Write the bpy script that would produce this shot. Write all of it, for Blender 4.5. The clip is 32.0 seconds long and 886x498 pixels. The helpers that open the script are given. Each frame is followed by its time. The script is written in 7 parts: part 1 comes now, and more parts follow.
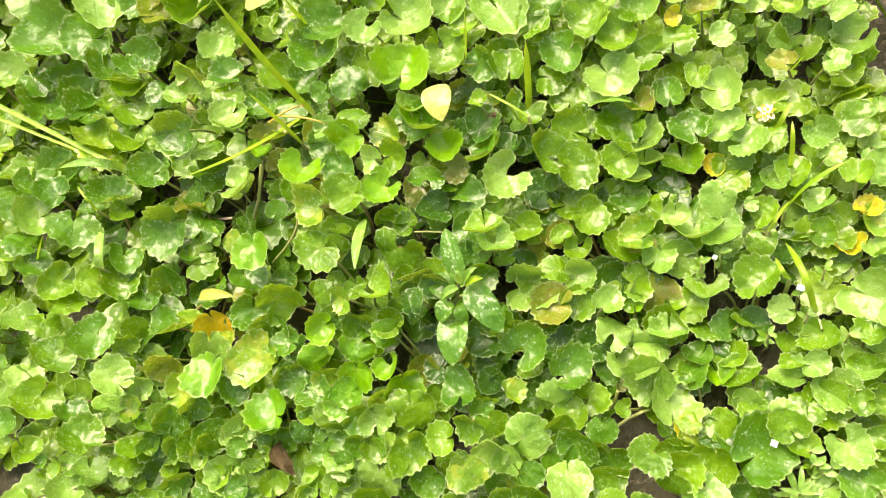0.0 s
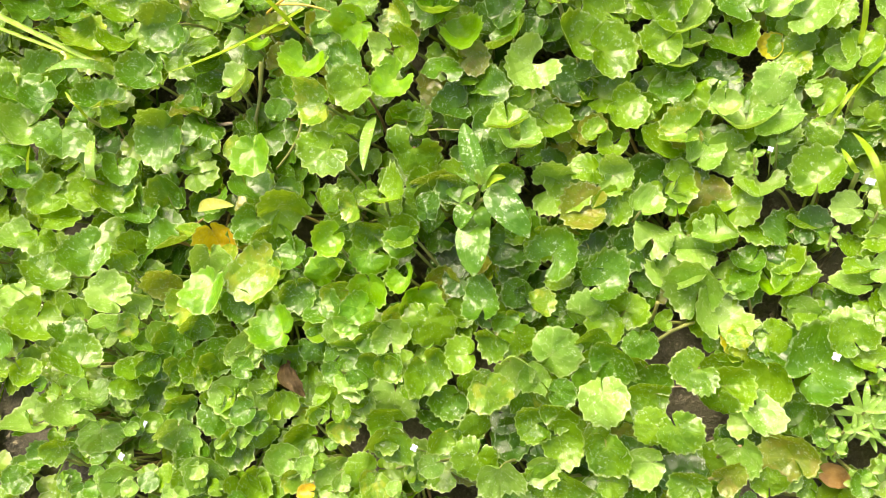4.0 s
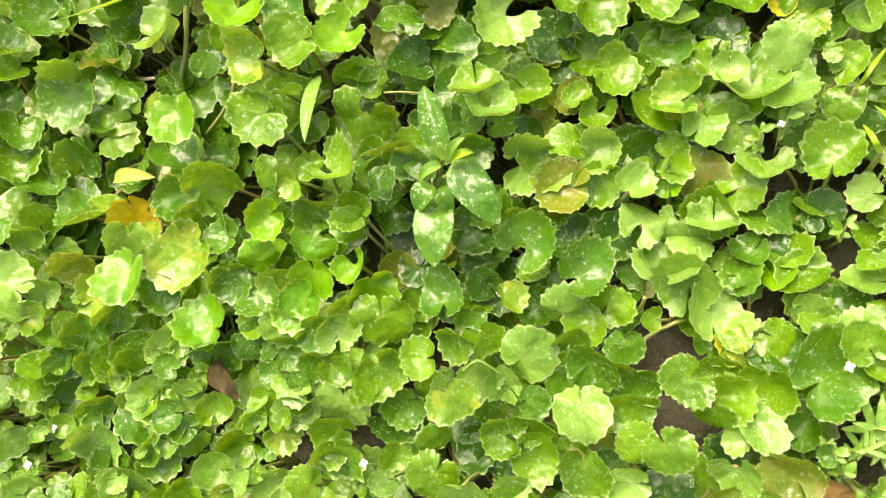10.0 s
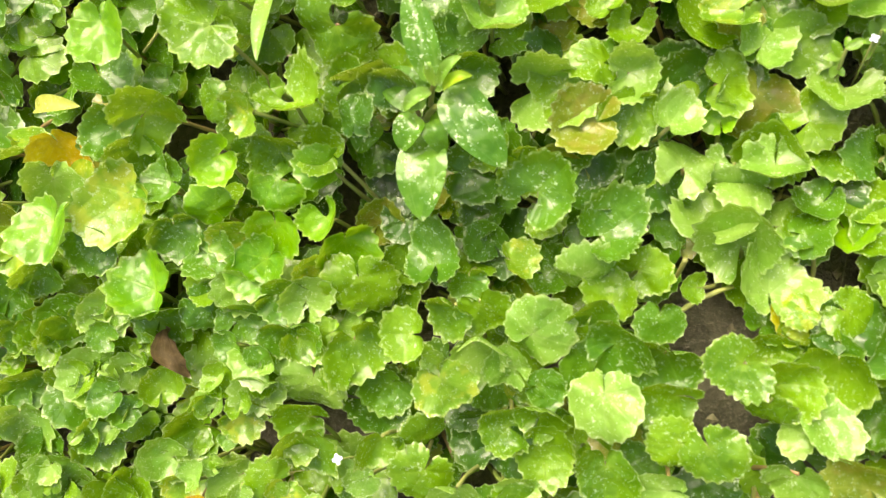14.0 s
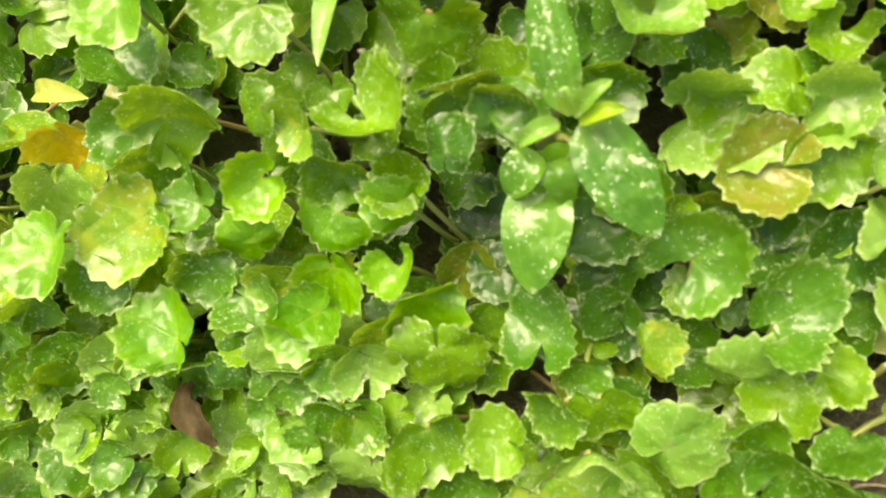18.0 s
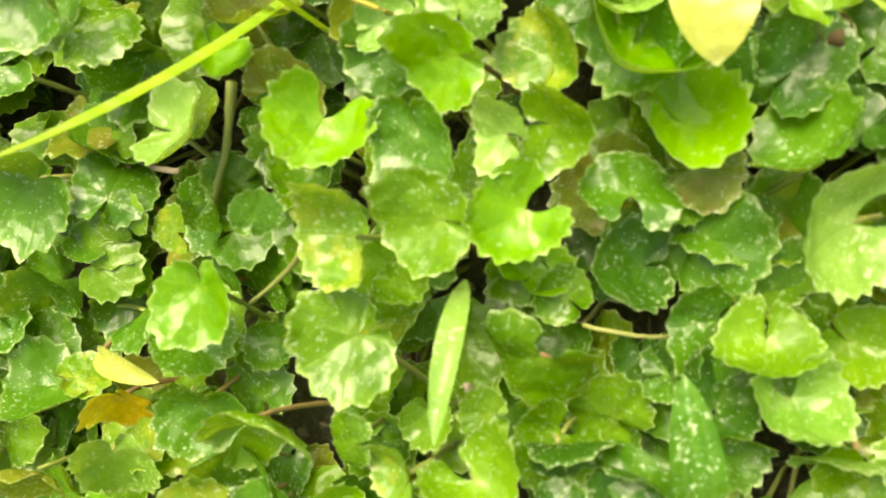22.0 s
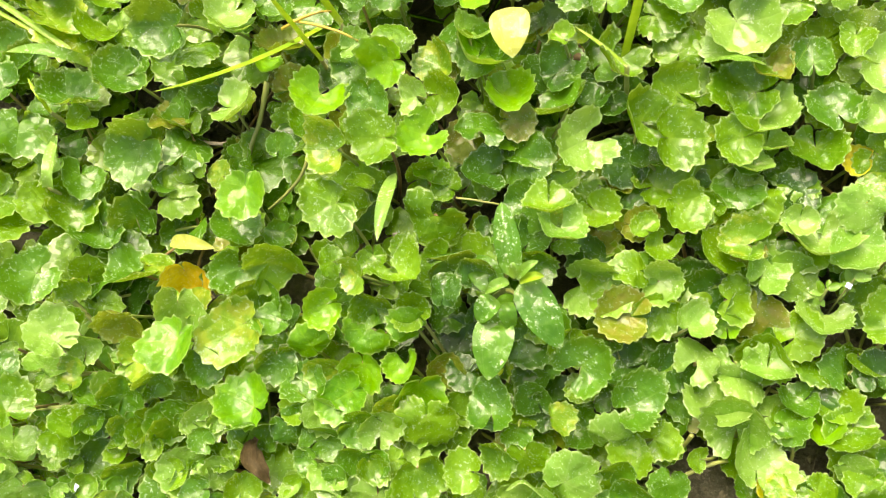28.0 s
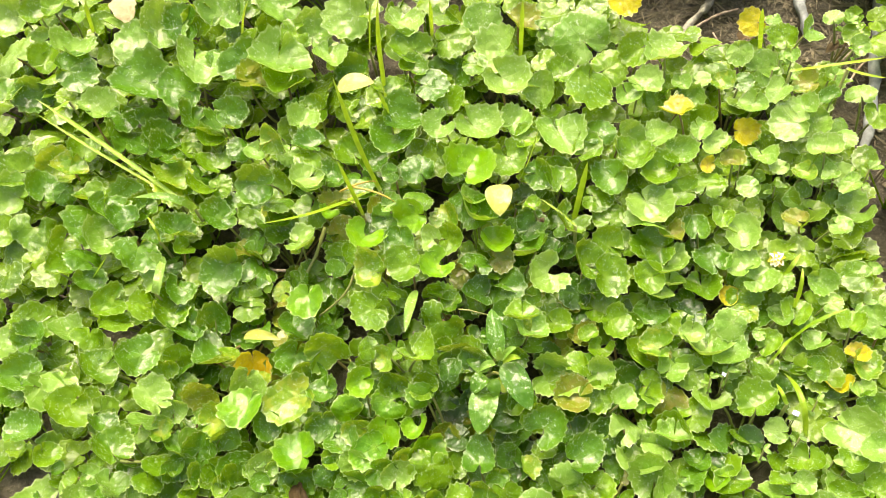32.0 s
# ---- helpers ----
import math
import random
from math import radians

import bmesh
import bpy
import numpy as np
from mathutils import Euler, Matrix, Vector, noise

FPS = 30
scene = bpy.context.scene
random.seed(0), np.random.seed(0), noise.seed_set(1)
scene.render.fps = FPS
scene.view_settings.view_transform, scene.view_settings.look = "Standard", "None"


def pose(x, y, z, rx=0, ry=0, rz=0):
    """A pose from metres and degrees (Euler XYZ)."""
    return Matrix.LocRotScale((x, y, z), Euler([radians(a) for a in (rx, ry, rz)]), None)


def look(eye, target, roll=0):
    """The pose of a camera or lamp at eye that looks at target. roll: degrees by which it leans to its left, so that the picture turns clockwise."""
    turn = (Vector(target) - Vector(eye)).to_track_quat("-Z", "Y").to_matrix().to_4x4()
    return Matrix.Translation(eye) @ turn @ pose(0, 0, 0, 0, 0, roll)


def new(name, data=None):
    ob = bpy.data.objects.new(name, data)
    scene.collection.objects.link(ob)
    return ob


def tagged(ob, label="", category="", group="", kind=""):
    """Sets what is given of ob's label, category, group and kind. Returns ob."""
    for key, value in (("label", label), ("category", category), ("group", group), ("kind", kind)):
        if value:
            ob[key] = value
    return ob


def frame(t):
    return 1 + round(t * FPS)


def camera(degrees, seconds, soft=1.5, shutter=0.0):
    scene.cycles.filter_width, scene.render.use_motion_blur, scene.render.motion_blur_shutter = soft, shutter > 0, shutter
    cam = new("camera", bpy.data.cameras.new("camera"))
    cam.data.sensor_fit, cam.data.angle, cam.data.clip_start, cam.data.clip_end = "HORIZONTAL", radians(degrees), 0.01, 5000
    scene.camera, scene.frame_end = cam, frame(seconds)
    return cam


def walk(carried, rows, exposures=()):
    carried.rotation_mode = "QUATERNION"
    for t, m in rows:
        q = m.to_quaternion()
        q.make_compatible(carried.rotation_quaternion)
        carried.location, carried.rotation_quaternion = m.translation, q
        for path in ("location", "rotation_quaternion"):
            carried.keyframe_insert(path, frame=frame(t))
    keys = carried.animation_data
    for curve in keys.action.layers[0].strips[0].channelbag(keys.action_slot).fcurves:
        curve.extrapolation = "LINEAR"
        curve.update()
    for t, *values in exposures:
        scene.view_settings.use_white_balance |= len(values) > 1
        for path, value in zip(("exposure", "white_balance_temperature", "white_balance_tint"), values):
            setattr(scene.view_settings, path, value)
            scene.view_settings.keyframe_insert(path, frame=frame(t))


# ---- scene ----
cam = camera(59.10, 32.0, soft=0.9)
cam.data.dof.use_dof, cam.data.dof.focus_distance, cam.data.dof.aperture_fstop = True, 0.49, 22.0
PATH = [
    (0, (0.0147, -0.0189, 0.5159), (-0.1263, 0.1484, 0.0663), -32.65),
    (0.5, (0.0092, -0.0430, 0.5195), (-0.1344, 0.1369, 0.0756), -30.61),
    (1, (0.0039, -0.0534, 0.5123), (-0.1370, 0.1221, 0.0658), -30.69),
    (1.5, (0.0045, -0.0495, 0.5025), (-0.1431, 0.1109, 0.0526), -34.54),
    (2, (0.0067, -0.0443, 0.4926), (-0.1433, 0.1071, 0.0403), -36.86),
    (2.5, (0.0079, -0.0363, 0.4847), (-0.1415, 0.1079, 0.0299), -38.51),
    (3, (0.0089, -0.0320, 0.4805), (-0.1437, 0.1066, 0.0250), -40.13),
    (3.5, (0.0081, -0.0275, 0.4731), (-0.1392, 0.1073, 0.0147), -40.08),
    (4, (0.0079, -0.0211, 0.4664), (-0.1470, 0.1045, 0.0079), -43.27),
    (4.5, (0.0056, -0.0186, 0.4602), (-0.1397, 0.1058, -0.0017), -41.96),
    (6.5, (0.0010, -0.0017, 0.4359), (-0.1526, 0.1028, -0.0283), -48.02),
    (7, (-0.0006, -0.0008, 0.4314), (-0.1512, 0.1011, -0.0344), -47.92),
    (7.5, (0.0003, 0.0003, 0.4297), (-0.1363, 0.1048, -0.0398), -45.08),
    (8, (0.0013, 0.0017, 0.4247), (-0.1274, 0.1064, -0.0470), -43.67),
    (8.5, (-0.0010, 0.0041, 0.4222), (-0.1290, 0.1044, -0.0506), -44.56),
    (9, (-0.0024, 0.0078, 0.4234), (-0.1339, 0.1069, -0.0487), -45.29),
    (9.5, (-0.0056, 0.0086, 0.4235), (-0.1419, 0.1082, -0.0472), -45.60),
    (10, (-0.0085, 0.0102, 0.4158), (-0.1380, 0.1082, -0.0571), -44.57),
    (10.5, (-0.0076, 0.0143, 0.4079), (-0.1354, 0.1068, -0.0666), -46.07),
    (11, (-0.0101, 0.0180, 0.4007), (-0.1473, 0.1015, -0.0728), -50.17),
    (11.5, (-0.0112, 0.0207, 0.3907), (-0.1454, 0.0992, -0.0845), -51.18),
    (12, (-0.0130, 0.0237, 0.3828), (-0.1488, 0.0960, -0.0930), -53.29),
    (12.5, (-0.0135, 0.0273, 0.3718), (-0.1418, 0.0951, -0.1067), -53.62),
    (13, (-0.0177, 0.0300, 0.3644), (-0.1443, 0.0910, -0.1154), -55.51),
    (13.5, (-0.0212, 0.0316, 0.3564), (-0.1472, 0.0886, -0.1241), -56.63),
    (15.5, (-0.0290, 0.0430, 0.3326), (-0.1586, 0.0807, -0.1489), -64.03),
    (16, (-0.0345, 0.0498, 0.3273), (-0.1617, 0.0874, -0.1548), -63.11),
    (16.5, (-0.0423, 0.0576, 0.3244), (-0.1739, 0.0945, -0.1566), -63.03),
    (17, (-0.0461, 0.0660, 0.3126), (-0.1781, 0.1002, -0.1684), -63.69),
    (17.5, (-0.0518, 0.0729, 0.2977), (-0.1809, 0.0945, -0.1849), -68.59),
    (18, (-0.0678, 0.0746, 0.2877), (-0.2108, 0.0795, -0.1914), -74.78),
    (18.5, (-0.0736, 0.0730, 0.2790), (-0.2105, 0.0747, -0.2019), -75.58),
    (19, (-0.0837, 0.0738, 0.2827), (-0.2401, 0.0666, -0.1922), -77.90),
    (19.5, (-0.0843, 0.0737, 0.2829), (-0.2549, 0.0621, -0.1870), -78.98),
    (20, (-0.0987, 0.0908, 0.2812), (-0.2890, 0.0857, -0.1811), -75.20),
    (20.5, (-0.1104, 0.1039, 0.2756), (-0.2782, 0.0977, -0.1954), -75.70),
    (21, (-0.1150, 0.1178, 0.2790), (-0.2719, 0.1195, -0.1957), -73.23),
    (21.5, (-0.1205, 0.1320, 0.2815), (-0.2707, 0.1366, -0.1954), -71.90),
    (22, (-0.1224, 0.1512, 0.2900), (-0.2602, 0.1668, -0.1904), -67.36),
    (22.5, (-0.1163, 0.1606, 0.2976), (-0.2507, 0.1858, -0.1833), -63.75),
    (23, (-0.1062, 0.1647, 0.3144), (-0.2392, 0.2021, -0.1661), -59.27),
    (23.5, (-0.1022, 0.1605, 0.3317), (-0.2347, 0.2092, -0.1480), -55.08),
    (24, (-0.0998, 0.1494, 0.3488), (-0.2362, 0.2083, -0.1286), -51.58),
    (24.5, (-0.0974, 0.1385, 0.3490), (-0.2266, 0.1961, -0.1306), -50.69),
    (25, (-0.0924, 0.1237, 0.3510), (-0.2155, 0.1816, -0.1301), -49.83),
    (25.5, (-0.0832, 0.1093, 0.3644), (-0.2021, 0.1703, -0.1174), -48.51),
    (26, (-0.0771, 0.0933, 0.3801), (-0.1920, 0.1613, -0.1018), -45.30),
    (26.5, (-0.0641, 0.0775, 0.3978), (-0.1764, 0.1587, -0.0826), -40.61),
    (28.5, (-0.0427, 0.0231, 0.4413), (-0.1696, 0.1558, -0.0238), -28.42),
    (29, (-0.0360, 0.0126, 0.4510), (-0.1626, 0.1578, -0.0104), -26.07),
    (29.5, (-0.0316, 0.0019, 0.4682), (-0.1514, 0.1643, 0.0107), -21.27),
    (30, (-0.0218, -0.0116, 0.4902), (-0.1405, 0.1710, 0.0401), -18.71),
    (30.5, (-0.0251, -0.0326, 0.5154), (-0.1403, 0.1717, 0.0738), -14.54),
    (31, (-0.0236, -0.0429, 0.5281), (-0.1407, 0.1713, 0.0918), -13.79),
    (31.5, (-0.0270, -0.0577, 0.5431), (-0.1478, 0.1674, 0.1133), -12.80),
    (32, (-0.0281, -0.0764, 0.5621), (-0.1492, 0.1640, 0.1408), -10.98),
]
walk(cam, [(t, look(eye, target, roll)) for t, eye, target, roll in PATH], exposures=((0.0, 1.21, 7700, 12), (13.0, 1.19, 7700, 9), (18.0, 1.10, 8100, 4), (21.0, 1.04, 8500, 0), (24.0, 1.18, 8300, -1), (32.0, 1.18, 7600, 13)))

# ---- world and sun ----
world = bpy.data.worlds.new("sky")
scene.world = world
world.use_nodes = True
wn, wl = world.node_tree.nodes, world.node_tree.links
sky = wn.new("ShaderNodeTexSky")
sky.sky_type, sky.sun_disc = "NISHITA", False
SUN_UP, SUN_TURN = radians(64), radians(-30)
sky.sun_elevation, sky.sun_rotation = SUN_UP, SUN_TURN
sky.air_density, sky.dust_density = 0.7, 8.0
wl.new(sky.outputs[0], wn["Background"].inputs[0])
wn["Background"].inputs[1].default_value = 0.15
sun = new("sun", bpy.data.lights.new("sun", "SUN"))
sun.data.energy, sun.data.angle, sun.data.color = 1.5, radians(36), (1.0, 0.95, 0.86)
sun_from = Vector((math.sin(SUN_TURN) * math.cos(SUN_UP), math.cos(SUN_TURN) * math.cos(SUN_UP), math.sin(SUN_UP)))
sun.matrix_world = look(sun_from * 5, (0, 0, 0))


# ---- materials ----
class Nodes:
    """Short forms for building a node material."""

    def __init__(self, name):
        self.mat = bpy.data.materials.new(name)
        self.mat.use_nodes = True
        self.n, self.l = self.mat.node_tree.nodes, self.mat.node_tree.links
        self.bsdf, self.out = self.n["Principled BSDF"], self.n["Material Output"]

    def put(self, socket, value):
        if hasattr(value, "is_output"):
            self.l.new(value, socket)
        else:
            socket.default_value = value

    def node(self, kind, out=0, **values):
        nd = self.n.new(kind)
        for key, v in values.items():
            self.put(nd.inputs[key.replace("_", " ")], v)
        return nd.outputs[out]

    def math(self, op, a, b=0.0, c=0.0):
        nd = self.n.new("ShaderNodeMath")
        nd.operation = op
        for s, v in zip(nd.inputs, (a, b, c)):
            self.put(s, v)
        return nd.outputs[0]

    def vmath(self, op, a, b):
        nd = self.n.new("ShaderNodeVectorMath")
        nd.operation = op
        self.put(nd.inputs[0], a)
        self.put(nd.inputs[1], b)
        return nd.outputs[0]

    def mix(self, f, a, b, blend="MIX"):
        nd = self.n.new("ShaderNodeMix")
        nd.data_type, nd.blend_type = "RGBA", blend
        self.put(nd.inputs[0], f)
        self.put(nd.inputs[6], a)
        self.put(nd.inputs[7], b)
        return nd.outputs[2]

    def ramp(self, f, lo, hi):
        nd = self.n.new("ShaderNodeMapRange")
        nd.interpolation_type = "SMOOTHSTEP"
        for s, v in zip(nd.inputs, (f, lo, hi, 0.0, 1.0)):
            self.put(s, v)
        return nd.outputs[0]

    def noise(self, vec, scale, detail=3.0, rough=0.55):
        return self.node("ShaderNodeTexNoise", 0, Vector=vec, Scale=scale, Detail=detail, Roughness=rough)

    def bump(self, height, strength, distance):
        nd = self.n.new("ShaderNodeBump")
        nd.inputs["Strength"].default_value, nd.inputs["Distance"].default_value = strength, distance
        self.put(nd.inputs["Height"], height)
        self.l.new(nd.outputs[0], self.bsdf.inputs["Normal"])
        return nd.outputs[0]


def rgb(r, g, b):
    return (r, g, b, 1.0)


def leaf_material(name, a, b, vein, speck=0.5, blotch=None, blot=0.0, gloss=0.27, thin=0.32, lobes=7.0, joined=False):
    """A living leaf: two pigments, pale veins that spread from the stalk, dried spray specks, gloss, and light let through."""
    k = Nodes(name)
    co = k.node("ShaderNodeTexCoord", 3)
    uv = k.node("ShaderNodeTexCoord", 2)
    rnd = k.node("ShaderNodeNewGeometry", 8) if joined else k.node("ShaderNodeObjectInfo", 5)
    if joined:
        co = k.vmath("MULTIPLY", co, (70.0, 70.0, 70.0))
    shift = k.node("ShaderNodeCombineXYZ", 0, X=k.math("MULTIPLY", rnd, 37.0), Y=k.math("MULTIPLY", rnd, 91.0), Z=k.math("MULTIPLY", rnd, 53.0))
    pos = k.vmath("ADD", co, shift)
    big = k.noise(pos, 1.1, 2.0)
    rnd2 = k.math("FRACT", k.math("MULTIPLY", rnd, 17.3))
    f = k.math("ADD", k.math("MULTIPLY", k.ramp(big, 0.3, 0.7), 0.45), k.math("MULTIPLY", rnd2, 0.6))
    col = k.mix(f, a, b)
    mot = k.noise(pos, 7.0, 4.0)
    col = k.mix(k.math("MULTIPLY", k.ramp(mot, 0.45, 0.75), 0.22), col, vein)
    sep = k.n.new("ShaderNodeSeparateXYZ")
    k.l.new(uv, sep.inputs[0])
    ang = k.math("FRACT", k.math("MULTIPLY", sep.outputs[0], lobes))
    off = k.math("MULTIPLY", k.math("ABSOLUTE", k.math("SUBTRACT", ang, 0.5)), k.math("ADD", sep.outputs[1], 0.05))
    line = k.math("SUBTRACT", 1.0, k.ramp(off, 0.008, 0.045))
    col = k.mix(k.math("MULTIPLY", line, 0.12), col, vein)
    heart = k.math("SUBTRACT", 1.0, k.ramp(sep.outputs[1], 0.0, 0.3))
    col = k.mix(k.math("MULTIPLY", heart, 0.25), col, vein)
    rim = k.ramp(sep.outputs[1], 0.92, 1.0)
    col = k.mix(k.math("MULTIPLY", rim, k.math("ADD", 0.25, k.math("MULTIPLY", k.ramp(k.noise(pos, 3.0, 2.0), 0.4, 0.6), 0.45))), col, k.mix(0.35, vein, rgb(0.62, 0.72, 0.36)))
    if blotch:
        col = k.mix(k.math("MULTIPLY", k.ramp(k.noise(pos, 1.6, 3.0), 0.48, 0.62), blot), col, blotch)
    sp = k.noise(pos, 6.5, 6.0, 0.75)
    patch = k.ramp(k.noise(pos, 1.3, 3.0), 0.44, 0.62)
    spots = k.math("MULTIPLY", k.ramp(sp, 0.56, 0.63), k.math("MULTIPLY", patch, speck * 1.45))
    vor = k.n.new("ShaderNodeTexVoronoi")
    k.put(vor.inputs["Vector"], pos)
    vor.inputs["Scale"].default_value = 7.0
    k.put(vor.inputs["Randomness"], 1.0)
    dots = k.math("MULTIPLY", k.math("LESS_THAN", k.math("ADD", vor.outputs[0], k.math("MULTIPLY", k.noise(pos, 25.0, 2.0), 0.12)), 0.18), speck * 1.1)
    tips = k.math("MULTIPLY", k.ramp(sep.outputs[1], 0.93, 0.99), k.math("MULTIPLY", k.ramp(k.noise(pos, 8.0, 1.0), 0.55, 0.63), 0.8))
    white = k.math("MINIMUM", k.math("ADD", k.math("ADD", spots, dots), tips), 1.0)
    col = k.mix(white, col, rgb(0.62, 0.74, 0.42))
    k.put(k.bsdf.inputs["Base Color"], col)
    k.put(k.bsdf.inputs["Roughness"], k.math("ADD", gloss, k.math("MULTIPLY", white, 0.35)))
    k.bsdf.inputs["Specular IOR Level"].default_value = 0.62 if gloss < 0.5 else 0.15
    h = k.math("ADD", k.math("MULTIPLY", line, -0.25), k.math("MULTIPLY", mot, 0.8))
    rug = k.noise(pos, 1.7, 1.0)
    nrm = k.bump(k.math("ADD", k.math("MULTIPLY", h, 0.35), k.math("MULTIPLY", rug, 3.0)), 0.14, 0.05)
    tr = k.node("ShaderNodeBsdfTranslucent", 0, Color=k.mix(0.5, col, rgb(0.55, 0.75, 0.04)), Normal=nrm)
    mx = k.n.new("ShaderNodeMixShader")
    mx.inputs[0].default_value = thin
    k.l.new(k.bsdf.outputs[0], mx.inputs[1])
    k.l.new(tr, mx.inputs[2])
    k.l.new(mx.outputs[0], k.out.inputs[0])
    return k.mat


def stem_material(name, a, b):
    k = Nodes(name)
    co = k.node("ShaderNodeTexCoord", 3)
    rnd = k.node("ShaderNodeObjectInfo", 5)
    col = k.mix(k.math("ADD", k.math("MULTIPLY", rnd, 0.6), k.math("MULTIPLY", k.noise(co, 60.0), 0.5)), a, b)
    k.put(k.bsdf.inputs["Base Color"], col)
    k.bsdf.inputs["Roughness"].default_value = 0.45
    k.bump(k.noise(co, 300.0), 0.3, 0.001)
    return k.mat


VEIN = rgb(0.38, 0.56, 0.07)
LEAF = {
    "n": leaf_material("leaf_green", rgb(0.060, 0.19, 0.005), rgb(0.185, 0.38, 0.012), VEIN),
    "l": leaf_material("leaf_pale_green", rgb(0.135, 0.335, 0.030), rgb(0.28, 0.485, 0.085), rgb(0.48, 0.63, 0.22), 0.65),
    "d": leaf_material("leaf_blue_green", rgb(0.038, 0.152, 0.006), rgb(0.100, 0.275, 0.014), rgb(0.28, 0.47, 0.07), 0.6),
    "g": leaf_material("leaf_bright_green", rgb(0.075, 0.27, 0.003), rgb(0.19, 0.44, 0.005), rgb(0.38, 0.60, 0.03), 0.3, gloss=0.28),
    "w": leaf_material("leaf_olive", rgb(0.12, 0.20, 0.010), rgb(0.25, 0.31, 0.025), rgb(0.44, 0.47, 0.09), 0.4, rgb(0.30, 0.22, 0.05), 0.4),
    "m": leaf_material("leaf_yellowing", rgb(0.10, 0.27, 0.012), rgb(0.21, 0.39, 0.02), rgb(0.44, 0.56, 0.10), 0.5, rgb(0.42, 0.48, 0.04), 0.6),
    "y": leaf_material("leaf_yellow", rgb(0.55, 0.50, 0.01), rgb(0.70, 0.64, 0.03), rgb(0.76, 0.72, 0.2), 0.2, rgb(0.34, 0.24, 0.02), 0.5),
    "o": leaf_material("leaf_orange", rgb(0.64, 0.40, 0.015), rgb(0.70, 0.50, 0.02), rgb(0.72, 0.58, 0.12), 0.1, rgb(0.38, 0.20, 0.02), 0.4),
    # k: dark green leaf colour, with the shade of deep gaps put into it
    "k": leaf_material("leaf_deep_shaded_green", rgb(0.018, 0.085, 0.006), rgb(0.05, 0.17, 0.010), rgb(0.18, 0.34, 0.07), 0.7, gloss=0.26),
    "p": leaf_material("leaf_pale_yellow", rgb(0.50, 0.56, 0.10), rgb(0.60, 0.62, 0.14), rgb(0.68, 0.68, 0.26), 0.15, lobes=2.0),
    "t": leaf_material("leaf_dry_tan", rgb(0.28, 0.16, 0.045), rgb(0.40, 0.26, 0.09), rgb(0.42, 0.33, 0.16), 0.1, rgb(0.22, 0.13, 0.07), 0.5, gloss=0.6, thin=0.1),
    "q": leaf_material("leaf_bleached", rgb(0.42, 0.37, 0.20), rgb(0.56, 0.50, 0.30), rgb(0.60, 0.55, 0.36), 0.1, rgb(0.34, 0.25, 0.13), 0.5, gloss=0.6, thin=0.1),
    "b": leaf_material("leaf_dry_brown", rgb(0.038, 0.027, 0.011), rgb(0.12, 0.085, 0.036), rgb(0.24, 0.18, 0.085), 0.0, rgb(0.05, 0.03, 0.012), 0.6, gloss=0.65, thin=0.05),
    "a": leaf_material("grass_blade", rgb(0.20, 0.42, 0.01), rgb(0.36, 0.54, 0.02), rgb(0.50, 0.60, 0.10), 0.1, lobes=3.0, gloss=0.4),
    "e": leaf_material("weed_dark_leaf", rgb(0.035, 0.15, 0.008), rgb(0.10, 0.27, 0.010), rgb(0.28, 0.44, 0.10), 0.95, lobes=2.0, gloss=0.27, thin=0.2),
    "s": leaf_material("undergrowth_leaf", rgb(0.05, 0.16, 0.006), rgb(0.22, 0.40, 0.016), VEIN, joined=True),
}
STALK = stem_material("stalk_green", rgb(0.20, 0.30, 0.05), rgb(0.30, 0.30, 0.10))
STALK_RED = stem_material("stalk_reddish", rgb(0.26, 0.22, 0.07), rgb(0.33, 0.20, 0.10))


def soil_material():
    k = Nodes("damp_soil")
    co = k.node("ShaderNodeTexCoord", 3)
    a = k.noise(co, 26.0, 6.0, 0.7)
    b = k.noise(co, 160.0, 6.0, 0.65)
    c = k.noise(co, 700.0, 4.0, 0.7)
    col = k.mix(k.ramp(a, 0.35, 0.65), rgb(0.075, 0.070, 0.042), rgb(0.19, 0.175, 0.115))
    col = k.mix(k.math("MULTIPLY", k.ramp(b, 0.5, 0.75), 0.6), col, rgb(0.27, 0.25, 0.18))
    col = k.mix(k.math("MULTIPLY", k.ramp(c, 0.54, 0.68), 0.6), col, rgb(0.30, 0.27, 0.19))
    k.put(k.bsdf.inputs["Base Color"], col)
    k.bsdf.inputs["Roughness"].default_value = 0.85
    k.bump(k.math("ADD", b, k.math("MULTIPLY", c, 0.5)), 1.0, 0.009)
    return k.mat


SOIL = soil_material()


# ---- ground ----
def lie(x, y):
    """Height of the bare ground, a gentle slope with clods."""
    xs, ys = max(-0.9, min(0.5, x)), max(-0.5, min(0.9, y))
    near = math.exp(-((x + 0.2) ** 2 + (y - 0.2) ** 2) / 0.8)
    z = 0.006 - 0.05 * xs + 0.115 * ys
    return z + near * (0.010 * noise.noise((x * 9, y * 9, 0)) + 0.005 * noise.noise((x * 40, y * 40, 3)) + 0.004 * noise.noise((x * 130, y * 130, 5)))


def part(name, bm, material, parent, label="", smooth=True):
    """One mesh object under a thing or part; the mesh is written in the parent's space."""
    me = bpy.data.meshes.new(name)
    bm.to_mesh(me)
    bm.free()
    me.materials.append(material)
    if smooth:
        me.shade_smooth()
    ob = new(name, me)
    ob.parent = parent
    return tagged(ob, label=label)


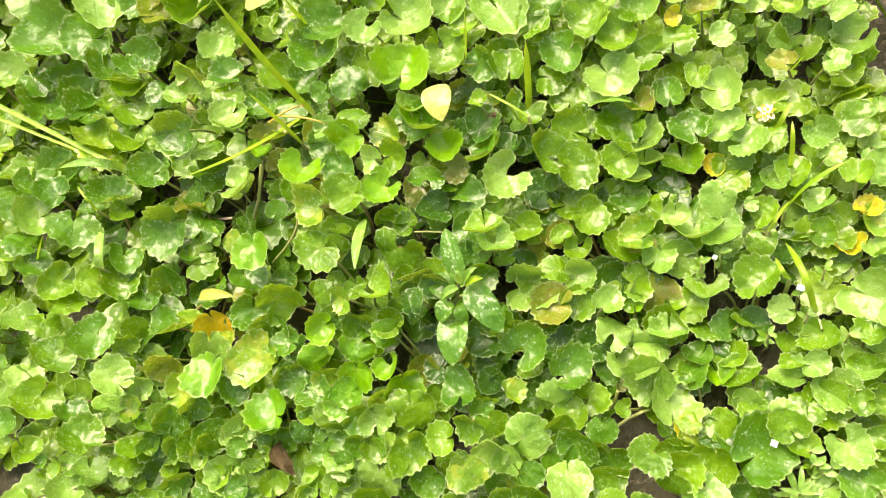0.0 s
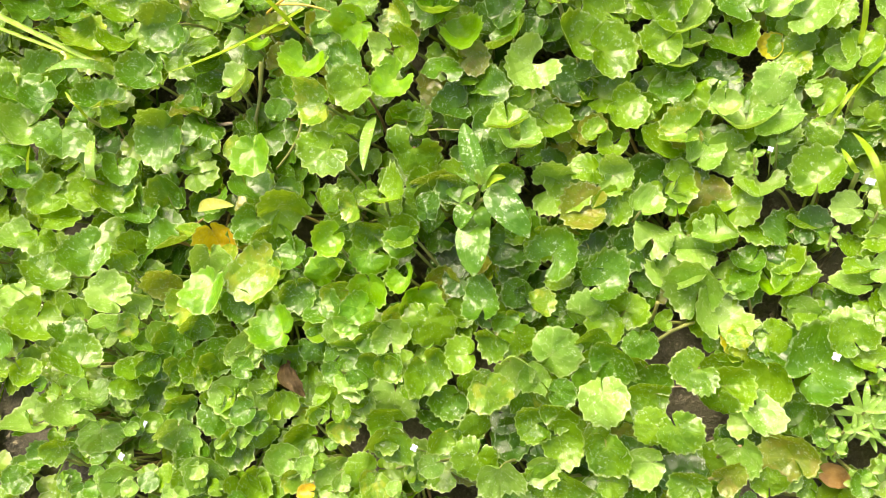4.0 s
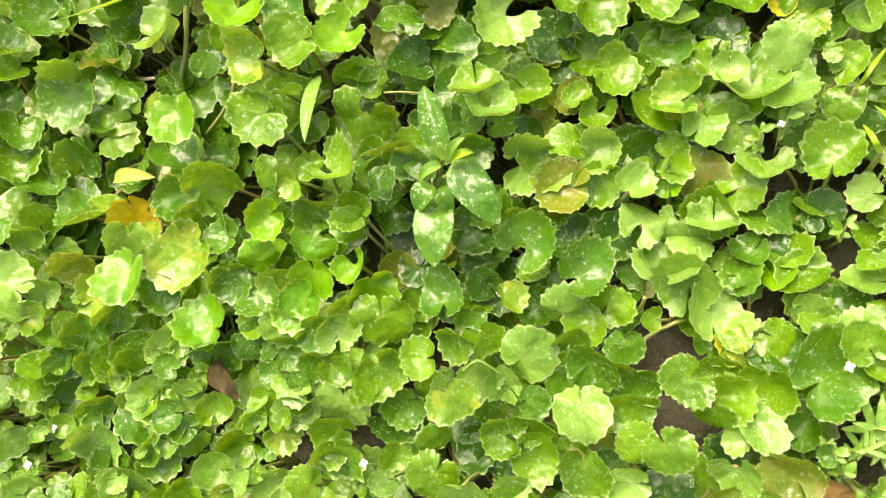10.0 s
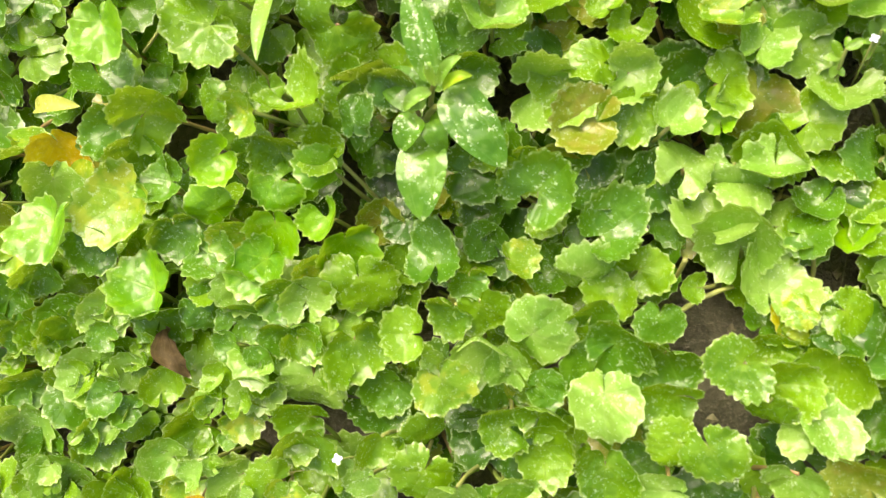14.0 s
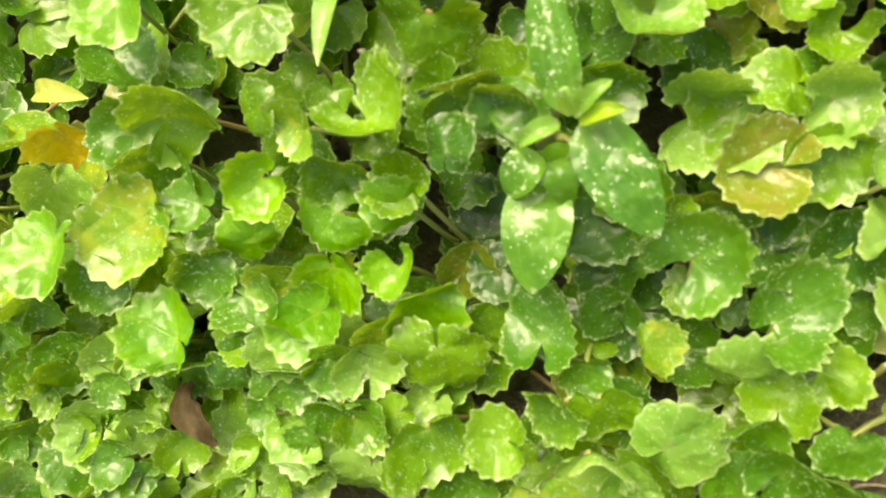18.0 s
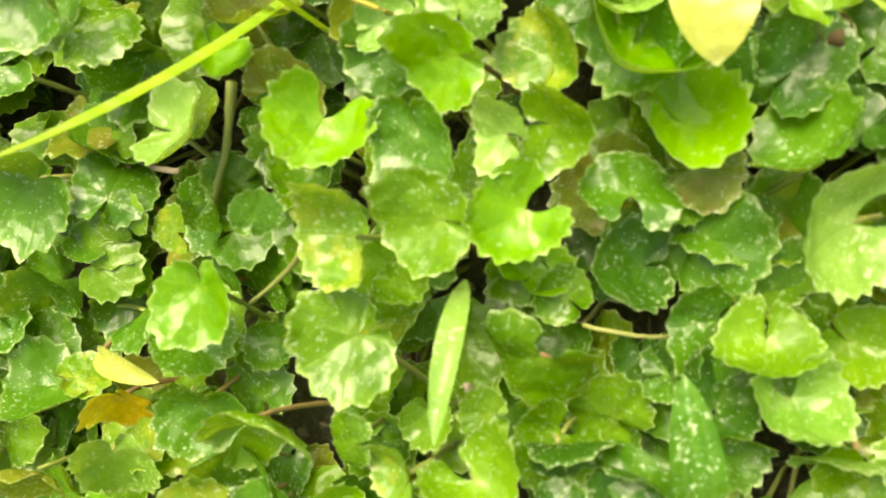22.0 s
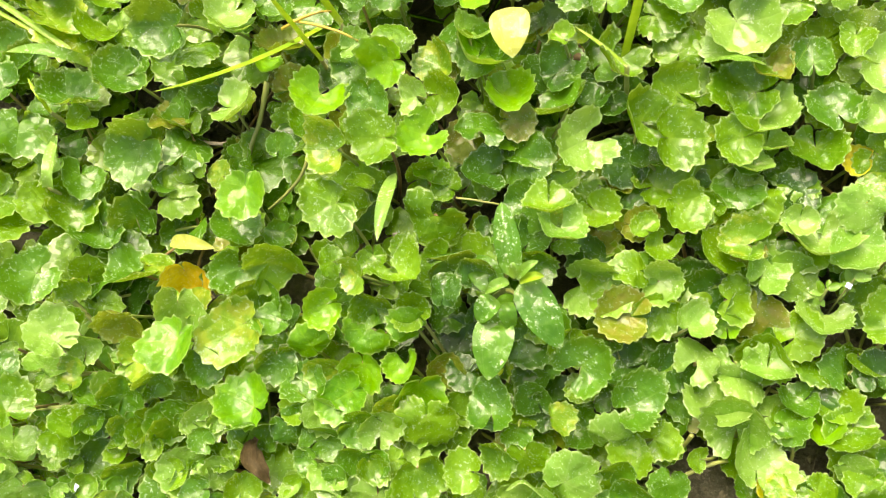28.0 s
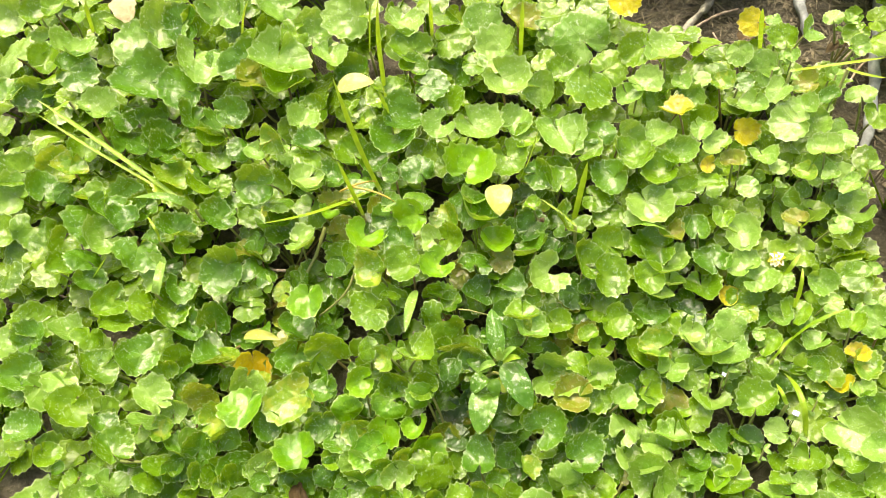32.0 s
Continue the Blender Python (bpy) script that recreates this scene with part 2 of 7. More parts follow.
def ground():
    steps = [-0.62 + 0.0065 * i for i in range(190)]
    out = [300, 90, 30, 10, 4, 2, 1.2, 0.85, 0.72]
    line = [-v for v in out] + steps + [v for v in reversed(out)]
    xs, ys = [v - 0.2 for v in line], [v + 0.2 for v in line]
    n = len(line)
    verts = [(x, y, lie(x, y)) for y in ys for x in xs]
    faces = [(j * n + i, j * n + i + 1, (j + 1) * n + i + 1, (j + 1) * n + i) for j in range(n - 1) for i in range(n - 1)]
    me = bpy.data.meshes.new("ground")
    me.from_pydata(verts, [], faces)
    me.materials.append(SOIL)
    me.shade_smooth()
    tagged(new("ground", me), "dark damp brown soil under the leaves", "ground", kind="structure")


ground()


# ---- pennywort leaves ----
def blade_mesh(name, rng, half, d, cup, ruffle, teeth, per=4, rings=(0.25, 0.5, 0.75, 0.92, 1.0), fold=0.0):
    """A kidney-shaped leaf of radius 1, notch towards +x with lobes that curl towards each other, toothed edge, cupped, saddled and ruffled."""
    segs = teeth * per
    p1, p2, p3 = (rng.uniform(0, 6.28) for _ in range(3))
    wob, sad, lean = rng.uniform(0.04, 0.13), rng.gauss(0, 0.16), rng.gauss(0, 0.14)
    curl, edge = rng.uniform(0.7, 1.1), rng.choice((-0.7, 1, 1)) * rng.uniform(0.03, 0.2)
    bite = [rng.uniform(0.045, 0.135) for _ in range(teeth + 1)]
    verts, uvs, faces = [], [], []
    for j in range(segs + 1):
        q = j / segs
        e = min(q, 1 - q)
        tooth = 1 - abs(2 * ((teeth * q) % 1.0) - 1)
        for i, t in enumerate((0.02,) + tuple(rings)):
            gap = radians(half) * (1 + curl * (0.62 - t))
            th = gap + (2 * math.pi - 2 * gap) * q
            s = -d * math.cos(th) + math.sqrt(max(0.02, 1 - (d * math.sin(th)) ** 2))
            s *= 0.66 + 0.34 * min(1.0, e / 0.09) ** 0.5
            s *= 1 + wob * math.sin(2 * th + p3) + 0.5 * wob * math.sin(3 * th + p1)
            s *= 0.965 + bite[int(teeth * q)] * tooth * t ** 6
            r = s * t
            x, y = d + r * math.cos(th), r * math.sin(th)
            rr = x * x + y * y
            z = cup * rr + sad * (x * x - y * y) + lean * x * y + ruffle * t * t * (math.sin(3 * th + p1) + 0.6 * math.sin(5 * th + p2))
            z += 0.004 * t * math.cos(14 * math.pi * q) + 0.12 * ruffle * math.sin(teeth * 3.14 * q + p1) * t ** 4
            z += edge * t ** 6 * (1 + 0.6 * math.sin(2 * th + p2))
            z += 0.25 * abs(cup) * math.exp(-((e / 0.1) ** 2)) * t * t + fold * math.sqrt(y * y + 0.06)
            verts.append((x, y, z))
            uvs.append((q, t))
    m = len(rings) + 1
    for j in range(segs):
        for i in range(m - 1):
            a = j * m + i
            faces.append((a, a + 1, a + m + 1, a + m))
    me = bpy.data.meshes.new(name)
    me.from_pydata(verts, [], faces)
    lay = me.uv_layers.new(name="UVMap")
    idx = np.zeros(len(me.loops), dtype=np.int32)
    me.loops.foreach_get("vertex_index", idx)
    lay.data.foreach_set("uv", np.array(uvs, dtype=np.float32)[idx].ravel())
    me["uv_rows"] = uvs
    me["hub"] = d
    me["rise"] = cup * d * d + fold * 0.24
    me.materials.append(LEAF["n"])
    me.shade_smooth()
    return me


rng = random.Random(11)
BLADES = {}
for half in (4, 9, 15, 22, 30, 38, 46):
    wide = half > 26
    BLADES[half] = [blade_mesh("blade", rng, half * rng.uniform(0.85, 1.15), rng.uniform(0.08, 0.2) if wide else rng.uniform(0.2, 0.4), rng.choice((-0.7, 1, 1, 1)) * rng.uniform(0.15, 0.5), rng.uniform(0.06, 0.15), rng.choice((15, 17, 19, 21)), fold=rng.choice((0, 0, 0.1, 0.18))) for _ in range(7)]
BLADES["f"] = [blade_mesh("blade", rng, rng.uniform(8, 35), rng.uniform(0.15, 0.4), rng.uniform(-0.1, 0.3), rng.uniform(0.04, 0.1), 16, per=2, rings=(0.5, 1.0)) for _ in range(6)]
TONE_WORDS = {"l": "pale", "k": "deep", "d": "blue-green", "g": "glossy bright", "w": "olive", "m": "yellowing", "y": "yellow", "o": "orange"}
lr = random.Random(5)


def plant(x, y, count, tones):
    """The root of one pennywort plant; its leaves are added by leaf()."""
    words = [TONE_WORDS[c] for c in "yomwgdl" if c in tones][:2]
    kind = "green" if not words else "green and " + words[0]
    ob = new("pennywort_plant")
    ob.location = (x, y, lie(x, y) - 0.003)
    return tagged(ob, f"{kind} pennywort plant with {count} scalloped leaves on soil", "plant", "pennywort carpet")


def tube(points, r0, r1, sides=5):
    bm = bmesh.new()
    rows, n = [], len(points)
    for i, p in enumerate(points):
        a, b = points[max(0, i - 1)], points[min(n - 1, i + 1)]
        w = (b - a).normalized()
        u = w.orthogonal().normalized()
        v = w.cross(u)
        r = r0 + (r1 - r0) * i / (n - 1)
        rows.append([bm.verts.new(p + (u * math.cos(6.2832 * s / sides) + v * math.sin(6.2832 * s / sides)) * r) for s in range(sides)])
    for i in range(n - 1):
        for s in range(sides):
            bm.faces.new((rows[i][s], rows[i][(s + 1) % sides], rows[i + 1][(s + 1) % sides], rows[i + 1][s]))
    bm.faces.new(rows[0][::-1])
    bm.faces.new(rows[-1])
    return bm


def leaf(p, x, y, z, r, turn, nx, ny, shape, tone):
    """A leaf blade with its centre at x, y, z, its notch turned to that bearing, its face along nx, ny, and the stalk below it."""
    up = Vector((nx, ny, math.sqrt(max(0.05, 1 - nx * nx - ny * ny)))).normalized()
    ax = Vector((math.cos(radians(turn)), math.sin(radians(turn)), 0))
    ax = (ax - up * ax.dot(up)).normalized()
    ay = up.cross(ax)
    me = lr.choice(BLADES[shape] if shape == "f" else BLADES[min((4, 9, 15, 22, 30, 38, 46), key=lambda h: abs(h - shape))])
    ob = new("leaf", me)
    ob.parent = p
    m = Matrix((ax, ay, up)).transposed().to_4x4()
    m.translation = Vector((x, y, z)) - p.location
    ob.matrix_basis = m @ Matrix.Diagonal((r, r, r, 1))
    if tone != "n":
        ob.material_slots[0].link = "OBJECT"
        ob.material_slots[0].material = LEAF[tone]
    top = m.translation + ax * (me["hub"] * r) + up * (me["rise"] * r - 0.0012)
    root = Vector((lr.uniform(-0.004, 0.004), lr.uniform(-0.004, 0.004), 0.0))
    mid = root.lerp(top, 0.5) + Vector((ax.x * r * 0.5, ax.y * r * 0.5, 0.004)) + Vector((lr.uniform(-1, 1), lr.uniform(-1, 1), 0)) * 0.006
    pts = []
    for i in range(7):
        q = i / 6
        pts.append(root * (1 - q) ** 2 + mid * 2 * q * (1 - q) + top * q * q)
    stalk = part("petiole", tube(pts, 0.0011, 0.0008), STALK_RED if lr.random() < 0.25 else STALK, ob)
    stalk.matrix_parent_inverse = ob.matrix_basis.inverted()


p = plant(-0.393, -0.083, 1, 'd')
leaf(p, -0.3934, -0.0829, 0.0382, 0.0097, 42, 0.49, 0.27, 12, 'd')
p = plant(-0.346, -0.069, 6, 'dln')
leaf(p, -0.3501, -0.0755, 0.0428, 0.0072, -78, 0.36, 0.05, 12, 'd')
leaf(p, -0.3409, -0.0806, 0.0413, 0.0057, -141, 0.25, -0.10, 12, 'd')
leaf(p, -0.3412, -0.0586, 0.0400, 0.0050, -170, 0.25, 0.16, 12, 'n')
leaf(p, -0.3554, -0.0569, 0.0553, 0.0094, -17, 0.67, -0.53, 10, 'n')
leaf(p, -0.3689, -0.0651, 0.0495, 0.0095, 12, 0.13, 0.32, 12, 'd')
leaf(p, -0.3223, -0.0746, 0.0381, 0.0092, 41, 0.32, -0.01, 12, 'l')
p = plant(-0.382, -0.038, 2, 'ln')
leaf(p, -0.3845, -0.0476, 0.0538, 0.0150, 46, 0.32, 0.72, 8, 'l')
leaf(p, -0.3804, -0.0282, 0.0461, 0.0067, 135, 0.31, 0.72, 12, 'n')
p = plant(-0.332, -0.035, 3, 'l')
leaf(p, -0.3479, -0.0358, 0.0625, 0.0117, 20, 0.56, 0.33, 22, 'l')
leaf(p, -0.3281, -0.0235, 0.0708, 0.0108, 120, 0.31, 0.69, 8, 'l')
leaf(p, -0.3198, -0.0449, 0.0620, 0.0125, 109, 0.64, -0.54, 10, 'l')
p = plant(-0.303, -0.053, 5, 'dln')
leaf(p, -0.3168, -0.0582, 0.0465, 0.0056, 39, 0.38, 0.30, 12, 'n')
leaf(p, -0.3068, -0.0655, 0.0541, 0.0104, -20, 0.63, -0.51, 10, 'l')
leaf(p, -0.2968, -0.0447, 0.0433, 0.0077, -115, 0.10, 0.31, 12, 'd')
leaf(p, -0.3051, -0.0369, 0.0560, 0.0069, 127, 0.27, -0.35, 38, 'd')
leaf(p, -0.2910, -0.0621, 0.0489, 0.0062, -42, 0.29, 0.33, 12, 'n')
p = plant(-0.260, -0.057, 4, 'dln')
leaf(p, -0.2719, -0.0683, 0.0397, 0.0096, 100, 0.41, -0.01, 12, 'd')
leaf(p, -0.2578, -0.0602, 0.0527, 0.0121, -174, 0.58, -0.52, 8, 'n')
leaf(p, -0.2599, -0.0473, 0.0520, 0.0114, 11, 0.37, -0.05, 12, 'd')
leaf(p, -0.2508, -0.0539, 0.0517, 0.0119, -41, 0.64, -0.41, 8, 'l')
p = plant(-0.266, -0.027, 5, 'dln')
leaf(p, -0.2708, -0.0347, 0.0593, 0.0131, 100, 0.54, -0.59, 8, 'l')
leaf(p, -0.2723, -0.0198, 0.0603, 0.0104, -153, 0.65, -0.48, 8, 'd')
leaf(p, -0.2511, -0.0215, 0.0449, 0.0120, 135, 0.61, -0.48, 8, 'n')
leaf(p, -0.2926, -0.0214, 0.0534, 0.0132, -107, 0.39, 0.07, 12, 'd')
leaf(p, -0.2412, -0.0367, 0.0593, 0.0033, 106, 0.20, 0.37, 12, 'l')
p = plant(-0.233, -0.033, 6, 'dln')
leaf(p, -0.2377, -0.0374, 0.0512, 0.0118, 70, 0.62, -0.26, 10, 'n')
leaf(p, -0.2448, -0.0197, 0.0583, 0.0140, 131, 0.51, 0.15, 12, 'd')
leaf(p, -0.2219, -0.0259, 0.0519, 0.0105, 29, 0.60, -0.29, 10, 'n')
leaf(p, -0.2283, -0.0562, 0.0470, 0.0104, 127, 0.53, -0.52, 10, 'n')
leaf(p, -0.2232, -0.0541, 0.0450, 0.0106, 73, 0.59, -0.40, 8, 'n')
leaf(p, -0.2399, -0.0076, 0.0600, 0.0134, 3, 0.62, -0.10, 8, 'l')
p = plant(-0.194, -0.040, 5, 'lmno')
leaf(p, -0.2070, -0.0388, 0.0462, 0.0105, 1, 0.56, -0.13, 20, 'l')
leaf(p, -0.1970, -0.0464, 0.0440, 0.0092, 110, 0.55, -0.41, 8, 'm')
leaf(p, -0.2000, -0.0270, 0.0408, 0.0119, 31, 0.54, -0.29, 18, 'n')
leaf(p, -0.1818, -0.0373, 0.0492, 0.0039, -139, 0.35, 0.04, 12, 'n')
leaf(p, -0.1845, -0.0529, 0.0538, 0.0051, 10, 0.18, 0.00, 12, 'o')
p = plant(-0.163, -0.044, 4, 'lmn')
leaf(p, -0.1747, -0.0526, 0.0456, 0.0058, 9, 0.16, -0.16, 12, 'n')
leaf(p, -0.1746, -0.0416, 0.0460, 0.0114, 32, 0.50, -0.24, 10, 'l')
leaf(p, -0.1558, -0.0368, 0.0536, 0.0099, -0, 0.47, -0.25, 10, 'n')
leaf(p, -0.1485, -0.0441, 0.0481, 0.0094, 100, 0.39, -0.03, 12, 'm')
p = plant(-0.141, -0.026, 4, 'ln')
leaf(p, -0.1448, -0.0335, 0.0323, 0.0098, -170, 0.20, 0.11, 12, 'n')
leaf(p, -0.1346, -0.0435, 0.0507, 0.0049, -89, -0.15, 0.16, 12, 'l')
leaf(p, -0.1409, -0.0185, 0.0596, 0.0129, 102, 0.40, -0.69, 10, 'n')
leaf(p, -0.1445, -0.0086, 0.0602, 0.0120, -7, 0.44, -0.49, 16, 'n')
p = plant(-0.103, -0.017, 4, 'ln')
leaf(p, -0.1150, -0.0277, 0.0597, 0.0072, 42, 0.38, -0.44, 10, 'l')
leaf(p, -0.1088, -0.0116, 0.0623, 0.0091, 101, 0.35, -0.48, 20, 'n')
leaf(p, -0.0928, -0.0211, 0.0589, 0.0124, 75, 0.31, -0.46, 8, 'n')
leaf(p, -0.0950, -0.0060, 0.0606, 0.0104, -53, 0.76, -0.44, 8, 'n')
p = plant(-0.068, -0.018, 4, 'kln')
leaf(p, -0.0788, -0.0253, 0.0548, 0.0126, 100, 0.27, -0.67, 12, 'l')
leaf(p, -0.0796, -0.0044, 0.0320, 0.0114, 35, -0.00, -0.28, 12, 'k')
leaf(p, -0.0574, -0.0253, 0.0519, 0.0107, -164, 0.21, -0.59, 10, 'n')
leaf(p, -0.0578, -0.0189, 0.0541, 0.0092, -177, 0.21, -0.46, 10, 'l')
p = plant(-0.427, 0.023, 3, 'dl')
leaf(p, -0.4356, 0.0166, 0.0661, 0.0109, 46, 0.22, -0.15, 12, 'd')
leaf(p, -0.4365, 0.0291, 0.0700, 0.0144, 10, 0.52, 0.10, 12, 'd')
leaf(p, -0.4099, 0.0240, 0.0688, 0.0143, 178, 0.35, -0.17, 8, 'l')
p = plant(-0.401, -0.011, 2, 'dn')
leaf(p, -0.4127, -0.0046, 0.0641, 0.0139, -80, -0.11, 0.00, 12, 'd')
leaf(p, -0.3892, -0.0170, 0.0612, 0.0097, 175, 0.55, 0.41, 10, 'n')
p = plant(-0.393, 0.024, 3, 'ln')
leaf(p, -0.3865, 0.0146, 0.0699, 0.0157, 77, 0.62, 0.24, 10, 'n')
leaf(p, -0.3917, 0.0277, 0.0434, 0.0121, -140, -0.15, 0.12, 12, 'n')
leaf(p, -0.4003, 0.0298, 0.0737, 0.0119, 88, 0.34, 0.43, 10, 'l')
p = plant(-0.340, 0.006, 3, 'dn')
leaf(p, -0.3505, 0.0088, 0.0778, 0.0106, -65, 0.36, 0.65, 8, 'd')
leaf(p, -0.3410, 0.0135, 0.0608, 0.0094, -170, 0.22, 0.14, 12, 'n')
leaf(p, -0.3292, -0.0041, 0.0890, 0.0138, -38, 0.52, 0.39, 10, 'n')
p = plant(-0.312, 0.027, 6, 'dlmn')
leaf(p, -0.3224, 0.0200, 0.0806, 0.0108, -80, 0.20, 0.79, 8, 'l')
leaf(p, -0.3189, 0.0339, 0.0908, 0.0133, -18, 0.53, 0.32, 4, 'l')
leaf(p, -0.3072, 0.0183, 0.0768, 0.0087, 16, 0.02, 0.04, 14, 'm')
leaf(p, -0.3077, 0.0355, 0.0781, 0.0097, -70, 0.31, -0.69, 8, 'l')
leaf(p, -0.3224, 0.0441, 0.0787, 0.0079, -46, 0.70, -0.30, 8, 'n')
leaf(p, -0.2958, 0.0110, 0.0732, 0.0107, -133, 0.31, 0.65, 8, 'd')
p = plant(-0.298, -0.005, 3, 'dn')
leaf(p, -0.3038, -0.0134, 0.0714, 0.0103, 122, 0.38, 0.57, 10, 'n')
leaf(p, -0.3003, -0.0031, 0.0730, 0.0123, -47, 0.23, 0.75, 8, 'n')
leaf(p, -0.2904, 0.0010, 0.0683, 0.0112, 154, 0.66, -0.37, 8, 'd')
p = plant(-0.279, 0.022, 6, 'dlm')
leaf(p, -0.2899, 0.0206, 0.0748, 0.0075, -58, 0.66, -0.41, 12, 'l')
leaf(p, -0.2811, 0.0180, 0.0700, 0.0114, -86, 0.43, -0.56, 8, 'd')
leaf(p, -0.2822, 0.0275, 0.0634, 0.0102, 122, 0.36, 0.25, 12, 'l')
leaf(p, -0.2778, 0.0362, 0.0736, 0.0111, -132, 0.00, -0.39, 10, 'm')
leaf(p, -0.2751, 0.0029, 0.0663, 0.0103, 126, 0.64, -0.53, 8, 'd')
leaf(p, -0.2664, 0.0283, 0.0740, 0.0104, -107, 0.57, -0.70, 8, 'd')
p = plant(-0.258, 0.012, 4, 'dn')
leaf(p, -0.2661, 0.0073, 0.0654, 0.0099, 155, 0.62, -0.38, 8, 'n')
leaf(p, -0.2545, 0.0130, 0.0647, 0.0123, -12, 0.60, -0.31, 8, 'd')
leaf(p, -0.2502, 0.0066, 0.0633, 0.0140, 122, 0.61, -0.54, 8, 'n')
leaf(p, -0.2592, 0.0226, 0.0513, 0.0091, 10, 0.38, 0.06, 12, 'n')
p = plant(-0.226, 0.021, 5, 'dgl')
leaf(p, -0.2360, 0.0185, 0.0665, 0.0112, 37, 0.56, -0.32, 8, 'l')
leaf(p, -0.2157, 0.0303, 0.0697, 0.0142, -11, -0.02, 0.07, 10, 'g')
leaf(p, -0.2125, 0.0202, 0.0622, 0.0137, -88, 0.31, -0.85, 8, 'd')
leaf(p, -0.2418, 0.0417, 0.0749, 0.0101, 36, 0.56, -0.28, 8, 'd')
leaf(p, -0.2239, -0.0038, 0.0577, 0.0092, 29, 0.59, -0.44, 10, 'l')
p = plant(-0.204, 0.002, 2, 'dn')
leaf(p, -0.2118, -0.0087, 0.0527, 0.0089, -76, 0.57, -0.20, 16, 'n')
leaf(p, -0.1969, 0.0126, 0.0381, 0.0109, 11, 0.47, -0.01, 12, 'd')
p = plant(-0.167, -0.001, 3, 'lm')
leaf(p, -0.1711, -0.0139, 0.0541, 0.0098, 156, 0.49, -0.31, 8, 'm')
leaf(p, -0.1645, -0.0007, 0.0596, 0.0108, 79, 0.46, -0.58, 10, 'l')
leaf(p, -0.1646, 0.0111, 0.0619, 0.0134, -49, 0.01, 0.61, 14, 'l')
p = plant(-0.154, 0.025, 6, 'dln')
leaf(p, -0.1556, 0.0220, 0.0638, 0.0098, 89, 0.44, -0.57, 8, 'd')
leaf(p, -0.1596, 0.0358, 0.0637, 0.0105, 165, 0.38, -0.43, 8, 'd')
leaf(p, -0.1401, 0.0236, 0.0588, 0.0076, 40, 0.27, -0.09, 12, 'n')
leaf(p, -0.1499, 0.0375, 0.0637, 0.0107, -78, 0.43, -0.45, 20, 'l')
leaf(p, -0.1761, 0.0260, 0.0611, 0.0110, -121, 0.26, -0.65, 8, 'd')
leaf(p, -0.1425, 0.0032, 0.0569, 0.0143, 95, 0.25, -0.60, 14, 'l')
p = plant(-0.116, 0.021, 6, 'dkn')
leaf(p, -0.1244, 0.0224, 0.0639, 0.0130, 126, 0.38, -0.36, 26, 'n')
leaf(p, -0.1145, 0.0081, 0.0509, 0.0107, 56, 0.35, -0.37, 8, 'd')
leaf(p, -0.1054, 0.0186, 0.0401, 0.0096, -57, -0.18, -0.41, 12, 'n')
leaf(p, -0.1194, 0.0021, 0.0441, 0.0140, -169, 0.12, 0.22, 12, 'k')
leaf(p, -0.1028, 0.0299, 0.0764, 0.0095, 9, -0.03, -0.05, 12, 'n')
leaf(p, -0.1283, 0.0449, 0.0640, 0.0148, 105, 0.31, -0.58, 12, 'n')
p = plant(-0.077, 0.022, 6, 'dlmn')
leaf(p, -0.0875, 0.0136, 0.0675, 0.0113, 125, 0.28, -0.38, 22, 'm')
leaf(p, -0.0722, 0.0173, 0.0387, 0.0119, -53, 0.24, -0.29, 12, 'd')
leaf(p, -0.0771, 0.0302, 0.0663, 0.0122, 129, 0.11, -0.80, 20, 'l')
leaf(p, -0.0670, 0.0254, 0.0619, 0.0090, -34, 0.22, -0.58, 8, 'l')
leaf(p, -0.0657, 0.0023, 0.0566, 0.0097, 7, 0.21, -0.30, 20, 'n')
leaf(p, -0.0904, 0.0414, 0.0661, 0.0102, 62, -0.26, -0.71, 8, 'n')
p = plant(-0.048, 0.017, 5, 'dln')
leaf(p, -0.0517, 0.0194, 0.0616, 0.0080, 173, 0.17, -0.40, 8, 'd')
leaf(p, -0.0516, 0.0108, 0.0608, 0.0101, -104, 0.05, -0.80, 8, 'n')
leaf(p, -0.0564, 0.0402, 0.0640, 0.0134, -137, 0.18, -0.46, 6, 'l')
leaf(p, -0.0305, 0.0171, 0.0690, 0.0136, 96, -0.41, -0.13, 4, 'l')
leaf(p, -0.0499, -0.0023, 0.0526, 0.0125, 150, 0.18, -0.48, 24, 'n')
p = plant(-0.031, -0.016, 3, 'n')
leaf(p, -0.0432, -0.0239, 0.0507, 0.0120, 129, 0.17, -0.79, 8, 'n')
leaf(p, -0.0226, -0.0186, 0.0444, 0.0093, -169, 0.36, -0.04, 12, 'n')
leaf(p, -0.0270, -0.0059, 0.0569, 0.0121, 98, 0.11, -0.50, 8, 'n')
p = plant(-0.008, 0.013, 6, 'dln')
leaf(p, -0.0165, 0.0080, 0.0308, 0.0110, 39, 0.09, 0.12, 12, 'n')
leaf(p, -0.0064, 0.0091, 0.0640, 0.0094, 16, 0.02, -0.37, 8, 'n')
leaf(p, -0.0095, 0.0249, 0.0634, 0.0118, 14, 0.07, -0.70, 10, 'n')
leaf(p, -0.0071, -0.0078, 0.0594, 0.0107, 24, -0.25, -0.46, 12, 'l')
leaf(p, 0.0073, 0.0079, 0.0664, 0.0112, 124, -0.17, -0.36, 12, 'n')
leaf(p, -0.0135, 0.0369, 0.0511, 0.0143, 79, 0.07, -0.61, 8, 'd')
p = plant(0.026, -0.005, 3, 'lnw')
leaf(p, 0.0134, -0.0130, 0.0575, 0.0100, -43, 0.04, -0.61, 10, 'n')
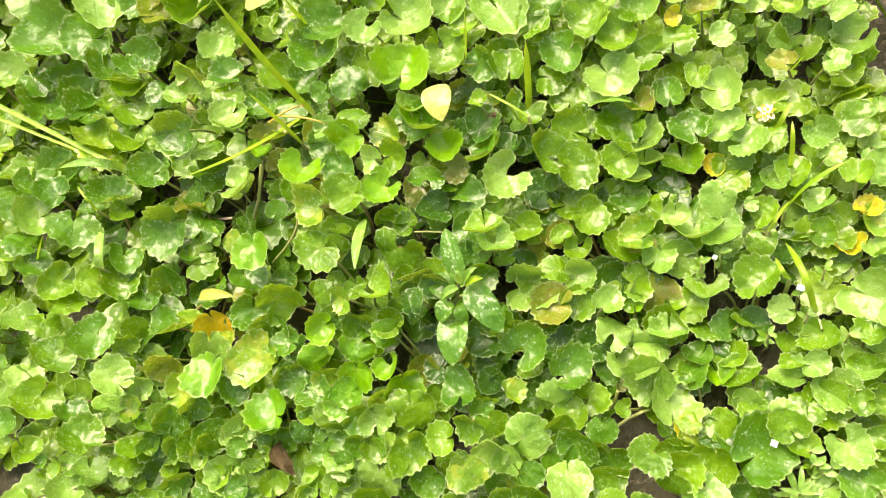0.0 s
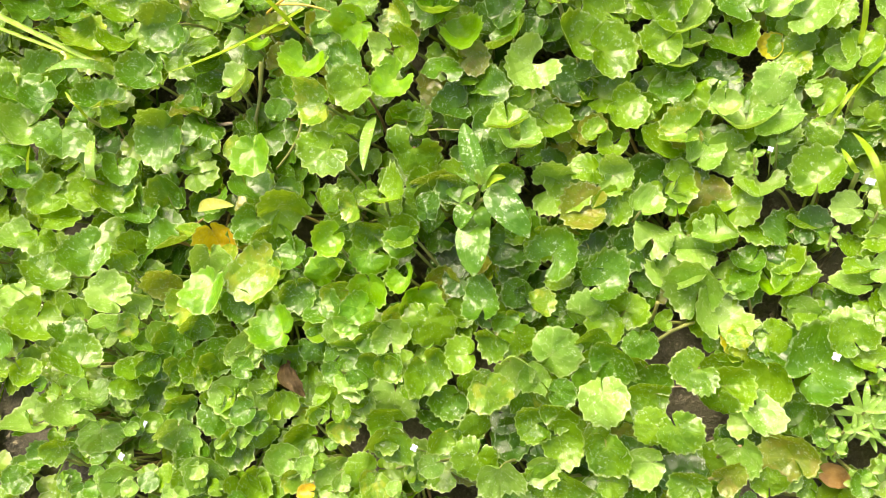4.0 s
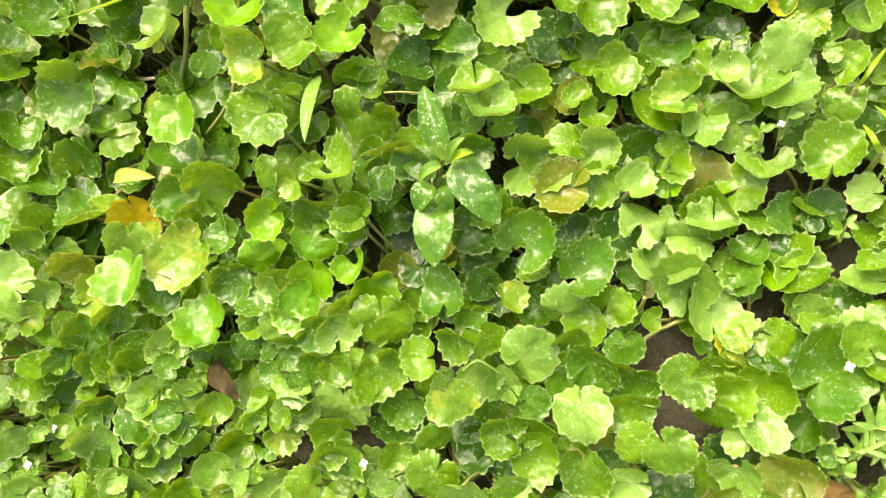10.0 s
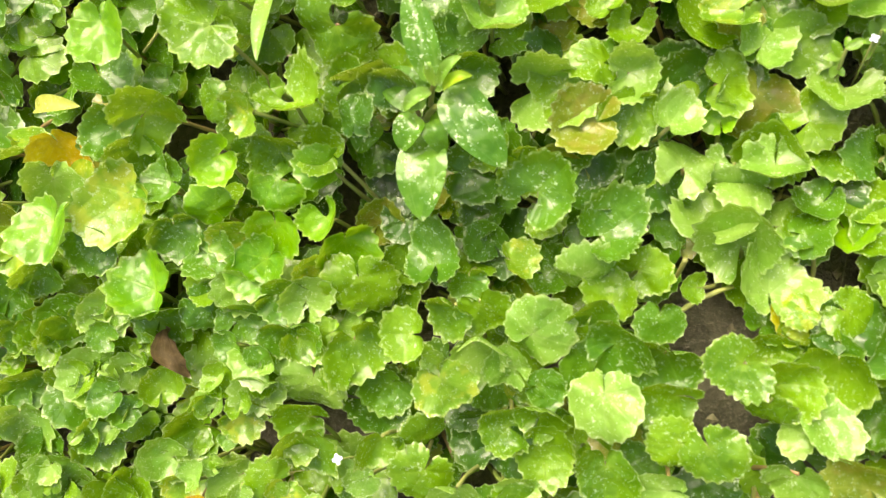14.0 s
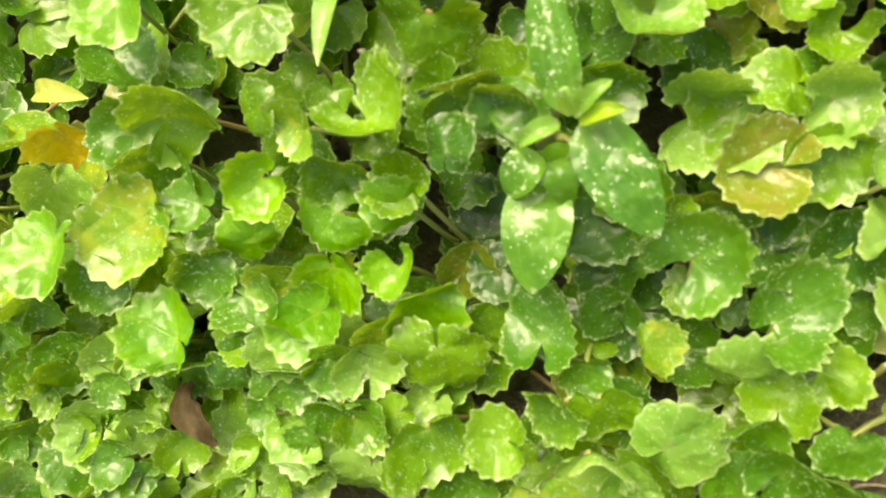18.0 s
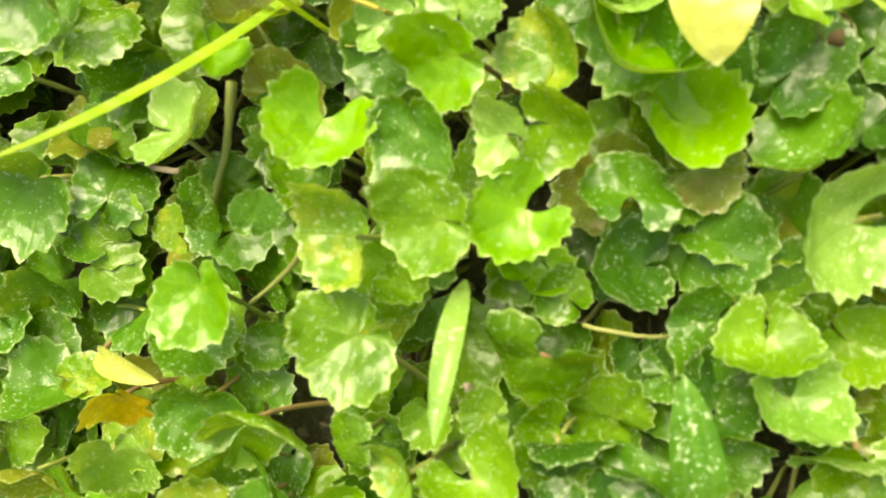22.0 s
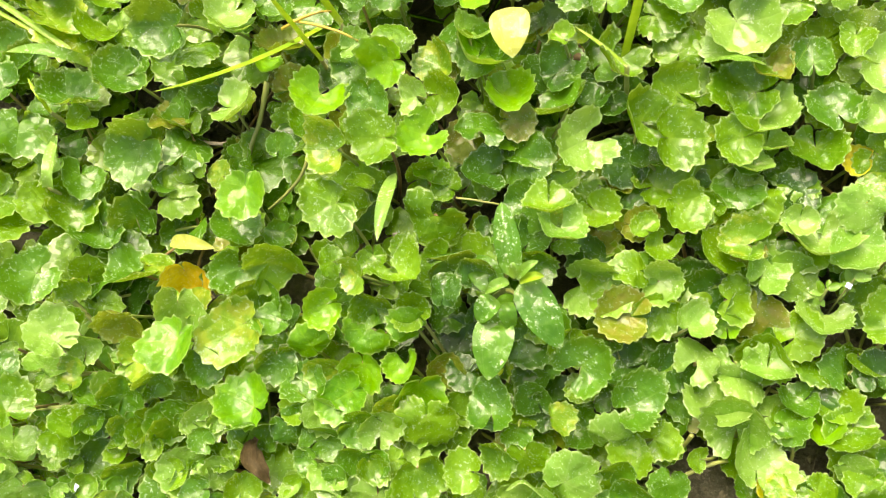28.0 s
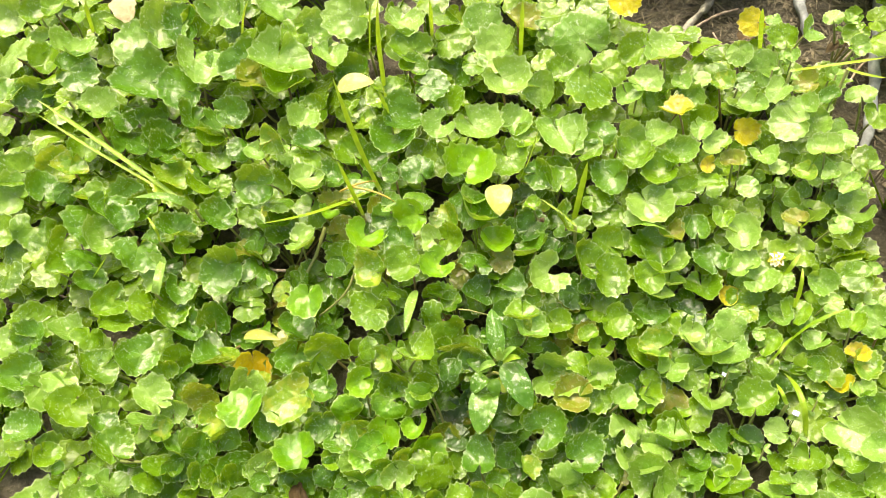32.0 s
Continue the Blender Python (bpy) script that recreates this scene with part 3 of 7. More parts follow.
leaf(p, 0.0309, -0.0073, 0.0563, 0.0086, -130, 0.00, -0.62, 10, 'w')
leaf(p, 0.0350, 0.0049, 0.0598, 0.0114, 92, -0.17, -0.65, 36, 'l')
p = plant(0.039, 0.026, 6, 'lnw')
leaf(p, 0.0346, 0.0190, 0.0518, 0.0067, 35, -0.19, -0.31, 12, 'l')
leaf(p, 0.0434, 0.0240, 0.0544, 0.0106, 121, 0.15, 0.30, 16, 'l')
leaf(p, 0.0231, 0.0266, 0.0597, 0.0096, 77, -0.25, -0.78, 8, 'n')
leaf(p, 0.0296, 0.0358, 0.0562, 0.0117, -165, -0.09, -0.45, 10, 'n')
leaf(p, 0.0570, 0.0085, 0.0525, 0.0133, -53, -0.14, -0.54, 8, 'w')
leaf(p, 0.0466, 0.0451, 0.0468, 0.0130, 89, -0.28, -0.62, 14, 'n')
p = plant(0.058, -0.006, 3, 'ln')
leaf(p, 0.0488, -0.0068, 0.0525, 0.0086, -83, -0.04, -0.63, 10, 'n')
leaf(p, 0.0590, -0.0044, 0.0432, 0.0061, 95, -0.06, -0.22, 12, 'l')
leaf(p, 0.0672, -0.0060, 0.0379, 0.0056, -0, -0.13, -0.39, 12, 'n')
p = plant(0.077, 0.015, 4, 'd')
leaf(p, 0.0718, 0.0184, 0.0484, 0.0049, 5, -0.22, -0.20, 12, 'd')
leaf(p, 0.0804, 0.0145, 0.0415, 0.0044, -174, -0.24, -0.16, 12, 'd')
leaf(p, 0.0653, 0.0264, 0.0307, 0.0087, -134, -0.43, 0.04, 12, 'd')
leaf(p, 0.0902, -0.0003, 0.0428, 0.0065, -22, 0.08, -0.14, 12, 'd')
p = plant(-0.447, 0.058, 4, 'dln')
leaf(p, -0.4569, 0.0505, 0.0654, 0.0165, 16, 0.41, 0.17, 12, 'l')
leaf(p, -0.4440, 0.0562, 0.0730, 0.0122, -52, 0.29, -0.23, 12, 'd')
leaf(p, -0.4516, 0.0677, 0.0675, 0.0158, 51, 0.46, 0.20, 12, 'n')
leaf(p, -0.4336, 0.0559, 0.0456, 0.0117, 39, 0.28, -0.24, 12, 'n')
p = plant(-0.407, 0.066, 2, 'ln')
leaf(p, -0.4184, 0.0661, 0.0769, 0.0118, 24, 0.54, 0.45, 8, 'l')
leaf(p, -0.3951, 0.0660, 0.0787, 0.0116, 103, 0.52, 0.45, 10, 'n')
p = plant(-0.356, 0.050, 2, 'dn')
leaf(p, -0.3651, 0.0409, 0.0937, 0.0140, 58, 0.51, 0.45, 10, 'n')
leaf(p, -0.3464, 0.0586, 0.0881, 0.0152, 50, 0.57, 0.28, 22, 'd')
p = plant(-0.330, 0.068, 2, 'n')
leaf(p, -0.3320, 0.0631, 0.0730, 0.0094, 105, 0.41, -0.75, 8, 'n')
leaf(p, -0.3273, 0.0723, 0.0720, 0.0104, -74, 0.45, -0.68, 8, 'n')
p = plant(-0.290, 0.064, 3, 'dlw')
leaf(p, -0.2958, 0.0518, 0.0733, 0.0128, 68, 0.32, -0.81, 6, 'w')
leaf(p, -0.3045, 0.0752, 0.0677, 0.0155, 80, 0.05, 0.75, 10, 'd')
leaf(p, -0.2697, 0.0657, 0.0713, 0.0137, 110, 0.59, -0.51, 8, 'l')
p = plant(-0.257, 0.046, 1, 'g')
leaf(p, -0.2574, 0.0456, 0.0816, 0.0147, 80, -0.11, 0.13, 4, 'g')
p = plant(-0.219, 0.068, 4, 'dm')
leaf(p, -0.2303, 0.0623, 0.0803, 0.0164, 43, 0.12, -0.26, 4, 'm')
leaf(p, -0.2256, 0.0828, 0.0803, 0.0116, 102, 0.39, -0.69, 18, 'd')
leaf(p, -0.2117, 0.0734, 0.0795, 0.0097, -5, -0.02, -0.05, 10, 'd')
leaf(p, -0.2081, 0.0537, 0.0709, 0.0107, 108, 0.49, -0.48, 10, 'd')
p = plant(-0.184, 0.063, 5, 'dgm')
leaf(p, -0.1939, 0.0665, 0.0742, 0.0101, -50, 0.34, -0.65, 5, 'g')
leaf(p, -0.1832, 0.0566, 0.0712, 0.0096, 12, 0.32, -0.63, 8, 'm')
leaf(p, -0.1880, 0.0833, 0.0864, 0.0098, 41, 0.42, -0.27, 16, 'g')
leaf(p, -0.1903, 0.0472, 0.0677, 0.0109, 169, -0.09, 0.02, 8, 'd')
leaf(p, -0.1646, 0.0609, 0.0697, 0.0105, 100, 0.18, -0.52, 10, 'g')
p = plant(-0.180, 0.036, 3, 'dgl')
leaf(p, -0.1921, 0.0263, 0.0638, 0.0107, 150, 0.47, -0.41, 8, 'd')
leaf(p, -0.1784, 0.0363, 0.0641, 0.0104, 62, 0.43, -0.43, 8, 'l')
leaf(p, -0.1704, 0.0468, 0.0673, 0.0124, 45, 0.09, -0.26, 6, 'g')
p = plant(-0.142, 0.058, 3, 'gm')
leaf(p, -0.1476, 0.0482, 0.0668, 0.0083, -65, 0.36, -0.68, 8, 'm')
leaf(p, -0.1357, 0.0588, 0.0667, 0.0130, 117, 0.57, -0.54, 12, 'g')
leaf(p, -0.1438, 0.0681, 0.0710, 0.0090, 106, -0.22, -0.04, 46, 'g')
p = plant(-0.131, 0.079, 6, 'gknw')
leaf(p, -0.1289, 0.0741, 0.0510, 0.0099, -108, 0.28, -0.53, 8, 'w')
# tone k by the weed: shade of the hollow put into the leaf colour
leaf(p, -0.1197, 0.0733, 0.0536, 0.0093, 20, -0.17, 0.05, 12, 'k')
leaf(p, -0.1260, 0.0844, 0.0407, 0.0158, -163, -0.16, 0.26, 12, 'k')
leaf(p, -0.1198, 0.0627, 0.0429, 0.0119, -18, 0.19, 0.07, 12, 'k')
leaf(p, -0.1457, 0.0855, 0.0822, 0.0098, -12, 0.56, -0.56, 14, 'g')
leaf(p, -0.1457, 0.0927, 0.0819, 0.0095, -23, 0.06, -0.29, 12, 'n')
p = plant(-0.086, 0.061, 5, 'dkn')
leaf(p, -0.0995, 0.0602, 0.0669, 0.0122, -75, -0.23, 0.02, 26, 'd')
leaf(p, -0.0856, 0.0525, 0.0652, 0.0078, 100, 0.26, -0.49, 10, 'd')
leaf(p, -0.0824, 0.0710, 0.0561, 0.0092, -54, 0.15, -0.53, 8, 'k')
leaf(p, -0.0859, 0.0795, 0.0521, 0.0096, 41, -0.23, 0.13, 12, 'k')
leaf(p, -0.0783, 0.0434, 0.0642, 0.0104, 118, 0.25, -0.63, 24, 'n')
p = plant(-0.059, 0.070, 4, 'dlm')
leaf(p, -0.0694, 0.0636, 0.0660, 0.0079, -164, 0.56, 0.24, 8, 'm')
leaf(p, -0.0583, 0.0631, 0.0420, 0.0101, -167, -0.07, 0.15, 12, 'd')
leaf(p, -0.0448, 0.0622, 0.0603, 0.0118, -82, 0.16, -0.78, 32, 'l')
leaf(p, -0.0632, 0.0903, 0.0718, 0.0140, -130, -0.09, -0.38, 36, 'd')
p = plant(-0.030, 0.058, 6, 'dn')
leaf(p, -0.0390, 0.0497, 0.0613, 0.0099, -93, 0.15, -0.83, 8, 'd')
leaf(p, -0.0336, 0.0579, 0.0532, 0.0103, -87, -0.18, -0.08, 12, 'n')
leaf(p, -0.0271, 0.0408, 0.0613, 0.0130, -138, -0.12, -0.72, 8, 'd')
leaf(p, -0.0157, 0.0496, 0.0601, 0.0089, 98, 0.05, -0.49, 10, 'd')
leaf(p, -0.0250, 0.0687, 0.0524, 0.0104, -137, 0.06, -0.42, 28, 'n')
leaf(p, -0.0381, 0.0795, 0.0605, 0.0135, -137, 0.18, 0.13, 22, 'd')
p = plant(0.005, 0.077, 4, 'ln')
leaf(p, -0.0066, 0.0639, 0.0556, 0.0056, 10, 0.56, -0.00, 10, 'n')
leaf(p, -0.0013, 0.0882, 0.0496, 0.0146, -106, -0.12, 0.41, 44, 'l')
leaf(p, 0.0078, 0.0857, 0.0500, 0.0161, -84, -0.17, -0.70, 18, 'l')
leaf(p, 0.0206, 0.0714, 0.0442, 0.0149, -87, 0.34, 0.13, 8, 'l')
p = plant(0.022, 0.046, 3, 'mn')
leaf(p, 0.0113, 0.0388, 0.0668, 0.0113, 43, -0.06, -0.27, 28, 'n')
leaf(p, 0.0236, 0.0455, 0.0395, 0.0107, -85, 0.05, -0.36, 12, 'n')
leaf(p, 0.0297, 0.0531, 0.0425, 0.0047, -142, 0.04, 0.21, 12, 'm')
p = plant(0.036, 0.069, 4, 'mny')
leaf(p, 0.0312, 0.0620, 0.0500, 0.0070, 15, -0.06, 0.36, 12, 'm')
leaf(p, 0.0329, 0.0604, 0.0388, 0.0114, -97, 0.33, 0.31, 8, 'y')
leaf(p, 0.0490, 0.0638, 0.0452, 0.0102, 161, 0.34, -0.02, 10, 'n')
leaf(p, 0.0315, 0.0907, 0.0446, 0.0092, -66, -0.20, 0.44, 12, 'n')
p = plant(0.069, 0.073, 6, 'dln')
leaf(p, 0.0654, 0.0729, 0.0480, 0.0090, 68, -0.15, 0.41, 10, 'n')
leaf(p, 0.0609, 0.0792, 0.0460, 0.0089, 167, -0.12, -0.71, 8, 'l')
leaf(p, 0.0798, 0.0726, 0.0537, 0.0091, -86, -0.30, -0.28, 12, 'l')
leaf(p, 0.0802, 0.0663, 0.0587, 0.0104, -54, 0.09, -0.33, 12, 'n')
leaf(p, 0.0578, 0.0940, 0.0453, 0.0122, 95, -0.26, 0.43, 10, 'n')
leaf(p, 0.0683, 0.0499, 0.0527, 0.0194, -141, 0.28, 0.17, 10, 'd')
p = plant(0.099, 0.062, 5, 'ln')
leaf(p, 0.0904, 0.0558, 0.0515, 0.0087, -55, -0.19, 0.45, 10, 'n')
leaf(p, 0.1114, 0.0598, 0.0522, 0.0122, 125, -0.06, -0.02, 38, 'l')
leaf(p, 0.0903, 0.0773, 0.0549, 0.0101, 58, -0.20, 0.22, 10, 'n')
leaf(p, 0.1020, 0.0364, 0.0453, 0.0086, 40, -0.26, 0.17, 12, 'l')
leaf(p, 0.1002, 0.0820, 0.0502, 0.0139, -171, 0.16, -0.18, 12, 'n')
p = plant(0.115, 0.039, 2, 'dn')
leaf(p, 0.1117, 0.0346, 0.0441, 0.0061, 95, -0.03, -0.34, 12, 'n')
leaf(p, 0.1190, 0.0432, 0.0501, 0.0109, -26, -0.12, -0.18, 12, 'd')
p = plant(0.124, 0.080, 3, 'n')
leaf(p, 0.1284, 0.0689, 0.0430, 0.0068, 8, -0.10, -0.10, 12, 'n')
leaf(p, 0.1175, 0.0838, 0.0559, 0.0074, 9, -0.18, -0.08, 12, 'n')
leaf(p, 0.1259, 0.0880, 0.0525, 0.0081, -174, 0.10, -0.39, 12, 'n')
p = plant(-0.435, 0.116, 4, 'dn')
leaf(p, -0.4424, 0.1097, 0.0851, 0.0127, -68, 0.33, 0.44, 10, 'n')
leaf(p, -0.4260, 0.1198, 0.0906, 0.0138, 6, 0.43, 0.60, 8, 'd')
leaf(p, -0.4574, 0.1312, 0.0821, 0.0125, 97, 0.67, -0.15, 12, 'n')
leaf(p, -0.4142, 0.1024, 0.0860, 0.0118, 168, 0.56, 0.39, 8, 'd')
p = plant(-0.382, 0.092, 3, 'n')
leaf(p, -0.3925, 0.0941, 0.0829, 0.0135, 50, 0.62, 0.23, 12, 'n')
leaf(p, -0.3847, 0.0833, 0.0800, 0.0149, -120, 0.37, 0.65, 8, 'n')
leaf(p, -0.3684, 0.0988, 0.0791, 0.0116, 21, 0.59, 0.22, 12, 'n')
p = plant(-0.360, 0.124, 5, 'dln')
leaf(p, -0.3659, 0.1244, 0.0847, 0.0153, 12, -0.33, -0.39, 4, 'l')
leaf(p, -0.3825, 0.1298, 0.0963, 0.0159, 110, 0.63, 0.16, 20, 'd')
leaf(p, -0.3479, 0.1172, 0.0798, 0.0118, 112, 0.52, 0.36, 10, 'd')
leaf(p, -0.3549, 0.1463, 0.0887, 0.0089, 65, 0.47, 0.46, 8, 'n')
leaf(p, -0.3495, 0.1033, 0.0769, 0.0152, -160, 0.57, 0.20, 12, 'n')
p = plant(-0.362, 0.081, 1, 'n')
leaf(p, -0.3623, 0.0806, 0.0546, 0.0145, -161, 0.62, -0.19, 12, 'n')
p = plant(-0.319, 0.098, 3, 'dn')
leaf(p, -0.3325, 0.0932, 0.0698, 0.0145, 170, 0.24, 0.39, 18, 'd')
leaf(p, -0.3160, 0.1085, 0.0691, 0.0124, -66, 0.44, -0.74, 10, 'd')
leaf(p, -0.3096, 0.0923, 0.0467, 0.0111, 48, 0.55, -0.02, 12, 'n')
p = plant(-0.296, 0.111, 4, 'dgm')
leaf(p, -0.2962, 0.1086, 0.0496, 0.0121, 103, 0.52, -0.03, 12, 'd')
leaf(p, -0.2922, 0.1218, 0.0585, 0.0081, 105, 0.28, -0.16, 18, 'g')
leaf(p, -0.3032, 0.1270, 0.0712, 0.0072, -172, 0.45, 0.34, 10, 'd')
leaf(p, -0.2935, 0.0853, 0.0653, 0.0092, -121, 0.22, 0.70, 8, 'm')
p = plant(-0.263, 0.087, 2, 'do')
leaf(p, -0.2725, 0.0829, 0.0690, 0.0119, 117, 0.46, -0.69, 9, 'o')
leaf(p, -0.2532, 0.0901, 0.0640, 0.0125, 109, 0.49, -0.76, 8, 'd')
p = plant(-0.239, 0.111, 5, 'dg')
leaf(p, -0.2494, 0.1101, 0.0800, 0.0122, 139, 0.35, 0.37, 8, 'd')
leaf(p, -0.2332, 0.1115, 0.0617, 0.0084, -76, 0.13, -0.04, 12, 'd')
leaf(p, -0.2401, 0.1251, 0.0975, 0.0127, 104, 0.03, -0.14, 6, 'g')
leaf(p, -0.2297, 0.1155, 0.0697, 0.0078, 48, 0.32, 0.06, 12, 'd')
leaf(p, -0.2416, 0.0904, 0.0759, 0.0131, 96, 0.38, -0.23, 12, 'd')
p = plant(-0.199, 0.106, 3, 'n')
leaf(p, -0.2159, 0.0986, 0.0927, 0.0157, -113, 0.32, -0.84, 6, 'n')
leaf(p, -0.1880, 0.1028, 0.0957, 0.0081, 20, -0.29, -0.44, 8, 'n')
leaf(p, -0.1943, 0.1175, 0.0624, 0.0088, -90, -0.16, 0.13, 38, 'n')
p = plant(-0.169, 0.109, 6, 'mn')
leaf(p, -0.1726, 0.1117, 0.0812, 0.0074, 104, 0.08, 0.01, 12, 'n')
leaf(p, -0.1717, 0.1007, 0.0946, 0.0090, 1, -0.44, -0.48, 30, 'm')
leaf(p, -0.1573, 0.1190, 0.0880, 0.0071, 16, 0.33, 0.02, 12, 'n')
leaf(p, -0.1682, 0.0929, 0.0779, 0.0102, -58, 0.38, -0.77, 8, 'n')
leaf(p, -0.1517, 0.1047, 0.0993, 0.0117, 157, -0.26, 0.44, 30, 'n')
leaf(p, -0.1952, 0.1264, 0.1022, 0.0143, 47, 0.32, 0.13, 22, 'n')
p = plant(-0.162, 0.079, 2, 'g')
leaf(p, -0.1669, 0.0802, 0.0740, 0.0129, 15, 0.01, -0.03, 30, 'g')
leaf(p, -0.1580, 0.0785, 0.0692, 0.0069, 108, 0.37, -0.74, 8, 'g')
p = plant(-0.132, 0.123, 6, 'kn')
leaf(p, -0.1382, 0.1183, 0.0792, 0.0124, 67, 0.15, -0.14, 38, 'n')
leaf(p, -0.1343, 0.1194, 0.0891, 0.0120, -132, 0.30, -0.88, 8, 'k')
leaf(p, -0.1309, 0.1039, 0.0951, 0.0088, -88, -0.42, -0.18, 5, 'k')
leaf(p, -0.1182, 0.1174, 0.0928, 0.0092, -35, 0.03, -0.72, 4, 'k')
leaf(p, -0.1477, 0.1367, 0.0886, 0.0153, 78, 0.12, -0.68, 40, 'n')
leaf(p, -0.1230, 0.1430, 0.0666, 0.0087, 106, -0.05, -0.20, 12, 'k')
p = plant(-0.083, 0.101, 3, 'dkn')
leaf(p, -0.0924, 0.0961, 0.0585, 0.0130, -170, 0.27, -0.18, 12, 'k')
leaf(p, -0.0840, 0.1073, 0.0660, 0.0105, 126, 0.15, -0.62, 8, 'd')
leaf(p, -0.0731, 0.0990, 0.0622, 0.0100, 121, 0.12, -0.60, 8, 'n')
p = plant(-0.058, 0.112, 4, 'klw')
leaf(p, -0.0626, 0.1038, 0.0508, 0.0128, -80, 0.15, -0.80, 8, 'w')
leaf(p, -0.0529, 0.1175, 0.0666, 0.0133, 10, 0.19, -0.02, 12, 'w')
leaf(p, -0.0473, 0.0958, 0.0540, 0.0125, 23, 0.23, 0.30, 8, 'k')
leaf(p, -0.0704, 0.1308, 0.0655, 0.0142, -164, 0.08, -0.53, 32, 'l')
p = plant(-0.033, 0.122, 6, 'kln')
leaf(p, -0.0364, 0.1239, 0.0631, 0.0113, 79, -0.02, -0.51, 14, 'n')
leaf(p, -0.0218, 0.1213, 0.0661, 0.0098, -115, 0.34, 0.27, 22, 'l')
leaf(p, -0.0379, 0.1387, 0.0659, 0.0106, -163, -0.05, -0.44, 34, 'l')
leaf(p, -0.0270, 0.1051, 0.0501, 0.0148, 95, 0.03, -0.15, 38, 'k')
leaf(p, -0.0522, 0.1398, 0.0700, 0.0100, 21, 0.34, 0.27, 15, 'n')
leaf(p, -0.0227, 0.1032, 0.0502, 0.0124, -81, -0.06, -0.45, 8, 'k')
p = plant(-0.003, 0.111, 4, 'gl')
leaf(p, -0.0148, 0.1077, 0.0592, 0.0120, -113, 0.20, 0.34, 28, 'l')
leaf(p, 0.0028, 0.1089, 0.0546, 0.0131, 100, -0.07, -0.65, 42, 'l')
leaf(p, -0.0059, 0.1268, 0.0602, 0.0066, -69, -0.11, -0.52, 10, 'g')
leaf(p, 0.0073, 0.1022, 0.0524, 0.0103, 105, 0.08, 0.52, 8, 'l')
p = plant(0.023, 0.113, 6, 'dln')
leaf(p, 0.0157, 0.1097, 0.0577, 0.0109, 92, -0.08, 0.56, 12, 'l')
leaf(p, 0.0161, 0.1195, 0.0531, 0.0131, -107, -0.27, -0.76, 10, 'n')
leaf(p, 0.0252, 0.0935, 0.0444, 0.0111, -161, 0.10, 0.38, 15, 'l')
leaf(p, 0.0334, 0.1018, 0.0459, 0.0092, 37, -0.21, 0.41, 8, 'd')
leaf(p, 0.0129, 0.1316, 0.0475, 0.0105, 131, -0.15, 0.14, 8, 'd')
leaf(p, 0.0361, 0.1209, 0.0450, 0.0125, 67, 0.21, 0.64, 8, 'n')
p = plant(0.048, 0.099, 2, 'gn')
leaf(p, 0.0467, 0.0930, 0.0425, 0.0091, 130, -0.23, 0.57, 8, 'g')
leaf(p, 0.0503, 0.1040, 0.0414, 0.0103, 138, -0.24, 0.41, 8, 'n')
p = plant(0.057, 0.134, 5, 'ln')
leaf(p, 0.0553, 0.1249, 0.0272, 0.0119, 180, -0.25, 0.18, 14, 'n')
leaf(p, 0.0597, 0.1275, 0.0448, 0.0080, 138, -0.27, 0.35, 8, 'n')
leaf(p, 0.0755, 0.1295, 0.0625, 0.0080, 4, -0.08, -0.32, 12, 'l')
leaf(p, 0.0615, 0.1453, 0.0653, 0.0132, -89, -0.27, -0.10, 12, 'n')
leaf(p, 0.0349, 0.1416, 0.0565, 0.0133, 72, -0.07, 0.35, 50, 'l')
p = plant(0.091, 0.102, 6, 'ln')
leaf(p, 0.0821, 0.0947, 0.0498, 0.0104, -14, -0.18, 0.37, 10, 'l')
leaf(p, 0.0846, 0.1007, 0.0534, 0.0080, 82, -0.15, 0.64, 12, 'n')
leaf(p, 0.0935, 0.0998, 0.0620, 0.0078, -171, 0.07, -0.12, 12, 'l')
leaf(p, 0.0845, 0.1134, 0.0471, 0.0091, -99, -0.19, 0.33, 10, 'n')
leaf(p, 0.1047, 0.0892, 0.0515, 0.0126, 127, 0.07, -0.13, 12, 'l')
leaf(p, 0.0970, 0.1157, 0.0572, 0.0110, 78, -0.52, 0.18, 12, 'n')
p = plant(0.124, 0.111, 6, 'ln')
leaf(p, 0.1141, 0.1082, 0.0502, 0.0072, 97, -0.32, -0.30, 12, 'l')
leaf(p, 0.1209, 0.1031, 0.0536, 0.0125, 81, -0.18, 0.57, 12, 'l')
leaf(p, 0.1196, 0.1015, 0.0545, 0.0106, 42, -0.16, -0.25, 12, 'n')
leaf(p, 0.1214, 0.1205, 0.0629, 0.0087, 84, -0.31, 0.31, 10, 'n')
leaf(p, 0.1302, 0.1226, 0.0536, 0.0122, -80, -0.12, -0.23, 12, 'l')
leaf(p, 0.1361, 0.1093, 0.0621, 0.0091, -109, -0.05, -0.14, 12, 'n')
p = plant(-0.517, 0.171, 3, 'dln')
leaf(p, -0.5234, 0.1612, 0.0856, 0.0170, -8, 0.44, -0.23, 12, 'l')
leaf(p, -0.5310, 0.1794, 0.0904, 0.0172, 22, 0.46, -0.05, 12, 'n')
leaf(p, -0.4963, 0.1715, 0.0881, 0.0141, -64, 0.47, 0.03, 12, 'd')
p = plant(-0.502, 0.133, 2, 'n')
leaf(p, -0.5162, 0.1306, 0.0792, 0.0130, 22, 0.40, -0.16, 12, 'n')
leaf(p, -0.4884, 0.1360, 0.0810, 0.0175, 109, 0.41, -0.20, 38, 'n')
p = plant(-0.478, 0.180, 2, 'dm')
leaf(p, -0.4765, 0.1705, 0.0884, 0.0093, 45, 0.56, -0.38, 12, 'd')
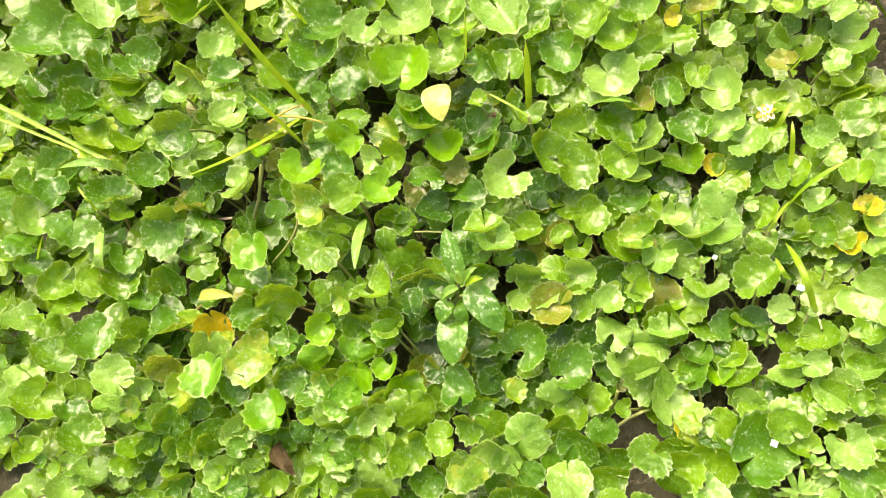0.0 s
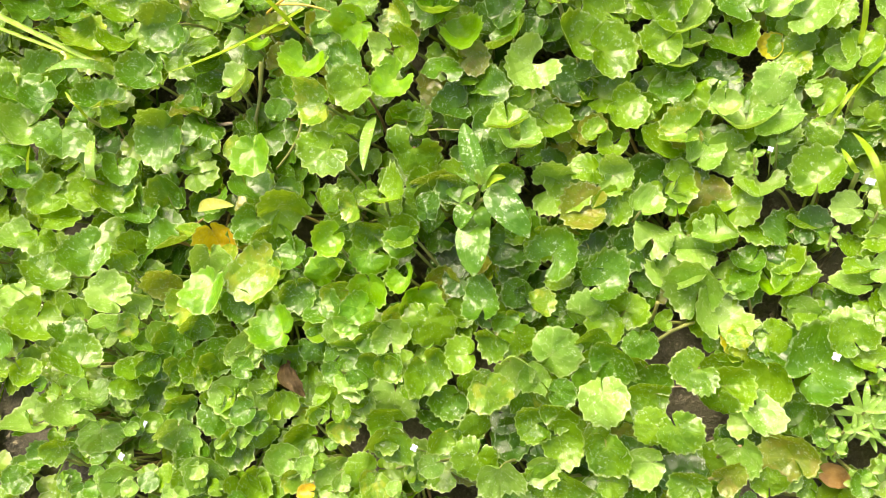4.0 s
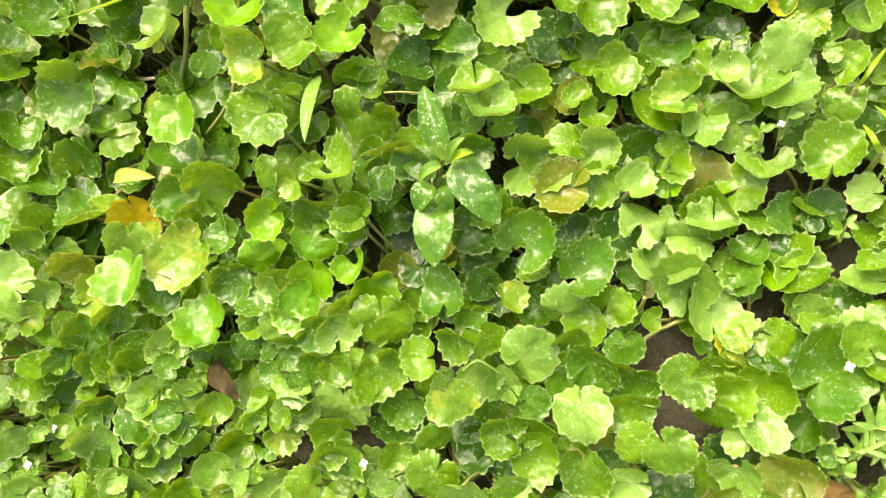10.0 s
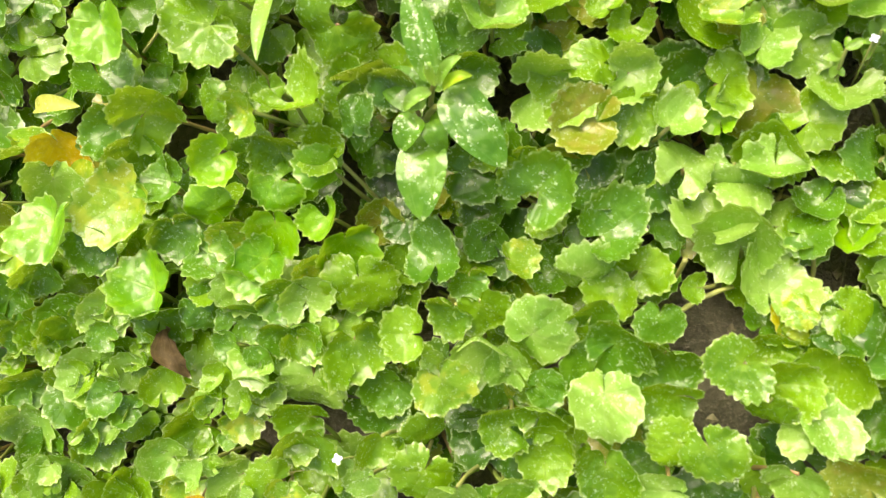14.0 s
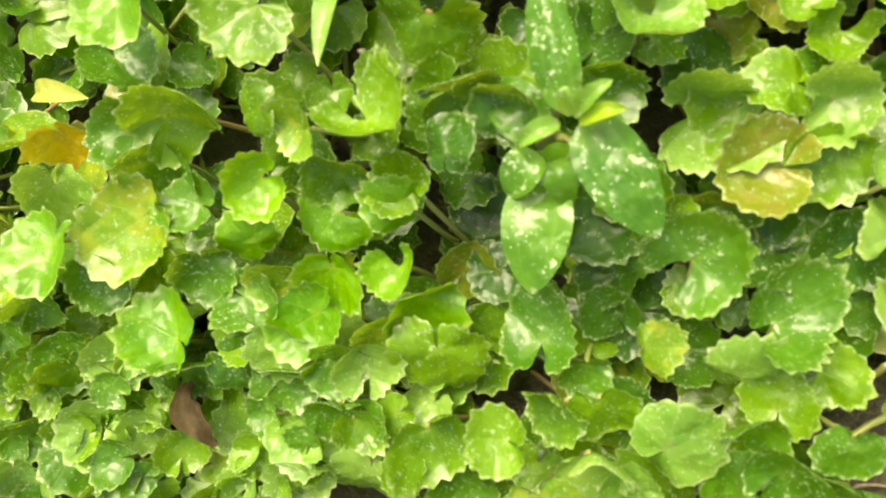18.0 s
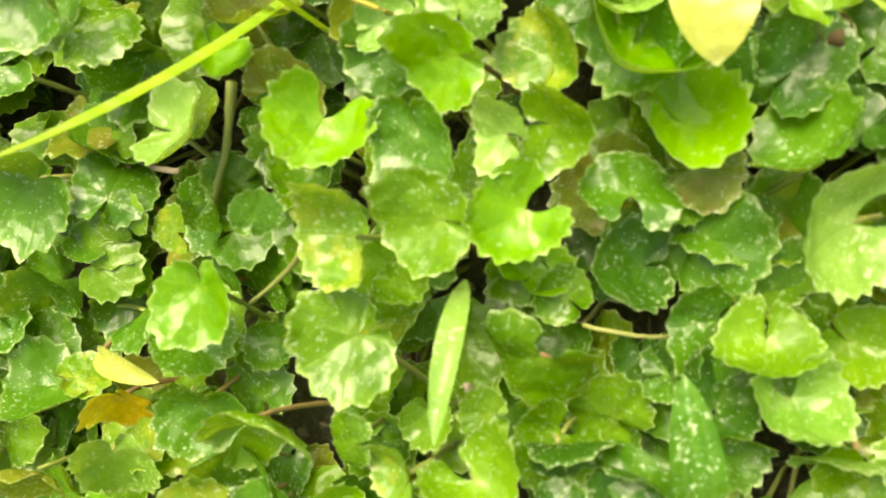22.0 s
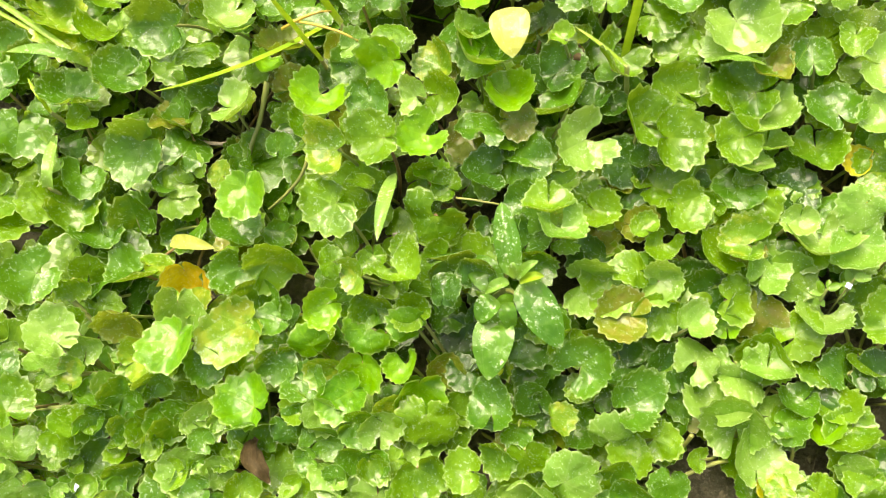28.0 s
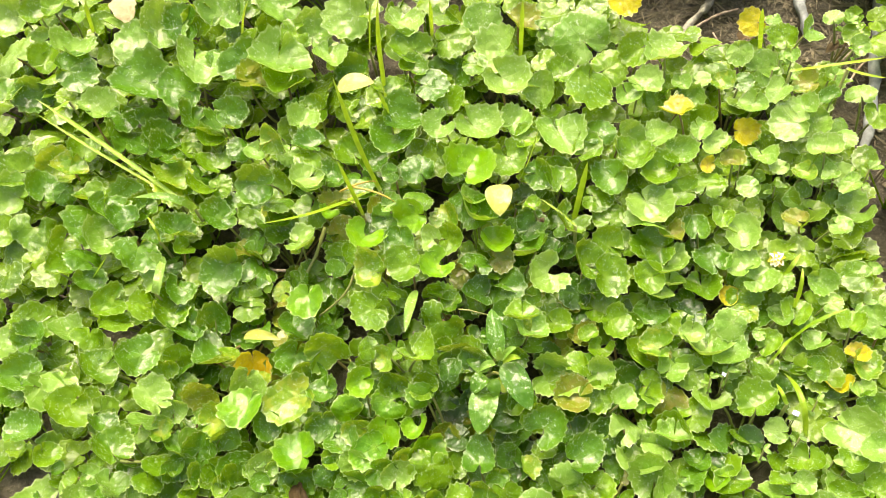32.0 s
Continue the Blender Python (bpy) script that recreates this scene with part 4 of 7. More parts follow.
leaf(p, -0.4789, 0.1886, 0.0965, 0.0135, 104, 0.40, 0.34, 10, 'm')
p = plant(-0.433, 0.166, 5, 'dn')
leaf(p, -0.4458, 0.1676, 0.0966, 0.0131, 49, 0.21, 0.56, 10, 'n')
leaf(p, -0.4411, 0.1838, 0.0714, 0.0147, 12, 0.35, -0.26, 12, 'n')
leaf(p, -0.4237, 0.1571, 0.0982, 0.0157, 140, 0.53, 0.44, 8, 'd')
leaf(p, -0.4338, 0.1434, 0.0955, 0.0176, 28, 0.52, 0.10, 6, 'd')
leaf(p, -0.4203, 0.1780, 0.0858, 0.0155, -101, 0.29, -0.05, 12, 'd')
p = plant(-0.408, 0.147, 3, 'dln')
leaf(p, -0.4199, 0.1364, 0.0957, 0.0156, 26, 0.62, 0.28, 8, 'l')
leaf(p, -0.4088, 0.1552, 0.0976, 0.0127, -3, 0.41, 0.24, 10, 'd')
leaf(p, -0.3951, 0.1500, 0.0671, 0.0092, 81, 0.58, 0.11, 12, 'n')
p = plant(-0.409, 0.174, 1, 'd')
leaf(p, -0.4089, 0.1738, 0.0856, 0.0124, -22, 0.56, -0.00, 12, 'd')
p = plant(-0.377, 0.155, 3, 'd')
leaf(p, -0.3855, 0.1526, 0.0836, 0.0089, 39, 0.32, 0.23, 12, 'd')
leaf(p, -0.3796, 0.1554, 0.0643, 0.0133, 161, 0.53, -0.23, 12, 'd')
leaf(p, -0.3658, 0.1574, 0.0931, 0.0153, -56, 0.42, 0.54, 8, 'd')
p = plant(-0.321, 0.177, 4, 'dw')
leaf(p, -0.3350, 0.1732, 0.0998, 0.0138, 27, 0.56, 0.22, 14, 'd')
leaf(p, -0.3242, 0.1852, 0.0512, 0.0126, -23, 0.02, -0.19, 12, 'd')
leaf(p, -0.3158, 0.1847, 0.0679, 0.0141, 103, 0.21, -0.19, 12, 'd')
leaf(p, -0.3100, 0.1654, 0.0752, 0.0155, 132, 0.05, 0.69, 5, 'w')
p = plant(-0.306, 0.150, 3, 'd')
leaf(p, -0.3197, 0.1407, 0.0864, 0.0168, 43, 0.33, -0.58, 8, 'd')
leaf(p, -0.2946, 0.1484, 0.0779, 0.0134, -97, 0.42, 0.36, 14, 'd')
leaf(p, -0.3033, 0.1614, 0.0738, 0.0134, 126, 0.22, 0.66, 12, 'd')
p = plant(-0.263, 0.157, 5, 'dklnw')
leaf(p, -0.2713, 0.1549, 0.0638, 0.0101, 16, 0.45, 0.10, 12, 'k')
leaf(p, -0.2705, 0.1531, 0.0629, 0.0119, 165, -0.09, -0.32, 8, 'w')
leaf(p, -0.2590, 0.1466, 0.0640, 0.0132, -20, 0.31, -0.18, 12, 'd')
leaf(p, -0.2559, 0.1591, 0.0726, 0.0107, 37, 0.24, -0.34, 12, 'n')
leaf(p, -0.2605, 0.1697, 0.0993, 0.0131, -174, -0.43, 0.14, 4, 'l')
p = plant(-0.231, 0.175, 6, 'dgnw')
leaf(p, -0.2334, 0.1728, 0.0797, 0.0136, 33, -0.22, -0.39, 12, 'n')
leaf(p, -0.2235, 0.1681, 0.0950, 0.0106, 11, 0.26, 0.38, 8, 'n')
leaf(p, -0.2387, 0.1896, 0.0888, 0.0138, -154, -0.03, -0.66, 8, 'w')
leaf(p, -0.2165, 0.1789, 0.1064, 0.0139, 81, 0.30, 0.26, 45, 'g')
leaf(p, -0.2465, 0.1865, 0.0768, 0.0115, -169, 0.28, -0.09, 12, 'd')
leaf(p, -0.2299, 0.1529, 0.1017, 0.0071, -84, 0.62, -0.20, 12, 'd')
p = plant(-0.190, 0.158, 5, 'dmn')
leaf(p, -0.2004, 0.1536, 0.1072, 0.0128, 12, -0.13, -0.32, 22, 'm')
leaf(p, -0.1925, 0.1490, 0.0788, 0.0131, -20, 0.38, -0.25, 12, 'n')
leaf(p, -0.1869, 0.1452, 0.0942, 0.0078, 152, 0.05, 0.66, 8, 'n')
leaf(p, -0.1802, 0.1631, 0.1098, 0.0130, 11, -0.04, -0.33, 6, 'n')
leaf(p, -0.1894, 0.1796, 0.1075, 0.0130, 99, -0.08, -0.31, 6, 'd')
p = plant(-0.151, 0.162, 5, 'gkn')
leaf(p, -0.1602, 0.1583, 0.0827, 0.0092, -148, 0.23, -0.55, 12, 'n')
leaf(p, -0.1552, 0.1586, 0.0856, 0.0094, -107, 0.08, 0.40, 8, 'g')
leaf(p, -0.1597, 0.1705, 0.1044, 0.0124, 46, 0.21, 0.04, 38, 'g')
leaf(p, -0.1467, 0.1550, 0.0867, 0.0077, -21, 0.18, -0.14, 12, 'n')
leaf(p, -0.1326, 0.1665, 0.0830, 0.0125, 27, 0.52, 0.31, 8, 'k')
p = plant(-0.095, 0.143, 4, 'dkln')
leaf(p, -0.1018, 0.1408, 0.0750, 0.0116, -104, 0.13, 0.47, 8, 'k')
leaf(p, -0.0960, 0.1308, 0.0741, 0.0105, 158, 0.18, -0.68, 8, 'd')
leaf(p, -0.0870, 0.1450, 0.0883, 0.0113, 127, 0.09, 0.37, 46, 'l')
leaf(p, -0.0959, 0.1550, 0.0879, 0.0117, 103, -0.11, 0.54, 10, 'n')
p = plant(-0.066, 0.169, 6, 'nw')
leaf(p, -0.0732, 0.1628, 0.0719, 0.0102, 160, -0.08, 0.09, 12, 'n')
leaf(p, -0.0575, 0.1659, 0.0587, 0.0107, 102, -0.18, 0.40, 10, 'w')
leaf(p, -0.0691, 0.1806, 0.0660, 0.0095, 25, -0.18, 0.48, 8, 'w')
leaf(p, -0.0540, 0.1640, 0.0632, 0.0090, -172, 0.06, -0.17, 12, 'w')
leaf(p, -0.0899, 0.1759, 0.0734, 0.0126, -111, 0.35, -0.20, 12, 'n')
leaf(p, -0.0515, 0.1618, 0.0702, 0.0068, -53, -0.03, 0.03, 12, 'n')
p = plant(-0.026, 0.158, 6, 'kn')
leaf(p, -0.0413, 0.1559, 0.0639, 0.0087, 75, 0.04, -0.04, 38, 'n')
leaf(p, -0.0354, 0.1734, 0.0746, 0.0118, 165, 0.30, -0.15, 4, 'n')
leaf(p, -0.0180, 0.1570, 0.0668, 0.0142, 38, 0.58, 0.44, 5, 'n')
leaf(p, -0.0242, 0.1781, 0.0675, 0.0081, -33, -0.29, -0.29, 12, 'n')
leaf(p, -0.0176, 0.1402, 0.0525, 0.0156, -91, -0.28, -0.00, 12, 'k')
leaf(p, -0.0171, 0.1407, 0.0551, 0.0126, 51, -0.11, -0.44, 18, 'k')
p = plant(0.005, 0.169, 6, 'lmn')
leaf(p, -0.0062, 0.1637, 0.0690, 0.0122, 1, -0.10, 0.07, 32, 'm')
leaf(p, 0.0038, 0.1742, 0.0464, 0.0138, 0, -0.32, 0.50, 28, 'n')
leaf(p, 0.0060, 0.1542, 0.0650, 0.0119, -121, 0.27, 0.18, 8, 'l')
leaf(p, -0.0046, 0.1851, 0.0713, 0.0119, 100, -0.28, 0.03, 32, 'n')
leaf(p, 0.0144, 0.1776, 0.0762, 0.0078, 95, -0.01, -0.24, 12, 'l')
leaf(p, 0.0182, 0.1567, 0.0605, 0.0119, -149, 0.02, -0.46, 12, 'n')
p = plant(-0.001, 0.135, 2, 'nw')
leaf(p, -0.0047, 0.1377, 0.0638, 0.0111, -166, 0.52, 0.06, 22, 'n')
leaf(p, 0.0037, 0.1317, 0.0467, 0.0101, -52, 0.03, 0.04, 12, 'w')
p = plant(0.037, 0.175, 4, 'l')
leaf(p, 0.0255, 0.1703, 0.0687, 0.0159, 91, -0.07, 0.57, 18, 'l')
leaf(p, 0.0415, 0.1693, 0.0744, 0.0127, 91, -0.12, 0.29, 12, 'l')
leaf(p, 0.0434, 0.1726, 0.0542, 0.0113, -111, -0.25, 0.22, 10, 'l')
leaf(p, 0.0369, 0.1868, 0.0821, 0.0108, 62, 0.16, -0.44, 12, 'l')
p = plant(0.061, 0.168, 3, 'n')
leaf(p, 0.0563, 0.1555, 0.0481, 0.0135, -141, 0.23, -0.33, 18, 'n')
leaf(p, 0.0627, 0.1661, 0.0748, 0.0094, 68, -0.30, -0.23, 38, 'n')
leaf(p, 0.0636, 0.1831, 0.0749, 0.0088, -139, -0.41, -0.24, 12, 'n')
p = plant(0.102, 0.175, 6, 'lny')
leaf(p, 0.1040, 0.1656, 0.0508, 0.0094, 69, -0.29, 0.24, 10, 'l')
leaf(p, 0.1116, 0.1730, 0.0580, 0.0093, 85, -0.30, 0.37, 10, 'y')
leaf(p, 0.0956, 0.1766, 0.0672, 0.0081, -178, -0.11, -0.36, 12, 'n')
leaf(p, 0.1242, 0.1687, 0.0660, 0.0076, -82, -0.32, 0.23, 10, 'l')
leaf(p, 0.0868, 0.1787, 0.0518, 0.0123, 92, -0.19, 0.47, 12, 'l')
leaf(p, 0.0890, 0.1870, 0.0547, 0.0125, -140, -0.27, 0.01, 20, 'l')
p = plant(0.124, 0.144, 4, 'ln')
leaf(p, 0.1133, 0.1407, 0.0565, 0.0090, 116, -0.30, 0.28, 10, 'l')
leaf(p, 0.1222, 0.1419, 0.0610, 0.0159, 157, -0.36, -0.23, 12, 'l')
leaf(p, 0.1315, 0.1307, 0.0694, 0.0092, 17, -0.13, -0.06, 12, 'l')
leaf(p, 0.1308, 0.1608, 0.0638, 0.0111, -139, 0.19, -0.51, 12, 'n')
p = plant(-0.491, 0.203, 2, 'mn')
leaf(p, -0.5030, 0.1956, 0.0833, 0.0173, -76, 0.53, -0.35, 12, 'm')
leaf(p, -0.4793, 0.2113, 0.0919, 0.0138, -76, 0.30, 0.18, 12, 'n')
p = plant(-0.461, 0.231, 4, 'dl')
leaf(p, -0.4702, 0.2189, 0.0805, 0.0123, 69, 0.24, 0.39, 12, 'd')
leaf(p, -0.4784, 0.2440, 0.1092, 0.0159, -115, 0.50, 0.14, 10, 'l')
leaf(p, -0.4552, 0.2420, 0.1037, 0.0137, 141, 0.47, 0.13, 10, 'd')
leaf(p, -0.4420, 0.2209, 0.0998, 0.0194, -72, 0.45, 0.57, 8, 'd')
p = plant(-0.416, 0.223, 3, 'dn')
leaf(p, -0.4221, 0.2126, 0.0893, 0.0143, 132, 0.30, 0.67, 12, 'n')
leaf(p, -0.4059, 0.2215, 0.0971, 0.0176, -104, 0.49, 0.46, 8, 'd')
leaf(p, -0.4204, 0.2362, 0.0921, 0.0167, 31, 0.43, 0.14, 12, 'd')
p = plant(-0.387, 0.209, 4, 'dmn')
leaf(p, -0.3928, 0.2024, 0.0948, 0.0152, -147, 0.33, 0.30, 8, 'm')
leaf(p, -0.3861, 0.1944, 0.0925, 0.0173, 83, 0.52, 0.38, 8, 'm')
leaf(p, -0.3766, 0.2095, 0.0870, 0.0133, 58, 0.46, -0.01, 14, 'd')
leaf(p, -0.3917, 0.2293, 0.0936, 0.0091, -175, 0.49, 0.33, 12, 'n')
p = plant(-0.357, 0.206, 3, 'n')
leaf(p, -0.3633, 0.1959, 0.0948, 0.0128, -76, 0.30, 0.68, 8, 'n')
leaf(p, -0.3468, 0.2025, 0.0969, 0.0095, -145, 0.12, -0.35, 12, 'n')
leaf(p, -0.3618, 0.2187, 0.0993, 0.0131, -19, 0.31, 0.27, 10, 'n')
p = plant(-0.310, 0.229, 6, 'dlmn')
leaf(p, -0.3074, 0.2210, 0.0864, 0.0120, 175, -0.09, -0.65, 12, 'n')
leaf(p, -0.3081, 0.2408, 0.0876, 0.0097, -52, 0.35, -0.17, 12, 'd')
leaf(p, -0.3053, 0.2416, 0.0991, 0.0095, 97, 0.42, -0.21, 12, 'l')
leaf(p, -0.3102, 0.2429, 0.1179, 0.0127, -126, -0.24, -0.89, 10, 'm')
leaf(p, -0.3287, 0.2340, 0.1036, 0.0087, 67, 0.14, -0.07, 12, 'l')
leaf(p, -0.2997, 0.1935, 0.1251, 0.0150, 12, 0.14, -0.56, 6, 'd')
p = plant(-0.291, 0.188, 5, 'dn')
leaf(p, -0.3073, 0.1902, 0.1147, 0.0116, 111, 0.54, 0.16, 12, 'd')
leaf(p, -0.2890, 0.1840, 0.0899, 0.0131, -166, 0.39, -0.51, 12, 'd')
leaf(p, -0.2880, 0.1821, 0.0989, 0.0108, 11, 0.34, 0.49, 8, 'd')
leaf(p, -0.2861, 0.1886, 0.1129, 0.0115, -163, 0.08, 0.45, 8, 'n')
leaf(p, -0.2826, 0.1942, 0.0731, 0.0119, 65, -0.00, 0.12, 12, 'd')
p = plant(-0.270, 0.221, 6, 'dln')
leaf(p, -0.2749, 0.2243, 0.1213, 0.0103, 100, 0.29, 0.08, 10, 'n')
leaf(p, -0.2657, 0.2308, 0.0958, 0.0109, -161, 0.49, -0.04, 12, 'd')
leaf(p, -0.2612, 0.2247, 0.1099, 0.0094, -110, 0.38, -0.15, 12, 'd')
leaf(p, -0.2819, 0.2393, 0.1193, 0.0125, -3, 0.24, 0.20, 10, 'd')
leaf(p, -0.2697, 0.2081, 0.1214, 0.0120, 59, 0.28, 0.11, 18, 'l')
leaf(p, -0.2693, 0.2014, 0.1177, 0.0107, 127, 0.22, 0.63, 15, 'l')
p = plant(-0.251, 0.199, 2, 'gw')
leaf(p, -0.2519, 0.2077, 0.0950, 0.0131, -67, 0.04, 0.56, 10, 'w')
leaf(p, -0.2495, 0.1906, 0.1086, 0.0080, 155, 0.34, 0.59, 8, 'g')
p = plant(-0.212, 0.215, 4, 'dlw')
leaf(p, -0.2189, 0.2128, 0.0908, 0.0118, 98, 0.43, 0.42, 8, 'w')
leaf(p, -0.2099, 0.2038, 0.0965, 0.0118, 36, 0.20, -0.37, 12, 'd')
leaf(p, -0.2051, 0.2073, 0.1123, 0.0078, -142, 0.06, -0.15, 12, 'l')
leaf(p, -0.2157, 0.2349, 0.1101, 0.0073, 28, 0.01, -0.55, 12, 'd')
p = plant(-0.175, 0.208, 5, 'glmnw')
leaf(p, -0.1881, 0.2030, 0.1104, 0.0125, 20, -0.08, -0.66, 6, 'g')
leaf(p, -0.1869, 0.2158, 0.1133, 0.0103, -74, 0.16, 0.36, 8, 'n')
leaf(p, -0.1705, 0.2207, 0.0840, 0.0104, 87, 0.35, -0.61, 12, 'w')
leaf(p, -0.1678, 0.1881, 0.1102, 0.0087, -18, -0.21, -0.49, 30, 'l')
leaf(p, -0.1639, 0.2129, 0.1013, 0.0116, -78, -0.42, -0.45, 8, 'm')
p = plant(-0.146, 0.206, 5, 'dgln')
leaf(p, -0.1556, 0.1937, 0.1057, 0.0116, -163, -0.42, -0.57, 12, 'n')
leaf(p, -0.1364, 0.1835, 0.0963, 0.0121, -78, 0.13, 0.41, 42, 'd')
leaf(p, -0.1443, 0.2124, 0.1095, 0.0143, 78, 0.34, 0.59, 15, 'g')
leaf(p, -0.1412, 0.2187, 0.1052, 0.0140, 119, -0.31, -0.35, 12, 'd')
leaf(p, -0.1511, 0.2226, 0.1117, 0.0101, -63, 0.29, 0.57, 20, 'l')
p = plant(-0.117, 0.198, 6, 'dgkw')
leaf(p, -0.1259, 0.2028, 0.0981, 0.0131, -167, -0.01, 0.33, 12, 'g')
leaf(p, -0.1204, 0.1937, 0.0923, 0.0097, -174, 0.16, -0.46, 12, 'w')
leaf(p, -0.1247, 0.1856, 0.0822, 0.0067, 113, -0.07, 0.57, 8, 'g')
leaf(p, -0.1179, 0.2230, 0.0856, 0.0100, 43, 0.42, 0.05, 12, 'k')
leaf(p, -0.1001, 0.2035, 0.0960, 0.0133, -41, -0.55, 0.43, 4, 'd')
leaf(p, -0.1134, 0.1785, 0.0834, 0.0146, -168, -0.32, -0.34, 3, 'd')
p = plant(-0.096, 0.225, 6, 'kn')
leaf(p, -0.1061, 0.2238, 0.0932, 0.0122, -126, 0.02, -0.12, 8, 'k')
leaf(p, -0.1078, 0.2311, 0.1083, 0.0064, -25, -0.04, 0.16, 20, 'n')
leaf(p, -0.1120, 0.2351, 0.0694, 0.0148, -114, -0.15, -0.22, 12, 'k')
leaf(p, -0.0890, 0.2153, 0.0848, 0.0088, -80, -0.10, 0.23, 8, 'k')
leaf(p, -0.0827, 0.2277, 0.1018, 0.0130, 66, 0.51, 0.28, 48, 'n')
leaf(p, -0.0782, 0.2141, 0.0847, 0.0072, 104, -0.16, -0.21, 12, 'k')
p = plant(-0.074, 0.194, 3, 'kln')
leaf(p, -0.0880, 0.1878, 0.0940, 0.0153, 41, 0.47, -0.11, 42, 'l')
leaf(p, -0.0679, 0.1901, 0.0735, 0.0125, 10, 0.26, -0.23, 12, 'k')
leaf(p, -0.0671, 0.2051, 0.0920, 0.0139, -0, 0.74, -0.04, 22, 'n')
p = plant(-0.050, 0.194, 3, 'kn')
leaf(p, -0.0564, 0.1930, 0.0762, 0.0086, -78, -0.12, 0.18, 12, 'k')
leaf(p, -0.0480, 0.1869, 0.0669, 0.0139, -143, 0.01, -0.21, 12, 'n')
leaf(p, -0.0470, 0.2029, 0.0840, 0.0143, -169, 0.34, -0.25, 8, 'n')
p = plant(-0.013, 0.203, 6, 'dln')
leaf(p, -0.0203, 0.2033, 0.0531, 0.0106, -87, -0.21, -0.21, 12, 'n')
leaf(p, -0.0201, 0.2057, 0.0884, 0.0112, 34, 0.06, -0.35, 12, 'n')
leaf(p, -0.0169, 0.2062, 0.0709, 0.0091, -144, -0.29, 0.29, 8, 'd')
leaf(p, -0.0101, 0.1973, 0.0802, 0.0086, 95, -0.05, 0.50, 12, 'l')
leaf(p, -0.0061, 0.1980, 0.0482, 0.0135, 99, -0.09, -0.15, 24, 'n')
leaf(p, -0.0062, 0.2094, 0.0793, 0.0105, 92, -0.08, 0.53, 12, 'l')
p = plant(-0.006, 0.225, 6, 'lnw')
leaf(p, -0.0103, 0.2188, 0.0821, 0.0159, 92, -0.07, 0.50, 25, 'l')
leaf(p, -0.0214, 0.2309, 0.0865, 0.0153, 9, -0.09, -0.11, 12, 'n')
leaf(p, 0.0010, 0.2064, 0.0490, 0.0106, 36, -0.01, -0.26, 12, 'l')
leaf(p, -0.0106, 0.2412, 0.0897, 0.0093, 144, -0.11, 0.32, 20, 'w')
leaf(p, -0.0144, 0.2414, 0.0661, 0.0117, 3, -0.27, 0.01, 20, 'n')
leaf(p, 0.0167, 0.2127, 0.0740, 0.0128, 106, -0.19, 0.27, 10, 'n')
p = plant(0.024, 0.206, 2, 'ny')
leaf(p, 0.0124, 0.1980, 0.0703, 0.0097, -118, -0.17, 0.15, 10, 'n')
leaf(p, 0.0352, 0.2148, 0.0696, 0.0073, 8, -0.23, -0.12, 12, 'y')
p = plant(0.049, 0.217, 6, 'lmno')
leaf(p, 0.0450, 0.2166, 0.0746, 0.0125, 156, 0.05, -0.45, 12, 'n')
leaf(p, 0.0515, 0.2230, 0.0849, 0.0110, -173, -0.22, -0.09, 22, 'l')
leaf(p, 0.0454, 0.2044, 0.0730, 0.0096, 59, -0.22, 0.15, 10, 'm')
leaf(p, 0.0396, 0.2324, 0.0855, 0.0111, -53, -0.20, -0.10, 10, 'l')
leaf(p, 0.0485, 0.1999, 0.0597, 0.0047, 10, -0.11, -0.04, 12, 'o')
leaf(p, 0.0636, 0.2262, 0.0857, 0.0095, 68, -0.25, 0.10, 10, 'n')
p = plant(0.063, 0.196, 2, 'l')
leaf(p, 0.0559, 0.1862, 0.0783, 0.0044, 7, -0.05, -0.20, 12, 'l')
leaf(p, 0.0692, 0.2064, 0.0707, 0.0095, -165, -0.26, 0.30, 10, 'l')
p = plant(0.090, 0.215, 5, 'ln')
leaf(p, 0.0787, 0.2096, 0.0744, 0.0106, -113, -0.20, 0.12, 10, 'n')
leaf(p, 0.0903, 0.2202, 0.0702, 0.0116, 156, 0.03, -0.29, 12, 'n')
leaf(p, 0.0944, 0.1950, 0.0659, 0.0094, 29, -0.28, 0.32, 10, 'l')
leaf(p, 0.0975, 0.2199, 0.0821, 0.0079, -146, -0.30, 0.12, 10, 'l')
leaf(p, 0.0891, 0.2306, 0.0866, 0.0097, 123, 0.10, -0.47, 10, 'l')
p = plant(0.120, 0.200, 4, 'lmny')
leaf(p, 0.1114, 0.2078, 0.0803, 0.0092, -113, -0.32, 0.15, 10, 'n')
leaf(p, 0.1257, 0.2159, 0.0740, 0.0115, -20, -0.17, -0.37, 12, 'l')
leaf(p, 0.1185, 0.1911, 0.0707, 0.0077, -134, -0.32, 0.19, 10, 'y')
leaf(p, 0.1231, 0.1859, 0.0685, 0.0104, 171, 0.11, -0.01, 12, 'm')
p = plant(-0.562, 0.249, 2, 'dn')
leaf(p, -0.5712, 0.2450, 0.1062, 0.0170, -71, 0.06, 0.18, 12, 'n')
leaf(p, -0.5523, 0.2525, 0.1005, 0.0161, 48, 0.48, -0.53, 12, 'd')
p = plant(-0.523, 0.285, 2, 'dl')
leaf(p, -0.5151, 0.2749, 0.1139, 0.0186, -155, 0.60, -0.06, 8, 'd')
leaf(p, -0.5310, 0.2942, 0.1162, 0.0189, -95, 0.33, 0.43, 8, 'l')
p = plant(-0.445, 0.267, 2, 'd')
leaf(p, -0.4516, 0.2740, 0.1143, 0.0242, 32, 0.48, 0.09, 8, 'd')
